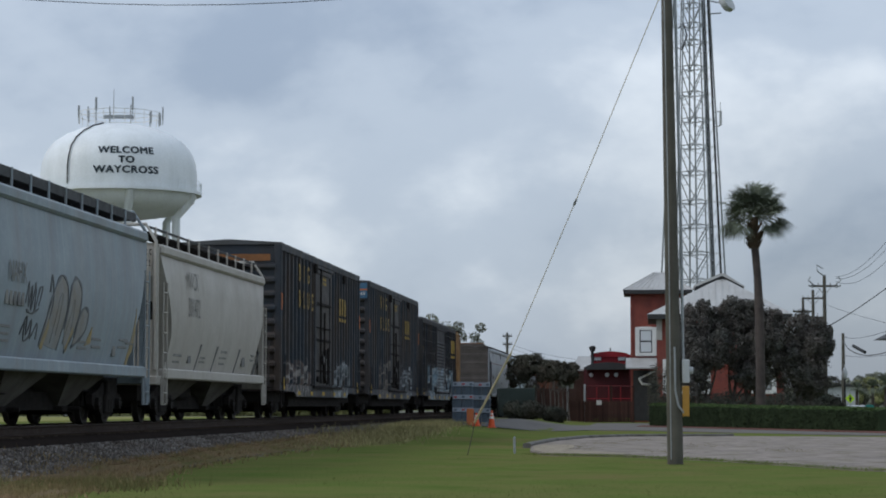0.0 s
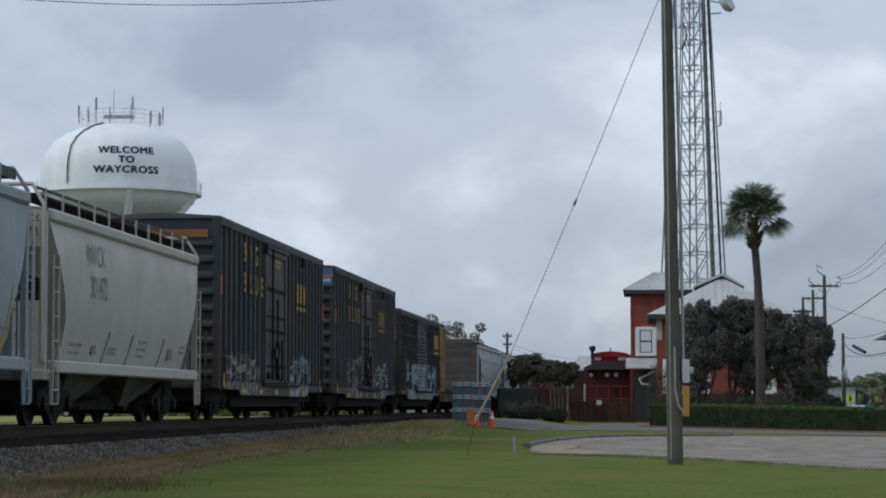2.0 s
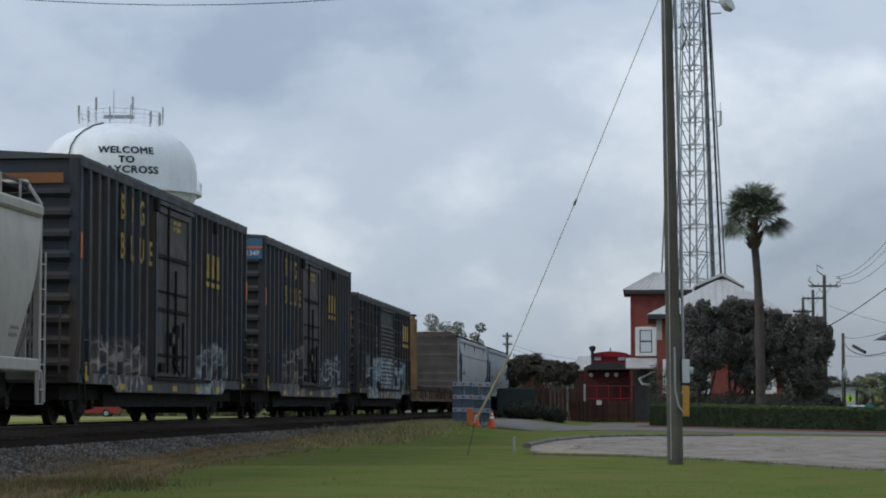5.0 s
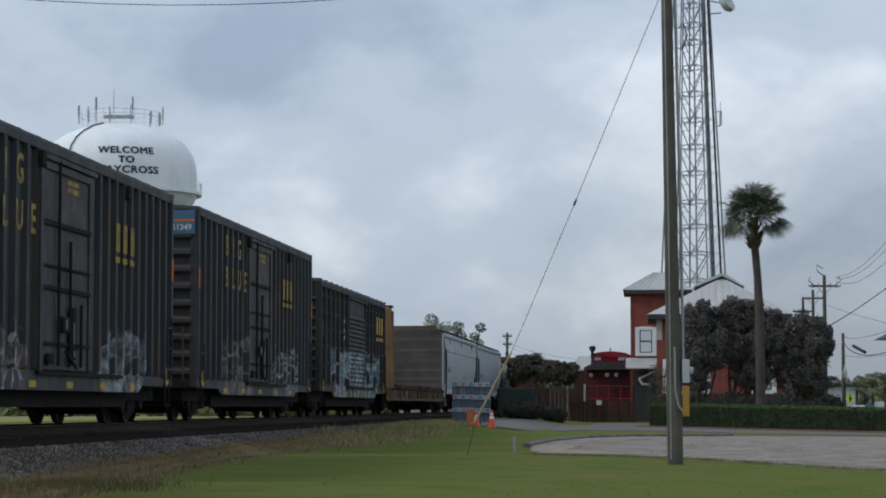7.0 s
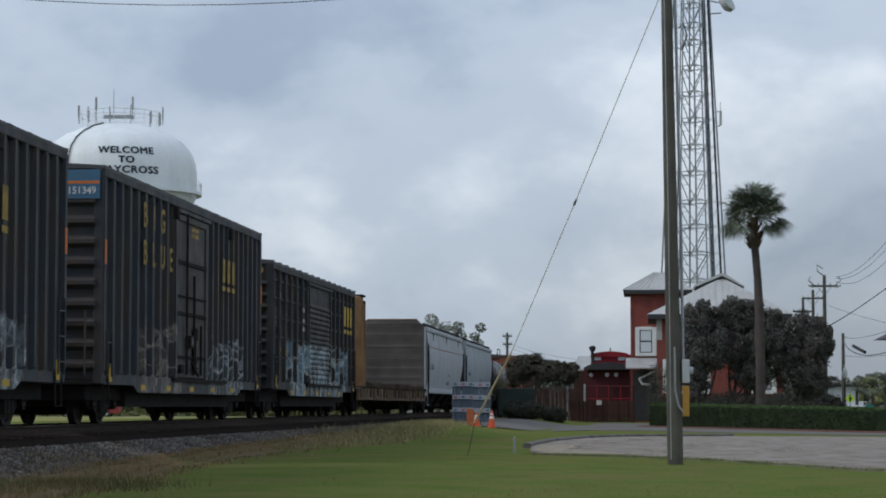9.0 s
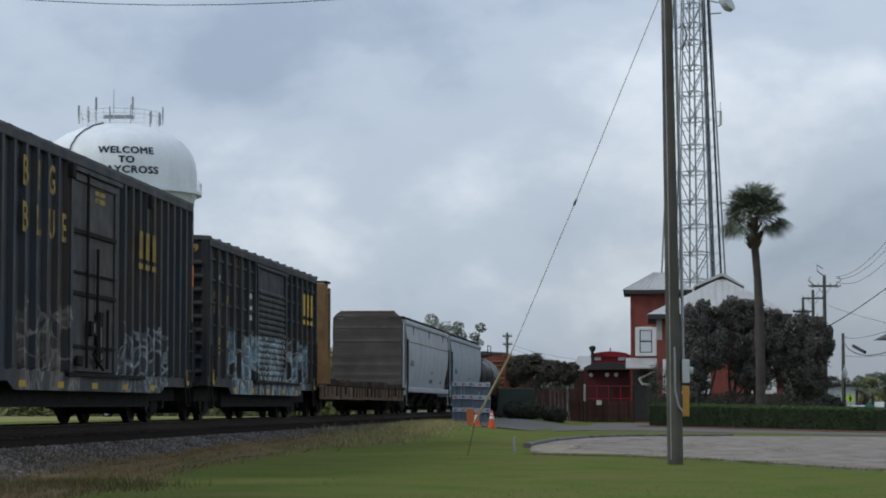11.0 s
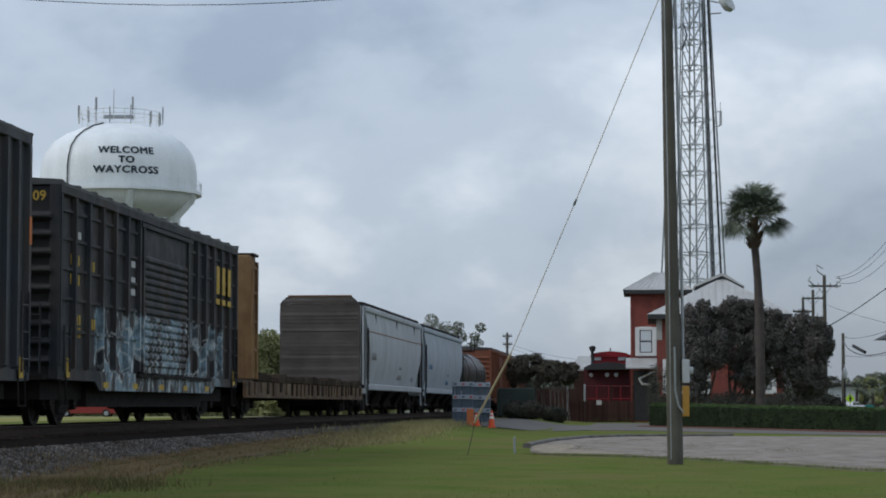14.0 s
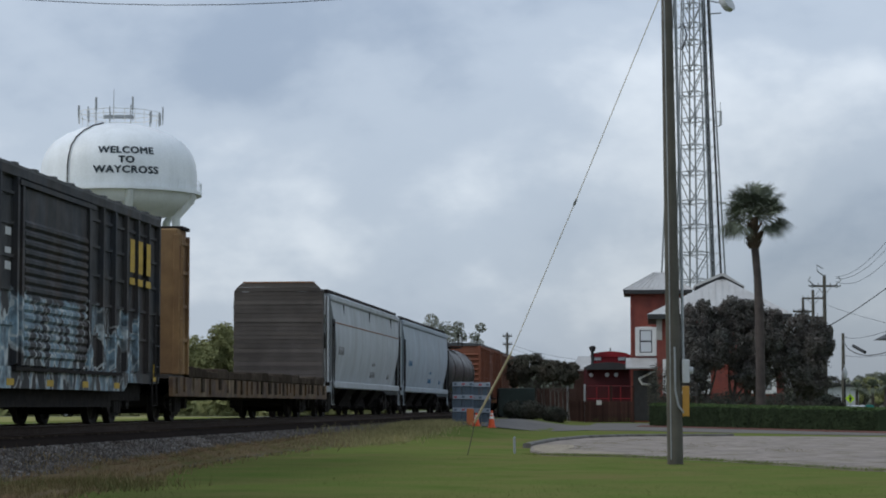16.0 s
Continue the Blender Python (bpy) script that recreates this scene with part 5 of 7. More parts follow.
    # lettering bent round the shell
    for txt, row, size in (("WELCOME", 268, 1.03), ("TO", 285.5, 1.0), ("WAYCROSS", 303.5, 1.05)):
        whole = Shape()
        for k, (dx, dz) in enumerate(((-0.05, 0), (-0.017, 0), (0.017, 0), (0.05, 0), (0, -0.035), (0, 0.035), (-0.04, 0.025), (0.04, -0.025))):
            me = letters(txt, size * 0.97, tank_text, "lettering", gap=1.10)
            moved = []
            for v in me.vertices:
                z = front(row) + v.co.z * 0.94 + dz
                r = R
                for (ra, za), (rb, zb) in zip(dome, dome[1:]):
                    if zb <= z <= za:
                        r = rb + (ra - rb) * (z - zb) / (za - zb)
                q = radians(-90) + 0.234 + (v.co.x + dx) * 1.10 / R
                moved.append(((r + 0.03 + 0.004 * k) * math.cos(q), (r + 0.03 + 0.004 * k) * math.sin(q), z))
            whole.add(moved, [tuple(p.vertices) for p in me.polygons])
        me = raw(whole, "lettering", tank_text)
        part("lettering", me, tank_text, t, "dark block capitals")


water_tower()


# utility pole with guy wire
def main_pole():
    t = thing("utility_pole", (0.40, 46.7, 0), "tall weathered wooden utility pole standing in the lawn", "utility pole", turn=GRID)
    part("pole", Shape().loft([[((0.165 - 0.058 * f) * math.cos(a) - 0.13 * f, (0.165 - 0.058 * f) * math.sin(a), 10.8 * f) for a in [i * math.pi / 10 for i in range(20)]] for f in (0, 0.15, 0.4, 0.7, 1.0)]), pole_wood, t, smooth=True)
    part("conduit", Shape().tube([(0.17, -0.02, 2.0), (0.15, -0.02, 4.5), (0.07, 0.0, 9.0), (0.04, 0, 10.4)], 0.032, 8), galv, t, "grey cable riser")
    part("ground_wire", Shape().tube([(-0.10, -0.135, 0.1), (-0.12, -0.12, 5), (-0.19, -0.09, 10.6)], 0.012, 5), galv, t)
    part("lower_conduit", Shape().tube([(-0.02, -0.17, 2.4), (-0.01, -0.17, 1.5), (0.05, -0.18, 1.2), (0.16, -0.17, 1.05)], 0.022, 6), galv, t)
    part("meter_box", Shape().box(0.14, 0.29, -0.16, 0.06, 1.66, 2.14, 0.015), box_grey, t, "pale grey meter box")
    part("meter", Shape().rod((0.29, -0.05, 1.92), (0.37, -0.05, 1.92), 0.08, 0.07, 14), box_grey, t)
    part("marker_board", Shape().box(0.14, 0.28, -0.14, -0.11, 0.98, 1.60, 0.006), box_yellow, t, "ochre marker board")
    part("bracket", Shape().tube([(0.12, 0, 9.0), (0.22, -0.05, 9.1), (0.30, -0.05, 8.85), (0.2, -0.02, 8.55), (0.1, 0, 8.6)], 0.016, 6), cable_mat, t)
    return t


main_pole()


def guy():
    t = thing("guy_wire", (-4.5, 54.7, 0), "slack steel guy wire with a faded yellow guard", "guy wire")
    a = Vector((-0.04, 0.1, 0))
    g0 = Vector((0.15, -0.11, 0.79))
    g1 = Vector((1.12, -1.44, 2.44))
    knot = Vector((2.74, -4.24, 5.74))
    top = Vector((4.76, -8.02, 9.95))
    part("anchor_rod", Shape().tube([a, (0.04, 0.0, 0.3), g0], 0.011, 6), pole_wood, t)
    part("guard", Shape().rod(g0, g1, 0.030, 0.024, 8), guard_mat, t, "faded yellow plastic guard")
    part("wire", Shape().tube([g0, g1, knot, top], 0.009, 5), guard_mat, t)
    part("insulator", Shape().rod(knot - Vector((0.03, -0.05, 0.06)), knot + Vector((0.03, -0.05, 0.06)), 0.028, 0.028, 8), galv, t)


guy()
s = Shape().box(-0.03, 0.03, -0.02, 0.02, -0.1, 0.42, 0.01)
single("survey_stake", s, galv, "thin pale marker stake in the lawn", "stake", (-3.52, 56.7, 0))


def cable(pts, r=0.02, name="overhead_cable", label="dark overhead utility cable"):
    """A sagging cable through three plan points (u, d, z)."""
    a, b, c = [Vector(spot(u, d, z)) for u, d, z in pts]
    line = [a * (1 - f) ** 2 + (b * 2 - (a + c) / 2) * 2 * f * (1 - f) + c * f * f for f in [i / 16 for i in range(17)]]
    s = Shape().tube([p - line[0] for p in line], r, 5)
    return single(name, s, cable_mat, label, "cable", tuple(line[0]), group="overhead cables")


def line_at(x, y, d):
    """A point of a cable by its bearing and rise at the distance d."""
    return ((x - 784) * d / 4000, d, 1.2 + (718 - y) * d / 4000)


cable([line_at(1180, -100, 46.48), line_at(290, 4, 50.0), line_at(-600, -100, 53.0)], 0.009)
cable([line_at(1464, 578, 120), line_at(1520, 545, 118), line_at(1640, 460, 110)], 0.026)
cable([line_at(1465, 541, 161), line_at(1530, 562, 150), line_at(1640, 590, 140)], 0.013)
for dy in (0, 6, 16):
    cable([line_at(1480, 490 + dy * 0.5, 161), line_at(1530, 468 + dy * 1.6, 150), line_at(1600, 392 + dy * 2.4, 140)], 0.014)
cable([line_at(1491, 592, 182), line_at(1525, 598, 170), line_at(1620, 570, 160)], 0.016)
cable([line_at(1491, 602, 182), line_at(1527, 629, 170), line_at(1600, 612, 160)], 0.035)
cable([line_at(1491, 628, 182), line_at(1530, 632, 170), line_at(1620, 622, 160)], 0.014)
cable([line_at(1418, 530, 205), line_at(1437, 528, 185), line_at(1456, 505, 162)], 0.014)
for y in (605, 612, 620):
    cable([line_at(896, y, 250), line_at(970, y + 24, 245), line_at(1100, y + 40, 240)], 0.014)
s = Shape()
p0, p1 = Vector(spot(*line_at(1510, 613, 174))), Vector(spot(*line_at(1530, 624, 171)))
s.rod(Vector((0, 0, 0)), p1 - p0, 0.13, None, 8)
single("splice_case", s, cable_mat, "black cable splice case on the line", "splice case", tuple(p0))


def street_pole(u, d, high, arms, label):
    t = thing("utility_pole", spot(u, d), label, "utility pole", "distant utility poles", turn=GRID)
    part("pole", Shape().rod((0, 0, 0), (0, 0, high), 0.19, 0.12, 10), pole_wood, t, smooth=True)
    for z, w in arms:
        part("crossarm", Shape().box(-w, w, -0.07, 0.07, z - 0.07, z + 0.07), pole_wood, t)
        for x in (-w * 0.92, -w * 0.45, w * 0.45, w * 0.92):
            part("insulator", Shape().turned([(0.04, z + 0.07), (0.06, z + 0.12), (0.03, z + 0.16), (0.05, z + 0.2), (0.02, z + 0.24)], (x, 0, 0), 8), galv, t)
        part("brace", Shape().rod((-w * 0.6, -0.05, z), (0, -0.05, z - 0.6), 0.03, None, 5).rod((w * 0.6, -0.05, z), (0, -0.05, z - 0.6), 0.03, None, 5), galv, t)
    return t


t = street_pole(27.2, 161, 10.5, ((9.7, 0.95),), "tall wooden utility pole with a crossarm and switches")
for sx in (-1, 1):
    part("switch", Shape().tube([(sx * 0.75, -0.1, 9.75), (sx * 1.15, -0.1, 10.1), (sx * 1.0, -0.1, 10.35)], 0.05, 6).tube([(sx * 0.8, -0.1, 9.6), (sx * 1.15, -0.1, 9.75)], 0.06, 6), galv, t)
part("switch", Shape().tube([(0, -0.1, 10.4), (-0.5, -0.1, 10.75), (-0.55, -0.1, 11.2), (-0.1, -0.1, 10.95)], 0.05, 6), galv, t)
t = street_pole(30.8, 188, 10.8, ((10.1, 0.9), (8.5, 0.8)), "wooden utility pole with two crossarms and a transformer")
part("transformer", Shape().turned([(0.3, 5.6), (0.36, 5.7), (0.36, 6.9), (0.25, 7.05), (0.08, 7.1)], (0.7, 0, 0), 14), galv, t, "grey pole transformer")
street_pole(32.2, 202, 10.8, ((9.6, 0.9), (7.5, 0.9)), "wooden utility pole with two crossarms")
street_pole(32.2, 182, 7.0, (), "plain wooden service pole")
street_pole(7.1, 250, 9.0, ((8.6, 0.5), (7.7, 0.5)), "distant wooden utility pole beyond the shrubs")


# lattice radio tower
def radio_tower():
    D = 200.0
    t = thing("radio_tower", spot(22.2, D), "tall grey steel lattice radio tower", "radio tower", turn=GRID)
    zc = lambda y: 1.2 + (718 - y) * D / 4000
    half = lambda z: (32.0 + (56 - 32) * (zc(0) - z) / (zc(0) - zc(480))) * D / 4000
    TOP = 44.0
    legs = ((1, 0), (0, 1), (-1, 0), (0, -1))
    for a, b in legs:
        part("leg", Shape().rod((a * half(0), b * half(0), 0), (a * half(TOP), b * half(TOP), TOP), 0.085 if b else 0.075, 0.07, 8), tower_steel, t)
    zs = [zc(y) for y in (718, 680, 630, 590, 545, 497, 449, 401, 357, 306, 259, 211, 164, 117, 71, 40, 5, -40, -80)]
    for i in range(4):
        (a, b), (c, d) = legs[i], legs[(i + 1) % 4]
        m = ((a + c) / 2, (b + d) / 2)
        P = lambda q, z: Vector((q[0] * half(z), q[1] * half(z), z))
        part("face_post", Shape().rod(P(m, zs[0]), P(m, zs[-1]), 0.06, None, 6), tower_steel, t)
        (a, b), (c, d) = ((a, b), (c, d)) if b else ((c, d), (a, b))     # the leg on the middle line first
        for z0, z1 in zip(zs, zs[1:]):
            part("horizontal", Shape().rod(P((a, b), z0), P(m, z0), 0.045, None, 5).rod(P(m, z0), P((c, d), z0), 0.025, None, 4), tower_steel, t)
            low, high = P((a, b), z0), P(m, z1)
            x = Shape().rod(low, high, 0.045, None, 5)
            x.rod(P((a, b), z0), P(m, z0 - (z1 - z0) * 0.25), 0.026, None, 4).rod(P((a, b), z0 + (z1 - z0) * 0.06), P((a, b), z0).lerp(P(m, z0), 0.7), 0.022, None, 4)
            x.rod(low.lerp(high, 0.55), P(m, z0 + (z1 - z0) * 0.5), 0.022, None, 4)
            part("diagonal", x, tower_steel, t)
            part("tie_rod", Shape().rod(P(m, z0), P((c, d), z1), 0.016, None, 4), tower_steel, t)
    for k in range(5):
        part("waveguide", Shape().rod((0.52 * half(0) + 0.07 * k, -0.48 * half(0), 0), (0.52 * half(TOP) + 0.07 * k, -0.48 * half(TOP), TOP), 0.035, None, 5), cable_mat if k % 2 else tower_steel, t)
    part("ladder", Shape().rod((1.9 * half(0) / 2.8 + 0.6, 0, 0), (1.9 * half(TOP) / 2.8 + 0.35, 0, TOP), 0.10, None, 5), cable_mat, t)
    z = zc(8)
    part("dish_antenna", Shape().turned([(0.05, 0), (0.65, 0.12), (0.85, 0.35), (0.85, 0.75), (0.1, 0.78)], n=24), box_grey, t, "pale microwave drum dish").matrix_basis = pose(2.7, -0.6, z, 0, 62, -35)
    part("dish_bracket", Shape().rod((1.5, 0, z - 0.6), (2.6, -0.5, z - 0.6), 0.06).rod((1.5, 0, z + 0.6), (2.6, -0.5, z + 0.3), 0.06), tower_steel, t)
    z = zc(205)
    part("panel_antenna", Shape().box(2.42, 2.62, -0.15, 0.1, z - 0.75, z + 0.55, 0.04).rod((2.52, 0, z + 0.5), (2.52, 0, z + 1.3), 0.03), box_grey, t)
    part("antenna_bracket", Shape().rod((1.9, 0, z + 0.4), (2.5, 0, z + 0.5), 0.04).rod((1.95, 0, z - 0.9), (2.5, 0, z - 0.8), 0.04), tower_steel, t)
    part("junction_box", Shape().box(-0.1, 0.1, -half(z) - 0.25, -half(z) - 0.1, z - 1.2, z + 0.3), tower_steel, t)


radio_tower()


# foliage
def leaves(blobs, count, size, seed, fill=0.55, knots=0):
    """Leaf quads gathered in uneven clumps over a set of ellipsoids (x, y, z, rx, ry, rz)."""
    rng = random.Random(seed)
    v, f = [], []
    if knots:                                        # smaller boughs standing out of each mass
        more = []
        for b in blobs:
            for _ in range(knots):
                d = Vector((rng.gauss(0, 1), rng.gauss(0, 1), rng.gauss(0.2, 1))).normalized()
                g = rng.uniform(0.22, 0.46)
                more.append((b[0] + d.x * b[3] * 0.86, b[1] + d.y * b[4] * 0.86, b[2] + d.z * b[5] * 0.86, b[3] * g, b[4] * g, b[5] * g))
        blobs = [(b[0], b[1], b[2], b[3] * 0.84, b[4] * 0.84, b[5] * 0.84) for b in blobs] + more
    weights = [b[3] * b[5] + b[4] * b[5] for b in blobs]
    for b in rng.choices(blobs, weights, k=count):
        for _ in range(12):
            d = Vector((rng.gauss(0, 1), rng.gauss(0, 1), rng.gauss(0, 1))).normalized()
            p = Vector((b[0] + d.x * b[3], b[1] + d.y * b[4], b[2] + d.z * b[5]))
            q = noise.noise(p * (1.1 / max(0.5, size * 3)) + Vector((seed, 0, 0)))
            if q > -0.4 + 0.3 * rng.random():
                break
        q2 = noise.noise(p * 0.9 + Vector((0, seed, 0)))
        r = (fill + (1 - fill) * rng.random() ** 0.5) * (1 + 0.13 * q + 0.18 * q2 + 0.30 * rng.random() ** 9)
        c = Vector((b[0] + d.x * b[3] * r, b[1] + d.y * b[4] * r, b[2] + d.z * b[5] * r))
        n = (d + Vector((rng.gauss(0, 0.7), rng.gauss(0, 0.7), rng.gauss(0, 0.7) + 0.4))).normalized()
        a = n.orthogonal().normalized()
        a = Matrix.Rotation(rng.random() * 6.28, 3, n) @ a
        e = n.cross(a)
        s = size * rng.uniform(0.6, 1.3)
        o = len(v)
        v += [c - a * s, c + e * s * 0.45 + n * s * 0.1, c + a * s, c - e * s * 0.45 + n * s * 0.1]
        f.append((o, o + 1, o + 2, o + 3))
    sh = Shape()
    sh.v, sh.f = [tuple(p) for p in v], f
    return sh


def limb(s, a, b, r0, r1, rng, bend=0.15, n=5):
    a, b = Vector(a), Vector(b)
    L = (b - a).length
    off = Vector((rng.uniform(-bend, bend), rng.uniform(-bend, bend), rng.uniform(-bend, bend))) * L
    pts = [a * (1 - f) + b * f + off * math.sin(math.pi * f) for f in [i / n for i in range(n + 1)]]
    for i in range(n):
        s.rod(pts[i], pts[i + 1], r0 + (r1 - r0) * i / n, r0 + (r1 - r0) * (i + 1) / n, 8)


def tree(u, d, label, blobs, leaf, count, size, trunks=((0, 0, 0.2),), fork=1.6, seed=1, group="", fill=0.5, bark=None, z=None, category="tree", knots=0):
    rng = random.Random(seed)
    t = thing("tree", spot(u, d, z), label, category, group, turn=GRID)
    s = Shape()
    for tx, ty, r in trunks:
        limb(s, (tx, ty, -0.1), (tx * 0.8, ty, fork), r, r * 0.75, rng, 0.04)
        for b in rng.sample(blobs, min(len(blobs), 5)):
            limb(s, (tx * 0.8, ty, fork - 0.1), (b[0], b[1], b[2]), r * 0.6, r * 0.15, rng)
    part("trunk", s, bark or bark_mat, t, smooth=True)
    part("crown", raw(leaves(blobs, count, size, seed, fill=fill, knots=knots), "crown", leaf), leaf, t)
    return t


k = 125 / 4000
def bl(x, y, rx, ry, cx, dd=0.0, depth=125):
    q = depth / 4000
    return ((x - cx) * q, dd, 1.2 + (718 - y) * q, rx * q, max(rx, ry) * q * 0.9, ry * q)


tree((1238 - 784) * k, 125, "dense dark broadleaf tree behind the clipped hedge", [bl(1238, 572, 30, 40, 1238), bl(1228, 640, 36, 55, 1238), bl(1258, 622, 30, 44, 1238), bl(1246, 548, 20, 16, 1238), bl(1215, 590, 18, 38, 1238), bl(1232, 676, 30, 26, 1238), bl(1255, 598, 24, 34, 1238)], leaf_dark, 42000, 0.072, ((-0.2, 0, 0.11), (0.5, 0.1, 0.1)), 1.5, 11, "dark trees behind the hedge", knots=9, fill=0.4)
tree((1318 - 784) * k, 126, "broad dark evergreen tree in front of the brick building", [bl(1318, 560, 44, 36, 1318), bl(1302, 612, 50, 52, 1318), bl(1350, 615, 50, 60, 1318), bl(1325, 540, 26, 16, 1318), bl(1285, 570, 24, 30, 1318), bl(1340, 668, 50, 28, 1318), bl(1368, 578, 26, 28, 1318)], leaf_dark, 66000, 0.072, ((-0.7, 0, 0.1), (0.2, 0, 0.12), (1.0, 0.2, 0.1)), 1.5, 12, "dark trees behind the hedge", knots=9, fill=0.4)
tree((1425 - 784) * k, 126, "dark evergreen tree at the end of the hedge", [bl(1410, 590, 36, 36, 1425), bl(1428, 640, 46, 56, 1425), bl(1398, 650, 36, 50, 1425), bl(1450, 615, 22, 30, 1425), bl(1425, 566, 16, 10, 1425), bl(1462, 620, 16, 24, 1425), bl(1440, 678, 40, 24, 1425), bl(1472, 608, 10, 26, 1425), bl(1454, 578, 20, 24, 1425)], leaf_dark, 56000, 0.072, ((-0.4, 0, 0.11), (0.5, 0, 0.1)), 1.5, 13, "dark trees behind the hedge", knots=9, fill=0.4)
q = 160 / 4000
tree((940 - 784) * q, 160, "dark multi-stemmed shrub beside the railway", [bl(918, 670, 26, 24, 940, 0, 160), bl(945, 656, 36, 18, 940, 0, 160), bl(930, 646, 18, 10, 940, 0, 160), bl(968, 664, 24, 20, 940, 0, 160)], leaf_bush, 18000, 0.075, ((-0.9, 0, 0.06), (-0.5, 0, 0.05), (-0.2, 0, 0.05), (0.1, 0.2, 0.06), (0.45, 0, 0.06), (0.8, 0, 0.05), (1.1, 0, 0.05)), 2.0, 21, "shrubs beside the railway", knots=6, fill=0.4, bark=pale_bark)
tree((985 - 784) * q, 158, "brownish multi-stemmed shrub beside the fence", [bl(978, 664, 32, 18, 985, 0, 158), bl(1002, 668, 22, 20, 985, 0, 158), bl(970, 652, 18, 8, 985, 0, 158)], leaf_bush, 15000, 0.075, ((-0.7, 0, 0.06), (-0.3, 0, 0.05), (0.0, 0, 0.05), (0.4, 0.2, 0.06), (0.8, 0, 0.05)), 2.0, 22, "shrubs beside the railway", knots=6, fill=0.4, bark=pale_bark)


def shrub(u, d, w, h, seed, leaf, label, size=0.06, count=8000):
    t = thing("shrub", spot(u, d), label, "shrub", turn=GRID)
    part("foliage", raw(leaves([(0, 0, h * 0.45, w / 2, w / 2, h * 0.55), (-w * 0.2, 0, h * 0.4, w * 0.3, w * 0.3, h * 0.45), (w * 0.2, 0, h * 0.4, w * 0.3, w * 0.3, h * 0.45)], count, size, seed, fill=0.7), "foliage", leaf), leaf, t)
    st = Shape()
    rng = random.Random(seed)
    for i in range(5):
        limb(st, (rng.uniform(-0.2, 0.2), rng.uniform(-0.2, 0.2), -0.05), (rng.uniform(-w / 3, w / 3), rng.uniform(-w / 3, w / 3), h * 0.7), 0.03, 0.012, rng)
    part("stems", st, bark_mat, t)


shrub((927 - 784) * 140 / 4000, 140, 2.6, 1.15, 31, leaf_low, "low rounded dark shrub beside the road")
shrub((980 - 784) * 142 / 4000, 142, 1.6, 0.95, 32, leaf_low, "low dark shrub beside the road")
shrub((1166 - 784) * 140 / 4000, 140, 1.5, 3.9, 33, leaf_bush, "upright dull shrub beside the brick building", count=4500)
shrub((1215 - 784) * 138 / 4000, 138, 3.5, 2.0, 34, leaf_low, "dark foundation shrub by the brick building", size=0.07, count=16000)
shrub((1300 - 784) * 138 / 4000, 138, 4.0, 2.0, 35, leaf_low, "dark foundation shrub by the brick building", size=0.07, count=16000)
shrub((1400 - 784) * 138 / 4000, 138, 4.5, 2.0, 36, leaf_low, "dark foundation shrub by the brick building", size=0.07, count=17000)
shrub((1460 - 784) * 138 / 4000, 138, 2.5, 2.0, 37, leaf_low, "dark foundation shrub by the brick building", size=0.07, count=12000)


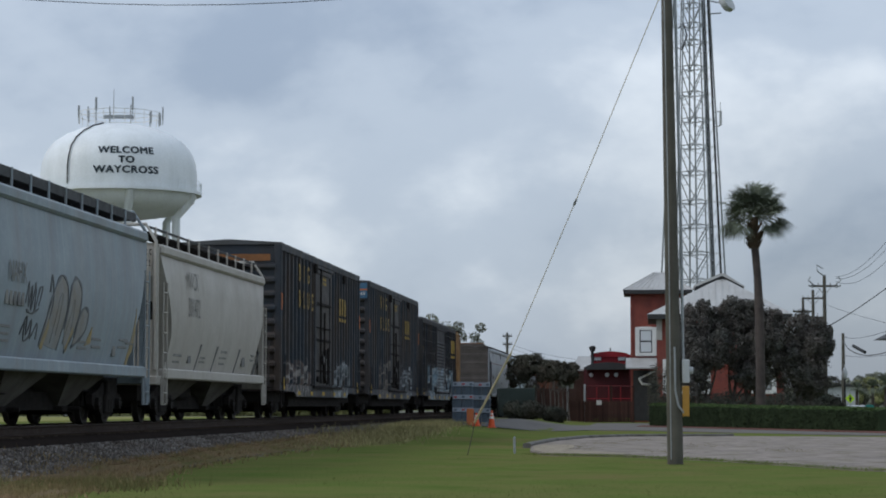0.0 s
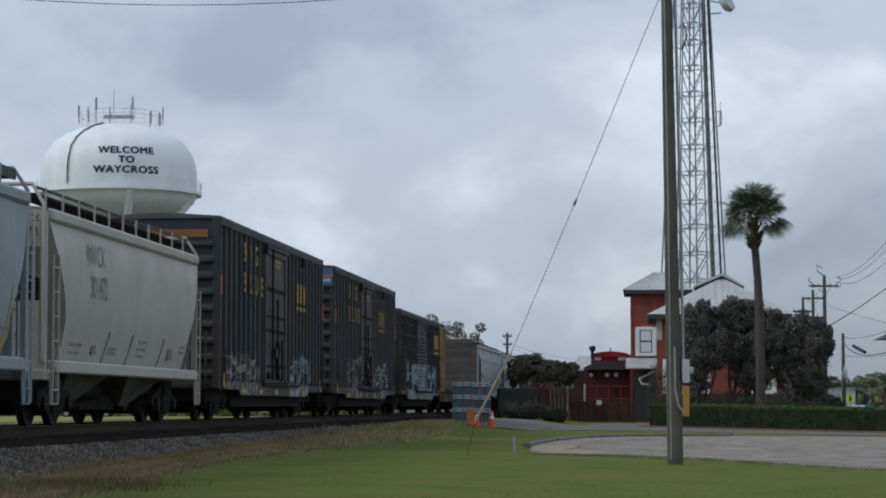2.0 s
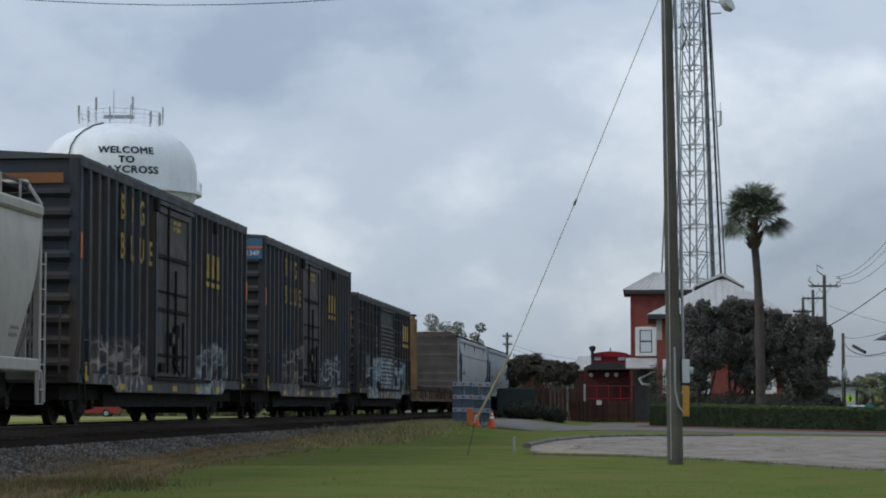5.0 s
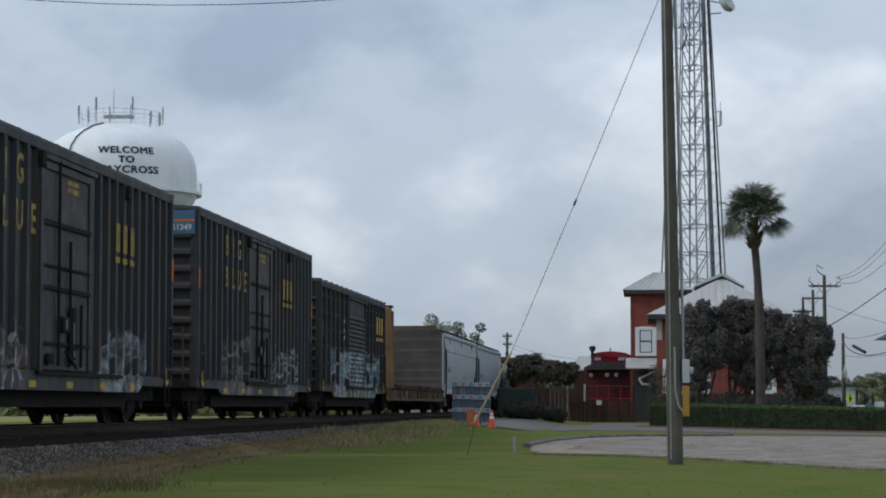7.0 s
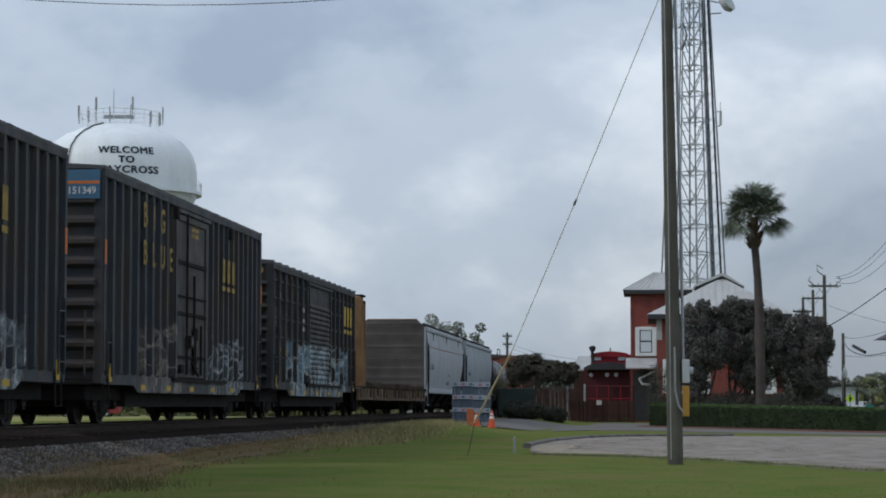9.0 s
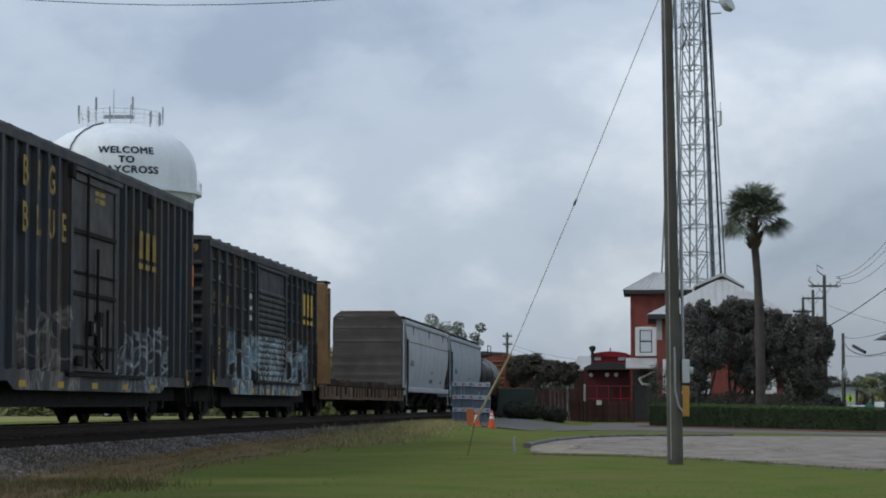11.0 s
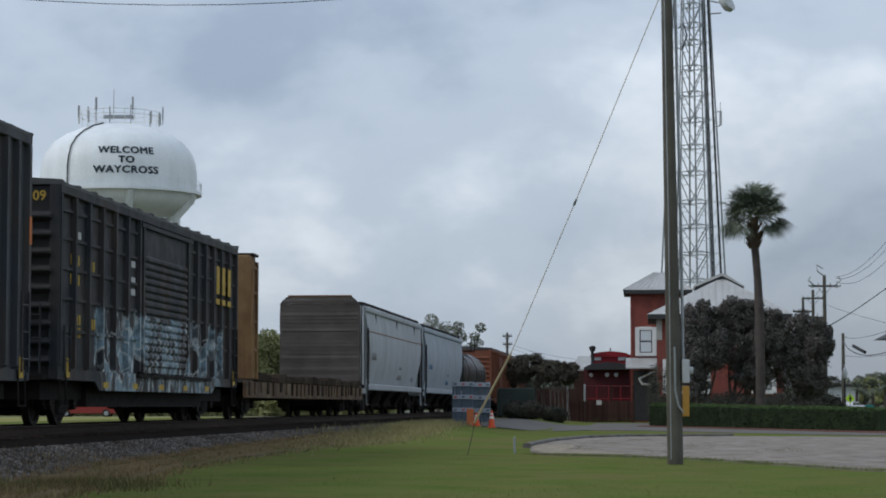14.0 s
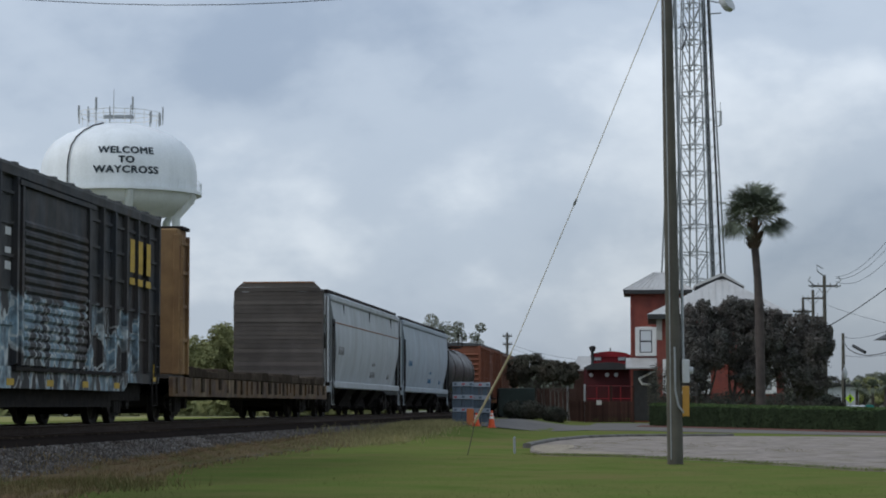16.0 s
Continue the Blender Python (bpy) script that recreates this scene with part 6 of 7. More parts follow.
def hedge():
    a, b = Vector(plan(11.95, 126)), Vector(plan(19.3, 98))
    d = b - a
    L = d.length
    n = d.normalized()
    rng = random.Random(5)
    v, f = [], []
    core = Shape()
    rings = []
    for i in range(31):
        p = a + d * (i / 30)
        o = n.orthogonal() * 0.48
        h = 1.28 - 0.22 * i / 30 + 0.03 * noise.noise((i * 0.9, 0, 0))
        rings.append([(p.x - o.x, p.y - o.y, 0.02), (p.x - o.x, p.y - o.y, h - 0.12), (p.x - o.x * 0.7, p.y - o.y * 0.7, h - 0.04), (p.x + o.x * 0.7, p.y + o.y * 0.7, h - 0.04), (p.x + o.x, p.y + o.y, h - 0.12), (p.x + o.x, p.y + o.y, 0.02)])
    core.loft(rings)
    t = thing("hedge", (0, 0, 0), "long clipped green hedge along the street", "hedge")
    part("branch_core", core, leaf_hedge, t)
    for i in range(42000):
        w = rng.random()
        s = rng.random() * L
        h = 1.28 - 0.22 * s / L + 0.05 * noise.noise((s * 0.5, 1, 0)) + 0.05 * noise.noise((s * 2.5, 1, 0))
        side = rng.choice((-1, -1, 1)) if rng.random() < 0.6 else None
        off = side * rng.uniform(0.44, 0.56) if side else rng.uniform(-0.5, 0.5)
        z = rng.uniform(0.08, h) if side else h + rng.uniform(-0.07, 0.04)
        p = a + n * s + n.orthogonal() * off
        c = Vector((p.x, p.y, z))
        q = Vector((rng.gauss(0, 1), rng.gauss(0, 1), rng.gauss(0.5, 1))).normalized()
        e = q.orthogonal().normalized()
        g = q.cross(e)
        r = rng.uniform(0.022, 0.05)
        o = len(v)
        v += [c - e * r, c + g * r * 0.6, c + e * r, c - g * r * 0.6]
        f.append((o, o + 1, o + 2, o + 3))
    # top leaves take the painted-light green, sides the darker one
    for name, mat, top in (("leaves", leaf_hedge, False), ("new_growth", leaf_lit, True)):
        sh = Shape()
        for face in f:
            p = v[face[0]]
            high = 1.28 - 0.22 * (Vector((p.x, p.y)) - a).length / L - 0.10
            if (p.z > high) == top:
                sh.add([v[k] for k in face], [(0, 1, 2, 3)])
        part(name, raw(sh, name, mat), mat, t, "lighter green top leaves with sky light painted in" if top else "")
    s = Shape()
    o = n.orthogonal()
    rr = []
    for i in range(21):
        p = a + d * (i / 20 * 1.3)
        lo = 1.3 + 0.15 * noise.noise((i, 0, 3))
        sg = -1 if o.x > 0 else 1
        rr.append([(p.x + o.x * lo * sg * k2, p.y + o.y * lo * sg * k2, z) for k2, z in ((-1.15, -0.05), (-1.1, 0.05), (-0.62, 0.09), (0.7, 0.10), (0.95, 0.06), (1.0, -0.05))])
    s.loft(rr)
    single("mulch_bed", s, mulch_mat, "strip of red-brown mulch under the hedge", "mulch", kind="structure")


hedge()


def palm():
    d = 115.0
    q = d / 4000
    t = thing("palm_tree", spot((1345 - 784) * q, d), "cabbage palm with a bushy crown and bare leaning trunk", "palm tree", turn=GRID)
    zc = lambda y: 1.2 + (718 - y) * q
    pts = [(0, 0), (0.0, zc(640)), (-0.02, zc(560)), (-0.10, zc(490)), (-0.24, zc(430))]
    rings = []
    for x, z in pts:
        r = 0.27 if z < 1 else 0.235 if z < 6 else 0.20
        rings.append([(x + r * math.cos(a), r * math.sin(a), z) for a in [i * math.pi / 8 for i in range(16)]])
    part("trunk", Shape().loft(rings), palm_bark, t, smooth=True)
    boots = Shape()
    rng = random.Random(3)
    for i in range(60):
        a, z = rng.random() * 6.28, zc(rng.uniform(402, 440))
        r = 0.25 if z > zc(430) else 0.21
        p = Vector((-0.24 + r * math.cos(a), r * math.sin(a), z))
        boots.rod(p, p + Vector((math.cos(a) * 0.22, math.sin(a) * 0.22, 0.3)), 0.06, 0.03, 5)
    boots.rod((-0.24, 0, zc(440)), (-0.24, 0, zc(385)), 0.24, 0.2, 10)
    part("boots", boots, palm_dead, t, "brown old leaf bases")
    head = Vector((-0.24, 0, zc(380)))
    for i in range(78):
        a = i * 2.4
        el = rng.uniform(-0.1, 1.5) if i > 26 else (rng.uniform(-0.75, -0.2) if abs(math.cos(a)) > 0.6 else rng.uniform(-0.1, 0.3))
        L = rng.uniform(0.75, 1.1) if i > 26 else rng.uniform(0.95, 1.25)
        dirn = Vector((math.cos(a) * math.cos(el), math.sin(a) * math.cos(el), math.sin(el)))
        hub = head + Vector((dirn.x * 1.18, dirn.y * 1.18, dirn.z * 1.08)) * L
        s = Shape()
        s.rod(head + dirn * 0.15, hub, 0.03, 0.02, 4)
        side = dirn.cross(Vector((0, 0, 1)))
        side = side.normalized() if side.length > 0.05 else Vector((1, 0, 0))
        side = (Matrix.Rotation(rng.uniform(-0.9, 0.9), 3, dirn) @ side)
        up = side.cross(dirn)
        for j in range(27):
            th = radians(-120 + 240 * j / 26) + rng.uniform(-0.05, 0.05)
            ray_ = (dirn * math.cos(th) + side * math.sin(th)).normalized()
            ln = rng.uniform(0.75, 1.05) * (0.75 + 0.25 * math.cos(th))
            mid = hub + ray_ * ln * 0.5 + up * 0.04
            tip = hub + ray_ * ln + Vector((0, 0, -0.22 * ln))
            w = ray_.cross(up).normalized() * 0.028
            s.add([hub, mid - w, tip, mid + w], [(0, 1, 2, 3)])
        part("frond", raw(s, "frond", palm_leaf), palm_leaf, t)


palm()


# brick depot building
def seams(parent, corners, n, mat):
    """Standing seams on a roof plane given by eave a-b and ridge c-d."""
    a, b, c, d = [Vector(p) for p in corners]
    nrm = (b - a).cross(d - a).normalized()
    if nrm.z < 0:
        nrm = -nrm
    for i in range(n + 1):
        f = i / n
        p, q_ = a.lerp(b, f), d.lerp(c, f)
        part("roof_seam", Shape().rod(p + nrm * 0.02, q_ + nrm * 0.02, 0.025, None, 4), mat, parent)


def window(parent, x, y, z, w, h):
    tr = part("window", Shape().box(x - w / 2, x + w / 2, y - 0.05, y, z, z + h), frame_dark, parent, "white-trimmed sash window")
    part("trim", Shape().box(x - w / 2 - 0.32, x - w / 2, y - 0.10, y + 0.02, z - 0.22, z + h + 0.22, 0.02), trim_white, tr)
    part("trim", Shape().box(x + w / 2, x + w / 2 + 0.32, y - 0.10, y + 0.02, z - 0.22, z + h + 0.22, 0.02), trim_white, tr)
    part("trim", Shape().box(x - w / 2, x + w / 2, y - 0.10, y + 0.02, z + h, z + h + 0.26, 0.02), trim_white, tr)
    part("sill", Shape().box(x - w / 2 - 0.25, x + w / 2 + 0.25, y - 0.16, y + 0.02, z - 0.24, z, 0.02), trim_white, tr)
    for i in range(2):
        part("pane", Shape().box(x - w / 2 + 0.07, x + w / 2 - 0.07, y - 0.062, y - 0.052, z + 0.07 + i * h / 2, z + h / 2 - 0.05 + i * h / 2), pane_mat, tr)


def depot():
    D = 165.0
    q = D / 4000
    zc = lambda y: 1.2 + (718 - y) * q
    X = lambda x: (x - 1164) * q
    t = thing("brick_tower_building", spot((1164 - 784) * q, D), "two-storey red brick building with a pale hipped metal roof", "building", turn=0)
    part("wall", Shape().box(X(1117), X(1212), 0, 4.2, 0, zc(515)), brick_mat, t)
    e = zc(514)
    ap0, ap1 = (X(1158), 2.0, zc(480)), (X(1180), 2.0, zc(480))
    c = [(X(1103), -0.6, e), (X(1226), -0.6, e), (X(1226), 4.8, e), (X(1103), 4.8, e)]
    r = Shape().add(c + [ap0, ap1], [(0, 1, 5, 4), (1, 2, 5), (2, 3, 4, 5), (3, 0, 4), (3, 2, 1, 0)])
    rf = part("roof", r, metal_roof, t, "standing-seam metal roof")
    seams(rf, (c[0], c[1], ap1, ap0), 12, metal_roof)
    part("fascia", Shape().box(X(1104), X(1225), -0.58, 4.78, e - 0.28, e - 0.01), fascia_mat, t)
    window(t, X(1143), -0.002, zc(625), 22 * q, 40 * q)
    part("quoin", Shape().box(X(1116), X(1120), -0.05, 0.3, 0, zc(520)), brick_mat, t)
    # porch roof with brackets
    pr = part("porch_roof", Shape().add([(X(1108), -2.4, zc(652)), (X(1166), -2.4, zc(652)), (X(1166), 0, zc(634)), (X(1108), 0, zc(634)), (X(1108), -2.4, zc(654)), (X(1166), -2.4, zc(654)), (X(1166), 0, zc(636)), (X(1108), 0, zc(636))],
                                        [(0, 1, 2, 3), (4, 7, 6, 5), (0, 4, 5, 1), (1, 5, 6, 2), (2, 6, 7, 3), (3, 7, 4, 0)]), metal_roof, t)
    seams(pr, ((X(1108), -2.4, zc(652)), (X(1166), -2.4, zc(652)), (X(1166), 0, zc(634)), (X(1108), 0, zc(634))), 9, metal_roof)
    part("bracket", Shape().tube([(X(1131), -1.4, zc(671)), (X(1136), -1.4, zc(680)), (X(1150), -0.5, zc(682))], 0.09, 6).tube([(X(1131), -1.4, zc(671)), (X(1163), -0.2, zc(655))], 0.07, 6), trim_white, t, "white curved bracket")
    # thin dark panel painting the shade beneath the porch roof
    part("recess", Shape().box(X(1120), X(1165), -0.03, 0.0, 0.1, zc(656)), fascia_mat, t, "dark panel standing for the shade under the porch")

    D2 = 148.0
    p = D2 / 4000
    zc = lambda y: 1.2 + (718 - y) * p
    X = lambda x: (x - 1275) * p
    t = thing("brick_hall", spot((1275 - 784) * p, D2), "red brick hall with a pale metal hipped roof and ridge vent", "building", turn=0)
    part("wall", Shape().box(X(1163), X(1386), 0, 9.0, 0, zc(560)), brick_mat, t)
    e = zc(557)
    apf, apb = (X(1281), 3.2, zc(487)), (X(1281), 6.5, zc(487))
    c = [(X(1146), -0.8, e), (X(1401), -0.8, e), (X(1401), 9.8, e), (X(1146), 9.8, e)]
    r = Shape().add(c + [apf, apb], [(0, 1, 4), (1, 2, 5, 4), (2, 3, 5), (3, 0, 4, 5), (3, 2, 1, 0)])
    rf = part("roof", r, metal_roof, t, "standing-seam metal roof")
    a, b, apx = Vector(c[0]), Vector(c[1]), Vector(apf)
    for i in range(1, 21):
        f = i / 21
        base = a.lerp(b, f)
        m = apx.x
        g = (base.x - a.x) / (m - a.x) if base.x < m else (b.x - base.x) / (b.x - m)
        top = base.lerp(Vector((base.x, apx.y, apx.z)), min(1, g) * 0.98)
        part("roof_seam", Shape().rod(base + Vector((0, -0.01, 0.03)), top + Vector((0, -0.01, 0.03)), 0.028, None, 4), metal_roof, rf)
    # fascia band with the eave's shadow put into its dark colour
    part("fascia", Shape().box(X(1147), X(1400), -0.78, 9.78, e - 0.30, e - 0.01), fascia_mat, t)
    part("quoin", Shape().box(X(1162), X(1172), -0.06, 0.1, zc(602), zc(563)), quoin_mat, t, "pale stone corner block")
    # raised ridge vent
    vent = part("ridge_vent", Shape().extrude_y([(X(1232), zc(503)), (X(1281), zc(482)), (X(1319), zc(503)), (X(1319), zc(509)), (X(1281), zc(489)), (X(1232), zc(509))], 2.95, 6.8), fascia_mat, t, "raised ridge vent with a pale cap")
    part("vent_cap", Shape().extrude_y([(X(1230), zc(501)), (X(1273), zc(482)), (X(1281), zc(479)), (X(1289), zc(482)), (X(1321), zc(503)), (X(1321), zc(505)), (X(1281), zc(484)), (X(1230), zc(505))], 2.85, 6.9), metal_roof, vent)
    window(t, X(1195), -0.002, 2.2, 1.0, 1.8)
    window(t, X(1235), -0.002, 2.2, 1.0, 1.8)
    window(t, X(1350), -0.002, 2.2, 1.0, 1.8)


depot()


def caboose():
    D = 168.0
    q = D / 4000
    zc = lambda y: 1.2 + (718 - y) * q
    X = lambda x: (x - 1077) * q
    t = thing("caboose", spot((1077 - 784) * q, D), "old red railway caboose parked behind a dark fence", "caboose", turn=0)
    # roof overhang's shade is put into the body's darker maroon
    part("body", Shape().box(X(1039), X(1115), 0, 9.0, zc(735), zc(654)), caboose_dark, t)
    part("cupola", Shape().loft([[(X(1045), 2.5, zc(654)), (X(1113), 2.5, zc(654)), (X(1113), 5.5, zc(654)), (X(1045), 5.5, zc(654))], [(X(1045), 2.5, zc(628)), (X(1113), 2.5, zc(628)), (X(1113), 5.5, zc(628)), (X(1045), 5.5, zc(628))]]), caboose_red, t)
    arch = [(X(1043 + 72 * f), zc(628 - 7 * math.sin(math.pi * f) ** 0.6)) for f in [i / 10 for i in range(11)]]
    part("cupola_roof", Shape().extrude_y(arch + [(X(1115), zc(631)), (X(1043), zc(631))], 2.3, 5.7), caboose_red, t)
    arch = [(X(1034 + 86 * f), zc(651 - 9 * math.sin(math.pi * f) ** 0.6)) for f in [i / 10 for i in range(11)]]
    part("roof", Shape().extrude_y(arch + [(X(1120), zc(655)), (X(1034), zc(655))], -1.0, 9.6), fascia_mat, t, "dark arched roof")
    for x in (1056, 1099):
        w = part("cupola_window", Shape().box(X(x - 7), X(x + 7), 2.44, 2.5, zc(638), zc(629)), fascia_mat, t)
        part("pane", Shape().box(X(x - 6), X(x + 6), 2.42, 2.435, zc(637), zc(630)), pane_mat, w)
    for x in (1046, 1074, 1090):
        part("end_lamp", Shape().turned([(0.05, 0), (0.16, 0.02), (0.16, 0.06), (0.05, 0.07)], n=14), pane_mat, t).matrix_basis = pose(X(x), -0.02, zc(664), 90, 0, 0)
    part("chimney", Shape().turned([(0.11, zc(650)), (0.11, zc(622)), (0.2, zc(620)), (0.26, zc(614)), (0.2, zc(612)), (0.05, zc(611))], (X(1047), 2.0, 0), 12), fascia_mat, t, "black smoke jack")
    part("vent_pipe", Shape().rod((X(1078), 3.5, zc(622)), (X(1078), 3.5, zc(614)), 0.04, None, 6), fascia_mat, t)
    part("platform", Shape().box(X(1036), X(1118), -1.0, 0, zc(740), zc(733)), fascia_mat, t)
    rl = Shape()
    for x in (1036, 1056, 1077, 1098, 1118):
        rl.rod((X(x), -0.95, zc(735)), (X(x), -0.95, zc(684)), 0.035, None, 6)
    for y in (684, 706):
        rl.rod((X(1036), -0.95, zc(y)), (X(1118), -0.95, zc(y)), 0.035, None, 6)
    part("end_railing", rl, caboose_red, t)
    part("door", Shape().box(X(1067), X(1087), -0.04, 0.0, zc(733), zc(676)), caboose_dark, t)
    for x in (1036, 1116):
        part("side_post", Shape().box(X(x) - 0.1, X(x) + 0.1, -1.0, -0.9, zc(735), zc(655)), caboose_dark, t)
    part("underframe", Shape().box(X(1045), X(1110), 0.2, 8.8, 0.3, zc(734)), iron_mat, t)
    for y in (1.2, 2.9, 6.2, 7.9):
        part("wheelset", Shape().rod((-0.8, y, 0.42), (-0.68, y, 0.42), 0.42, None, 18).rod((0.68, y, 0.42), (0.8, y, 0.42), 0.42, None, 18).rod((-0.8, y, 0.42), (0.8, y, 0.42), 0.08), iron_mat, t)

    # low platform shelter behind
    sh = thing("platform_shelter", spot((1030 - 784) * 178 / 4000, 178), "small shelter with a pale ribbed metal roof", "shelter", turn=0)
    q = 178 / 4000
    zs = lambda y: 1.2 + (718 - y) * q
    r_ = part("roof", Shape().add([(-0.75, 0, zs(654)), (0.8, 0, zs(654)), (0.8, 1.6, zs(631)), (-0.35, 1.6, zs(631)), (-0.75, 0, zs(657)), (0.8, 0, zs(657)), (0.8, 1.6, zs(634)), (-0.35, 1.6, zs(634))], [(0, 1, 2, 3), (4, 7, 6, 5), (0, 4, 5, 1), (1, 5, 6, 2), (2, 6, 7, 3), (3, 7, 4, 0)]), metal_roof, sh)
    seams(r_, ((-0.75, 0, zs(654)), (0.8, 0, zs(654)), (0.8, 1.6, zs(631)), (-0.35, 1.6, zs(631))), 6, metal_roof)
    for x in (-0.6, 0.7):
        part("post", Shape().box(x - 0.07, x + 0.07, 0.2, 0.34, 0, zs(656)), fence_mat, sh)
    part("wall", Shape().box(-0.6, 0.8, 1.4, 1.5, 0, zs(640)), fence_mat, sh)


caboose()


def fence():
    D = 160.0
    q = D / 4000
    X = lambda x: (x - 1060) * q
    t = thing("fence", spot((1060 - 784) * q, D), "dark board fence with gate in front of the caboose", "fence", turn=0)
    board = Shape().box(-0.07, 0.07, 0, 0.025, 0.03, 1.5, 0.004).mesh("board", fence_mat)
    x = X(1006)
    i = 0
    while x < X(1120):
        b = part("board", board, fence_mat, t, at=(x, 0.004 * (i % 2), 0))
        x += 0.15
        i += 1
    for z in (0.35, 1.3):
        part("rail", Shape().box(X(1005), X(1121), 0.03, 0.08, z, z + 0.09), fence_mat, t)
    for x, h, m in ((1004, 2.55, trim_white), (1034, 2.7, trim_white), (1081, 2.6, fence_mat), (1120, 2.6, fence_mat)):
        part("post", Shape().box(X(x) - 0.07, X(x) + 0.07, 0.02, 0.16, 0, h, 0.01), box_grey if m is trim_white else m, t)
    part("gate_frame", Shape().tube([(X(1036), 0.1, 1.55), (X(1036), 0.1, 2.55), (X(1120), 0.1, 2.55), (X(1120), 0.1, 1.55)], 0.04, 6), caboose_dark, t)
    part("notice", Shape().box(X(1055), X(1064), -0.012, -0.004, 1.2 + 1 * q, 1.2 + 9 * q), trim_white, t, "small white notice")


fence()


def back_fence():
    D = 166.0
    q = D / 4000
    t = thing("board_fence", spot((965 - 784) * q, D), "dark brown board fence behind the shrubs", "fence", turn=GRID)
    board = Shape().box(-0.09, 0.09, 0, 0.025, 0.02, 2.2, 0.004).mesh("board", fence_mat)
    for i in range(24):
        part("board", board, fence_mat, t, at=(-2.2 + i * 0.185, 0.004 * (i % 2), 0))
    for z in (0.4, 1.8):
        part("rail", Shape().box(-2.3, 2.2, 0.03, 0.08, z, z + 0.09), fence_mat, t)


back_fence()
# ------------------------------------------------------------ roadside things
barricade_blue = surface("blue_grey_barricade_frame", (0.085, 0.11, 0.14), 0.7, second=(0.065, 0.085, 0.11), scale=3)
board_white = surface("white_barricade_board", (0.29, 0.325, 0.375), 0.6, second=(0.20, 0.235, 0.28), scale=4)
red_mark = surface("red_reflector", (0.40, 0.06, 0.06), 0.5)
cone_orange = surface("orange_cone_plastic", (0.65, 0.10, 0.035), 0.55, second=(0.52, 0.09, 0.04), scale=5)
cone_white = surface("white_reflective_collar", (0.65, 0.64, 0.62), 0.5)
board_orange = surface("orange_plywood", (0.50, 0.15, 0.055), 0.75, second=(0.36, 0.13, 0.06), scale=3)
green_box = surface("dark_green_steel", (0.030, 0.042, 0.038), 0.6, second=(0.022, 0.03, 0.028), scale=1)
sign_lime = surface("fluorescent_lime_sheeting", (0.52, 0.80, 0.03), 0.5, second=(0.46, 0.74, 0.03), scale=3)
teal_mat = surface("teal_plastic", (0.03, 0.22, 0.19), 0.5)
field_mat = surface("dry_field_grass", (0.26, 0.245, 0.105), 0.95, second=(0.18, 0.19, 0.075), amount=0.9, scale=0.15, fine=10, bump=0.5, spec=0.0)
car_white = surface("white_car_paint", (0.62, 0.63, 0.64), 0.25, second=(0.58, 0.59, 0.6), scale=1, bump=0)
car_grey = surface("silver_car_paint", (0.36, 0.38, 0.40), 0.25, second=(0.33, 0.35, 0.37), scale=1, bump=0)
car_dark = glass("car_glass", (0.03, 0.035, 0.04))
tyre_mat = surface("tyre_rubber", (0.02, 0.02, 0.02), 0.9)


def barricade(d, x0, x1, y0, y1, skew):
    q = d / 4000
    w = (x1 - x0) * q
    bx, by = plan(((x0 + x1) / 2 - 784) * q, d)
    g = land(bx, by)
    zt = 1.2 + (718 - y0) * q - g
    t = thing("road_barricade", (bx, by, g), "blue-grey steel road barricade with three white boards", "barricade", "barricades by the crossing", turn=GRID + skew)
    n = 3
    for i in range(n):
        x = -w / 2 + 0.05 + i * (w - 0.1) / (n - 1)
        part("upright", Shape().box(x - 0.05, x + 0.05, -0.03, 0.03, 0.05, zt, 0.008), barricade_blue, t)
        part("foot", Shape().box(x - 0.05, x + 0.05, -0.5, 0.5, 0, 0.07, 0.01), barricade_blue, t)
        part("panel", Shape().box(x + 0.07, x + (w - 0.1) / (n - 1) - 0.07, -0.01, 0.012, 0.12, zt - 0.05), barricade_blue, t) if i < n - 1 else None
    for j in range(3):
        z = zt * (0.34 + 0.30 * j)
        bd = part("board", Shape().box(-w / 2, w / 2, -0.07, -0.035, z - 0.09, z + 0.10, 0.006), board_white, t)
        for i in range(3):
            x = -w / 2 + 0.12 + i * (w - 0.24) / 2
            part("reflector", Shape().box(x - 0.06, x + 0.06, -0.078, -0.072, z - 0.035, z + 0.045), red_mark if (i + j) % 2 else barricade_blue, bd)


barricade(97.0, 800, 838, 676, 753, 12)
barricade(98.5, 832, 868, 677, 752, -8)


def cone(u, d, h):
    t = thing("traffic_cone", spot(u, d), "orange traffic cone with white collars", "traffic cone")
    part("base", Shape().box(-0.19, 0.19, -0.19, 0.19, 0, 0.04, 0.01), cone_orange, t)
    part("body", Shape().turned([(0.15, 0.04), (0.045, h), (0.03, h + 0.01)], n=18), cone_orange, t, smooth=True)
    for a, b in ((0.5, 0.66), (0.74, 0.84)):
        f = lambda k2: 0.15 - 0.105 * k2
        part("collar", Shape().turned([(f(a) + 0.004, 0.04 + a * (h - 0.04)), (f(b) + 0.004, 0.04 + b * (h - 0.04))], n=18), cone_white, t)


cone((870 - 784) * 96 / 4000, 96, 0.72)
cone((843 - 784) * 95 / 4000, 95, 0.55)
t = thing("warning_board", spot((832 - 784) * 95.5 / 4000, 95.5), "weathered orange plywood warning board", "sign board", turn=GRID + 20)
part("panel", Shape().box(-0.16, 0.16, -0.01, 0.012, 0.02, 0.70, 0.004), board_orange, t)
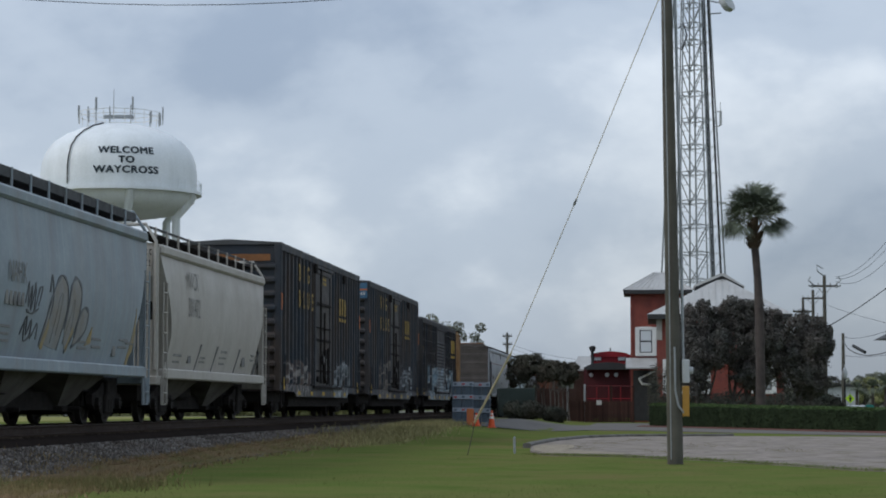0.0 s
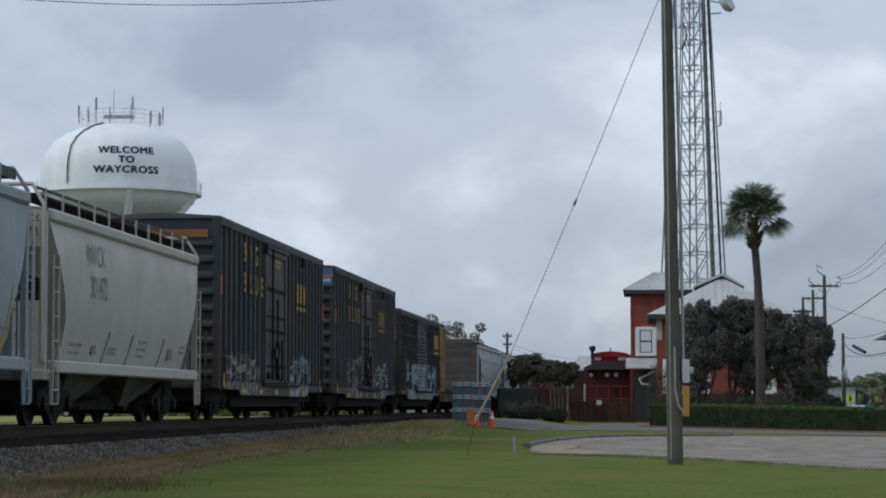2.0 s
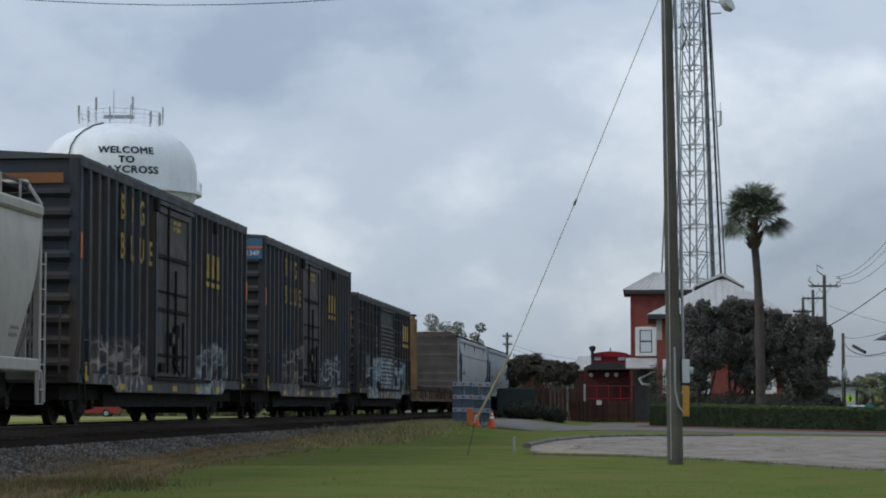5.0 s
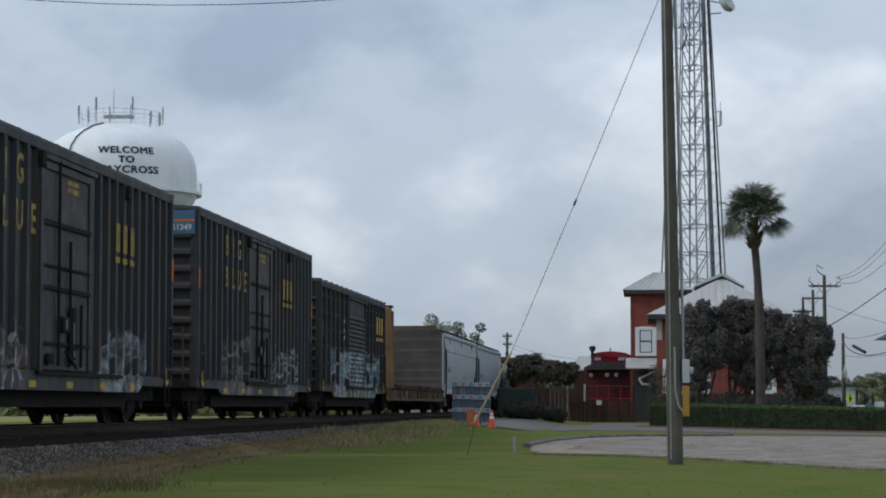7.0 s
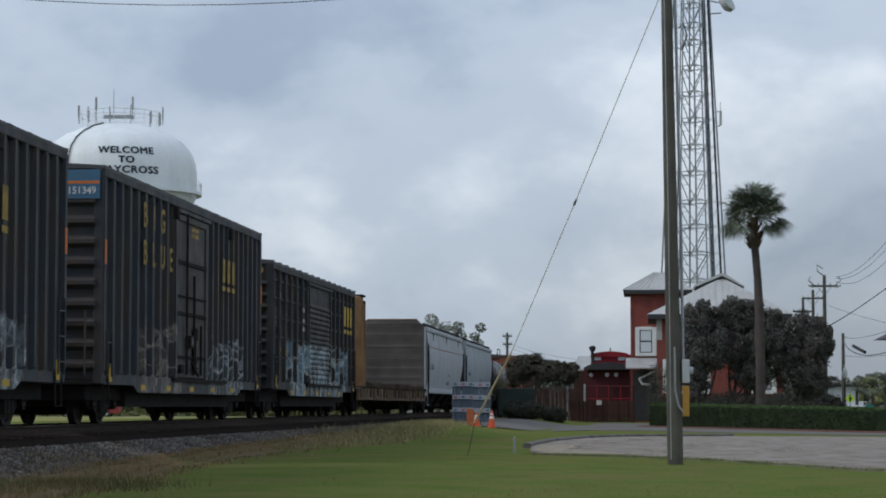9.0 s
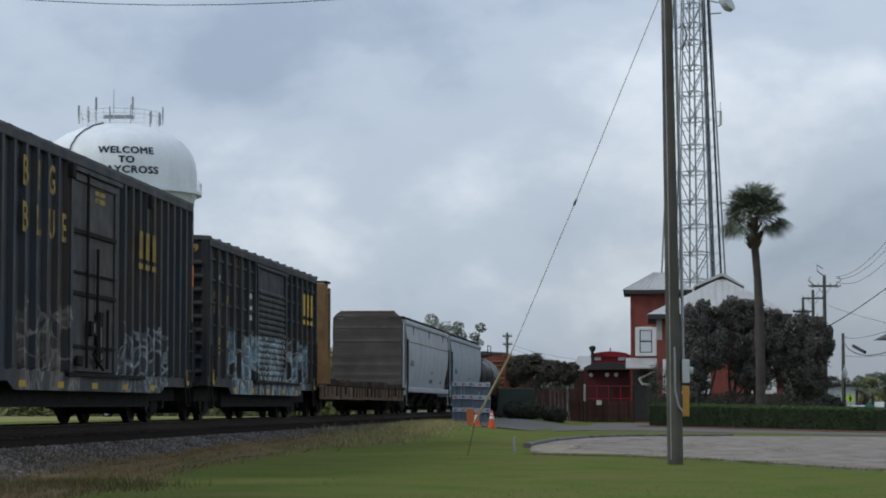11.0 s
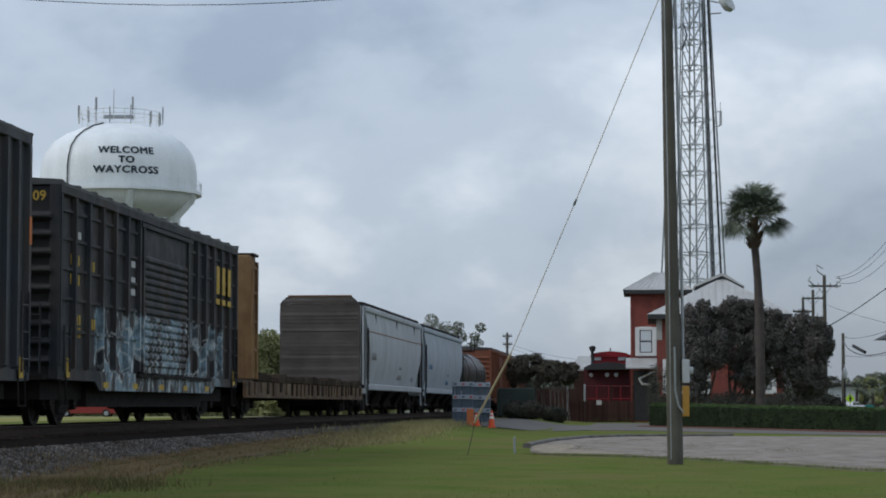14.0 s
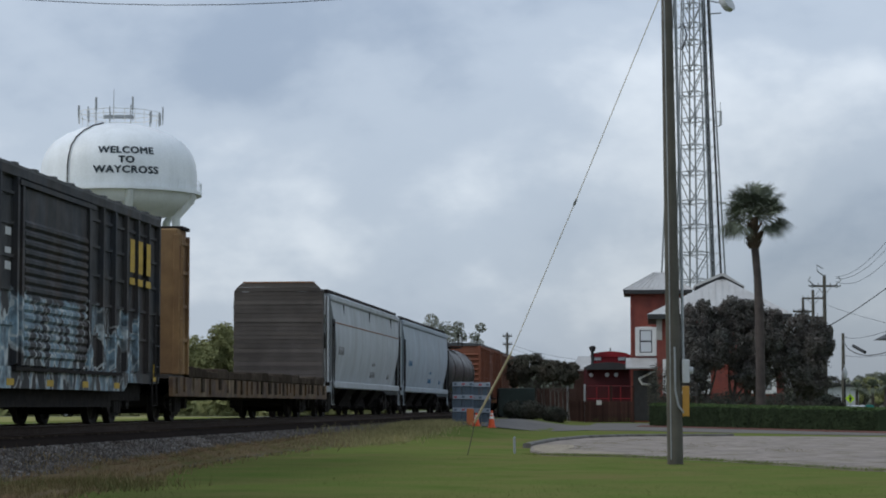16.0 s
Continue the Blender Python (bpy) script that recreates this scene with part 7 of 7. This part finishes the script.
part("prop", Shape().rod((0, 0.02, 0.65), (0, 0.4, 0.0), 0.02, None, 6), pole_wood, t)

t = thing("storage_container", spot((914 - 784) * 150 / 4000, 150), "dark green steel container beside the shrubs", "container", turn=GRID)
part("body", Shape().box(-1.2, 1.25, 0, 5.0, 0.1, 1.95, 0.03), green_box, t)
for i in range(9):
    part("corrugation", Shape().box(-1.1 + i * 0.27, -0.98 + i * 0.27, -0.03, 0.0, 0.2, 1.85), green_box, t)
part("skid", Shape().box(-1.1, -0.95, 0, 5, 0, 0.1).box(0.95, 1.1, 0, 5, 0, 0.1), iron_mat, t)


def street_lamp():
    t = thing("street_lamp", spot((1494 - 784) * 150 / 4000, 150), "dark post-top street lamp with a pale globe", "street lamp", turn=GRID)
    part("post", Shape().turned([(0.16, 0), (0.16, 0.3), (0.07, 0.5), (0.055, 2.9), (0.09, 2.95)], n=12), frame_dark, t)
    part("globe", Shape().turned([(0.08, 2.95), (0.17, 3.1), (0.19, 3.35), (0.12, 3.6), (0.04, 3.75), (0.02, 3.9)], n=16), box_grey, t, "pale glass globe", smooth=True)


street_lamp()


def crossing_sign():
    t = thing("crossing_sign", spot((1503 - 784) * 138 / 4000, 138), "lime pedestrian crossing warning sign with plaque", "road sign", turn=GRID)
    part("post", Shape().box(-0.03, 0.03, 0.0, 0.05, 0, 2.2), galv, t)
    r = 0.29
    part("sign_face", Shape().loft([[(0, -0.02, 1.62 - r), (r, -0.02, 1.62), (0, -0.02, 1.62 + r), (-r, -0.02, 1.62)], [(0, 0.0, 1.62 - r), (r, 0.0, 1.62), (0, 0.0, 1.62 + r), (-r, 0.0, 1.62)]]), sign_lime, t, "lime diamond sign face")
    part("symbol", Shape().box(-0.05, 0.05, -0.03, -0.024, 1.45, 1.72).box(-0.12, 0.12, -0.03, -0.025, 1.62, 1.66).box(-0.04, 0.04, -0.03, -0.024, 1.75, 1.82), black_mark, t)
    part("plaque", Shape().box(-0.22, 0.22, -0.02, 0.0, 0.9, 1.14), sign_lime, t)


crossing_sign()
single("utility_cabinet", Shape().box(-0.25, 0.25, -0.2, 0.2, 0, 1.25, 0.03), teal_mat, "small teal utility cabinet across the street", "cabinet", spot((1537 - 784) * 150 / 4000, 150), GRID)


def vehicle(name, at, paint, label, roofline, length=4.6, width=1.8, turn=0.0, category="car"):
    """A car with body, glass, lamps and wheels; it points along its own x."""
    t = thing(name, at, label, category, turn=turn)
    n = len(roofline)
    prof = roofline + [(length / 2, 0.32), (-length / 2, 0.32)]
    part("body", Shape().loft([[(x, -width / 2, z) for x, z in prof], [(x, width / 2, z) for x, z in prof]]), paint, t)
    hi = max(z for x, z in roofline)
    cabin = [x for x, z in roofline if z > hi - 0.08]
    a, b = min(cabin), max(cabin)
    for y0, y1 in ((-width / 2 - 0.006, -width / 2 + 0.002), (width / 2 - 0.002, width / 2 + 0.006)):
        part("side_window", Shape().loft([[(a - 0.25, y0, hi - 0.5), (b + 0.3, y0, hi - 0.5), (b - 0.02, y0, hi - 0.1), (a + 0.05, y0, hi - 0.1)], [(a - 0.25, y1, hi - 0.5), (b + 0.3, y1, hi - 0.5), (b - 0.02, y1, hi - 0.1), (a + 0.05, y1, hi - 0.1)]]), car_dark, t)
        part("window_pillar", Shape().box((a + b) / 2 - 0.05, (a + b) / 2 + 0.05, min(y0, y1) - 0.004, max(y0, y1) + 0.004, hi - 0.5, hi - 0.08), paint, t)
    for sx in (-1, 1):
        part("lamp", Shape().box(sx * length / 2 - 0.03, sx * length / 2 + 0.02, -width / 2 + 0.1, -width / 2 + 0.45, 0.6, 0.78), cone_white if sx < 0 else red_mark, t)
        part("lamp", Shape().box(sx * length / 2 - 0.03, sx * length / 2 + 0.02, width / 2 - 0.45, width / 2 - 0.1, 0.6, 0.78), cone_white if sx < 0 else red_mark, t)
    wheels = []
    for x in (-length * 0.31, length * 0.31):
        for y in (-width / 2 + 0.09, width / 2 - 0.09):
            w = part("wheel", Shape().rod((0, -0.1, 0), (0, 0.1, 0), 0.32, None, 18), tyre_mat, t, at=(x, y, 0.32))
            part("rim", Shape().rod((0, -0.105, 0), (0, 0.105, 0), 0.19, None, 10), galv, w)
            wheels.append((w, x, y))
    return t, wheels


SEDAN = [(-2.25, 0.62), (-1.45, 0.78), (-0.75, 1.2), (0.65, 1.22), (1.35, 0.86), (2.2, 0.80), (2.25, 0.5)]
SUV = [(-2.3, 0.75), (-1.35, 0.95), (-0.75, 1.58), (1.7, 1.60), (2.2, 1.05), (2.3, 0.5)]
PICKUP = [(-2.6, 0.75), (-1.35, 1.0), (-0.75, 1.62), (0.55, 1.62), (0.75, 1.05), (2.6, 1.05), (2.65, 0.5)]
vehicle("car", spot((1510 - 784) * 175 / 4000, 175), car_grey, "silver car parked beyond the hedge", SEDAN, turn=GRID + 70)
red_paint = surface("red_car_paint", (0.26, 0.040, 0.034), 0.4, second=(0.22, 0.036, 0.032), scale=1, bump=0)
t, _ = vehicle("pickup", spot((157 - 784) * 184 / 4000, 184), red_paint, "red pickup truck with a white topper parked beyond the field", PICKUP, 5.2, turn=GRID)
part("topper", Shape().box(0.78, 2.1, -0.85, 0.85, 1.055, 1.56, 0.08), car_white, t, "white bed topper")
DRIVERS = []
for name, paint, label, shape, d, t0, slope, rate in (("pickup", car_grey, "grey pickup truck driving on the far street", PICKUP, 240.0, 7.5, 0.192, 0.0061),
                                                       ("suv", car_white, "white sport utility vehicle driving on the far street", SUV, 240.0, 11.5, 0.1912, 0.0053)):
    v, wh = vehicle(name, (0, 0, 0), paint, label, shape, 5.2 if name == "pickup" else 4.6, turn=GRID)
    DRIVERS.append((v, wh, d, t0, slope, rate))


# far trees
def far_tree(x, d, top, w, leaf, seed, label, count=2600, size=0.3, trunk=0.2, group="distant trees", ragged=1.0, foot=0.14, lumps=9):
    q = d / 4000
    h = 1.2 + (718 - top) * q
    rng = random.Random(seed)
    R = w * q / 2
    low = h * foot
    blobs = []
    for i in range(lumps):
        f = rng.random() if foot > 0.1 else i / (lumps - 1)
        z = low + (h - low) * (0.15 + 0.75 * f)
        r = R * (0.55 - 0.3 * abs(f - 0.4)) * rng.uniform(0.7, 1.1)
        a = rng.random() * 6.28
        blobs.append((math.cos(a) * (R - r) * ragged, math.sin(a) * (R - r) * ragged, min(z, h - r * 0.8), r, r, r * 0.8))
    return tree((x - 784) * q, d, label, blobs, leaf, count, size, ((0, 0, trunk),), low * 1.1, seed, group, fill=0.45)


far_tree(775, 265, 549, 80, leaf_far, 41, "tall thin-crowned tree far behind the train", 3600, 0.15, 0.28, lumps=13)
far_tree(832, 268, 564, 66, leaf_far, 42, "thin-crowned tree far behind the train", 3000, 0.15, 0.22, lumps=12)
far_tree(860, 270, 592, 40, leaf_far, 43, "small thin-crowned tree far behind the train", 700, 0.17, 0.18)
for i, (x, top, w) in enumerate(((335, 590, 90), (380, 572, 85), (430, 580, 80), (470, 585, 80), (520, 592, 90), (300, 600, 80), (580, 600, 90), (640, 610, 80), (405, 600, 80), (450, 606, 80), (495, 610, 80), (358, 606, 80))):
    far_tree(x, 235 + 4 * (i % 3), top, w * 1.2, leaf_green, 50 + i, "leafy green tree beyond the tracks", 9000, 0.20, 0.2, foot=0.03, lumps=20)
for i in range(16):
    far_tree(-60 + i * 62 + random.uniform(-15, 15), 420 + random.uniform(0, 60), 672 + random.uniform(-10, 14), 95, leaf_far, 80 + i, "hazy tree on the far side of the field", 1300, 0.55, 0.3)
for i in range(7):
    far_tree(900 + i * 42 + random.uniform(-8, 8), 330, 655 + random.uniform(-8, 10), 80, leaf_far, 110 + i, "distant tree beyond the railway", 1200, 0.45, 0.3)
for i, (x, top) in enumerate(((1480, 668), (1505, 664), (1528, 660), (1548, 657), (1566, 652), (1590, 655), (1462, 672))):
    far_tree(x, 255 + 6 * (i % 3), top, 46, leaf_green if i % 2 else leaf_far, 130 + i, "roadside tree across the street", 1500, 0.22, 0.18, "street trees")


def small_palm(x, d, top):
    q = d / 4000
    h = 1.2 + (718 - top) * q
    t = thing("palm_tree", spot((x - 784) * q, d), "young palm tree across the street", "palm tree", "street palms", turn=GRID)
    part("trunk", Shape().rod((0, 0, 0), (0, 0, h - 0.9), 0.17, 0.14, 8), palm_bark, t)
    rng = random.Random(int(x))
    for i in range(22):
        a, el = i * 2.4, rng.uniform(-0.6, 1.2)
        dr = Vector((math.cos(a) * math.cos(el), math.sin(a) * math.cos(el), math.sin(el)))
        s = Shape()
        sd = Vector((-math.sin(a), math.cos(a), 0))
        for j in range(7):
            w = -0.6 + 0.2 * j
            tip = dr * 1.3 + sd * w + Vector((0, 0, -0.3))
            s.add([(0, 0, 0), dr * 0.7 + sd * (w * 0.5 - 0.04), tip, dr * 0.7 + sd * (w * 0.5 + 0.04)], [(0, 1, 2, 3)])
        part("frond", raw(s, "frond", palm_leaf), palm_leaf, t, at=(0, 0, h - 0.95))


for x, d, top in ((1515, 230, 672), (1543, 225, 668), (1566, 222, 664)):
    small_palm(x, d, top)

# pale building across the street
t = thing("street_building", spot((1475 - 784) * 240 / 4000, 240), "pale low building across the street", "building", turn=GRID)
part("wall", Shape().box(-1.5, 2.6, 0, 6, 0, 3.2), box_grey, t)
part("roof", Shape().box(-1.8, 2.9, -0.3, 6.3, 3.2, 3.45), fascia_mat, t)
part("door", Shape().box(-0.2, 0.7, -0.03, 0.0, 0, 2.1), frame_dark, t)
t = thing("pavilion_roof", spot((1618 - 784) * 118 / 4000, 118), "brown eave of a pavilion beside the street", "pavilion", turn=GRID)
part("roof", Shape().add([(-1.4, 0, 4.70), (3, 0, 4.70), (3, 4, 4.70), (-1.4, 4, 4.70), (0.2, 2, 5.6), (2, 2, 5.6), (-1.4, 0, 4.78), (3, 0, 4.78)], [(0, 1, 5, 4), (1, 2, 5), (2, 3, 4, 5), (3, 0, 4), (3, 2, 1, 0)]), fascia_mat, t)
for x in (0.1, 2.6):
    for y in (0.3, 3.6):
        part("post", Shape().box(x, x + 0.15, y, y + 0.15, 0, 4.7), pole_wood, t)

# field beyond the track
sheet("field", [(-16.4, 10), (-16.4, 90), (-16.4, 160), (-16.4, 186), (-40, 186), (-300, 186), (-300, 10), (-40, 10)], field_mat, "bright dry grass field beyond the railway", "field", 0.02)
# added sheet, mostly hidden: its dull tone keeps green bounce off the tower
added_ground_mat = surface("dull_added_ground", (0.115, 0.115, 0.085), 0.95, second=(0.085, 0.09, 0.065), scale=0.2, fine=8)
sheet("waste_ground", [(-16.4, 186.5), (-16.4, 420), (-40, 420), (-300, 420), (-300, 186.5), (-40, 186.5)], added_ground_mat, "added dull ground sheet beyond the field", "waste ground", 0.02)


def woods(name, x0, x1, d, low, high, count, seed, label, leaf=None):
    rng = random.Random(seed)
    v, f = [], []
    for i in range(count):
        x = rng.uniform(x0, x1)
        top = low + (high - low) * (0.5 + 0.5 * noise.noise((x * 0.02, seed, 0)) + 0.35 * noise.noise((x * 0.09, seed, 4)))
        z = top * (1 - rng.random() ** 1.6)
        dd = d + rng.uniform(-4, 4)
        p = Vector(spot((x - 784) * d / 4000, dd, z))
        n = Vector((rng.gauss(0, 1), rng.gauss(0, 1), rng.gauss(0, 1))).normalized()
        a = n.orthogonal()
        b = n.cross(a)
        s = rng.uniform(0.25, 0.6)
        o = len(v)
        v += [p - a * s, p + b * s * 0.6, p + a * s, p - b * s * 0.6]
        f.append((o, o + 1, o + 2, o + 3))
    sh = Shape()
    sh.v, sh.f = [tuple(p) for p in v], f
    tagged(new(name, raw(sh, name, leaf or leaf_far)), label, "woods", "", "stuff")


woods("distant_woods", 830, 1720, 380, 2.6, 5.2, 15000, 3, "low hazy woods far down the street")
woods("field_woods", -150, 830, 480, 3.0, 6.0, 12000, 5, "low hazy woods beyond the field")
woods("field_hedgerow", -200, 700, 200, 0.9, 1.9, 22000, 7, "pale brushy hedgerow at the far edge of the field", leaf_green)

# grass along the ballast and over the lawn
def verge_place():
    y = 26 + 78 * random.random() ** 1.5
    b = verge_edge(y)
    x = b - 0.2 - abs(random.gauss(0, 0.75)) if random.random() < 0.92 else b + abs(random.gauss(0, 0.22))
    x = max(x, verge_start(y) - abs(random.gauss(0, 0.12)))
    return x, y, verge_height(x, y)


def field_place():
    y = 30 + 120 * random.random() ** 1.3
    return -16.0 - random.random() ** 2 * 6, y, 0.25


def lawn_place():
    d = 29 + 55 * random.random() ** 1.7
    x = -d * random.uniform(-0.12, 0.29)
    return x, d, land(x, d)


def hump_place():
    y = random.gauss(86, 9)
    x = -9.2 + random.gauss(0, 0.6)
    return x, y, verge_height(x, y) + 0.01


blade_mat = surface("green_grass_blade", (0.115, 0.165, 0.042), 0.95, second=(0.150, 0.165, 0.058), amount=0.9, scale=0.5, fine=4, bump=0, island=0.3, spec=0.0)
straw_mat = surface("straw_grass", (0.340, 0.300, 0.155), 0.95, second=(0.240, 0.225, 0.105), amount=0.9, scale=0.5, fine=4, bump=0, island=0.3, spec=0.0)
weed_brown = surface("dry_weed_stalk", (0.290, 0.200, 0.120), 0.95, second=(0.205, 0.170, 0.080), amount=1.0, scale=0.9, fine=5, bump=0, island=0.35, spec=0.0)
weed_green = surface("olive_weed_blade", (0.150, 0.150, 0.065), 0.95, second=(0.155, 0.125, 0.060), amount=1.0, scale=1.5, fine=5, bump=0, island=0.35, spec=0.0)
tufts("verge_grass", weed_brown, "dry brown weeds along the ballast", 36000, verge_place, 0.10, 0.010)


def clump_place():
    x, y = plan(-5.25 + random.gauss(0, 0.55), 33.2 + random.gauss(0, 0.9))
    return x, y, max(0.0, land(x, y))


def weed_place():
    """Weeds creeping from the verge into the stones."""
    y = 27 + 14 * random.random()
    x = max(-10.9, -10.0 + random.gauss(0, 0.4) + 0.4 * noise.noise((y * 0.4, 0, 5)))
    return x, y, verge_height(x, y)


tufts("weed_clump", weed_green, "clump of olive weeds beside the ballast", 2600, clump_place, 0.15, 0.009)
tufts("creeping_weeds", weed_brown, "thin dry weeds growing into the stones", 1100, weed_place, 0.10, 0.009)
tufts("crossing_grass", straw_mat, "dry straw-coloured grass on the rise by the crossing", 14000, hump_place, 0.20, 0.014)


tufts("field_grass", field_mat, "tall dry grass beyond the railway", 12000, field_place, 0.30, 0.015)


def on_paving(x, y):
    edge = 54.5 - max(0.0, x + 2.7) * 1.9
    return x > -3.8 and y > edge - 0.3


def green_place():
    while True:
        x, y, z = lawn_place()
        if not on_paving(x, y) and x > verge_edge(y) - 0.1:
            return x, y, z


tufts("lawn_grass", blade_mat, "short mown green grass blades", 7000, green_place, 0.022, 0.005)

def lot_edge_place():
    pts = ((-2.9, 54.3), (-0.9, 52.8), (1.4, 48.8), (3.8, 42.0), (6.5, 39.6), (9.0, 37.8))
    i = random.randrange(5)
    f = random.random()
    x, y = (pts[i][k] + (pts[i + 1][k] - pts[i][k]) * f for k in (0, 1))
    return x + random.gauss(0, 0.22), y + random.gauss(0, 0.30), 0.03


def lot_weed_place():
    k = random.choice(((-2.2, 62), (-1.5, 70), (-0.6, 76), (1.2, 66), (3.5, 60), (0.4, 58)))
    return k[0] + random.gauss(0, 0.35), k[1] + random.gauss(0, 1.6), 0.05


tufts("edge_grass", blade_mat, "ragged grass creeping over the lot's edge", 5000, lot_edge_place, 0.05, 0.008)
tufts("lot_weeds", weed_green, "sparse weeds growing in the cracked lot", 700, lot_weed_place, 0.022, 0.012)

sand_mat = surface("pale_sand", (0.34, 0.30, 0.24), 0.95, second=(0.21, 0.185, 0.15), amount=1.0, spec=0.0, scale=2.5, fine=20, bump=0.4)
sheet("sand_patch", [(-3.45, 64), (-3.2, 66), (-2.4, 66.5), (-2.2, 62), (-2.3, 59.5), (-1.6, 57), (-0.6, 54.2), (-1.0, 53.4), (-2.6, 54.6), (-3.1, 58)], sand_mat, "pale sandy gravel washed over the lot's edge", "sand", 0.062)


motions()
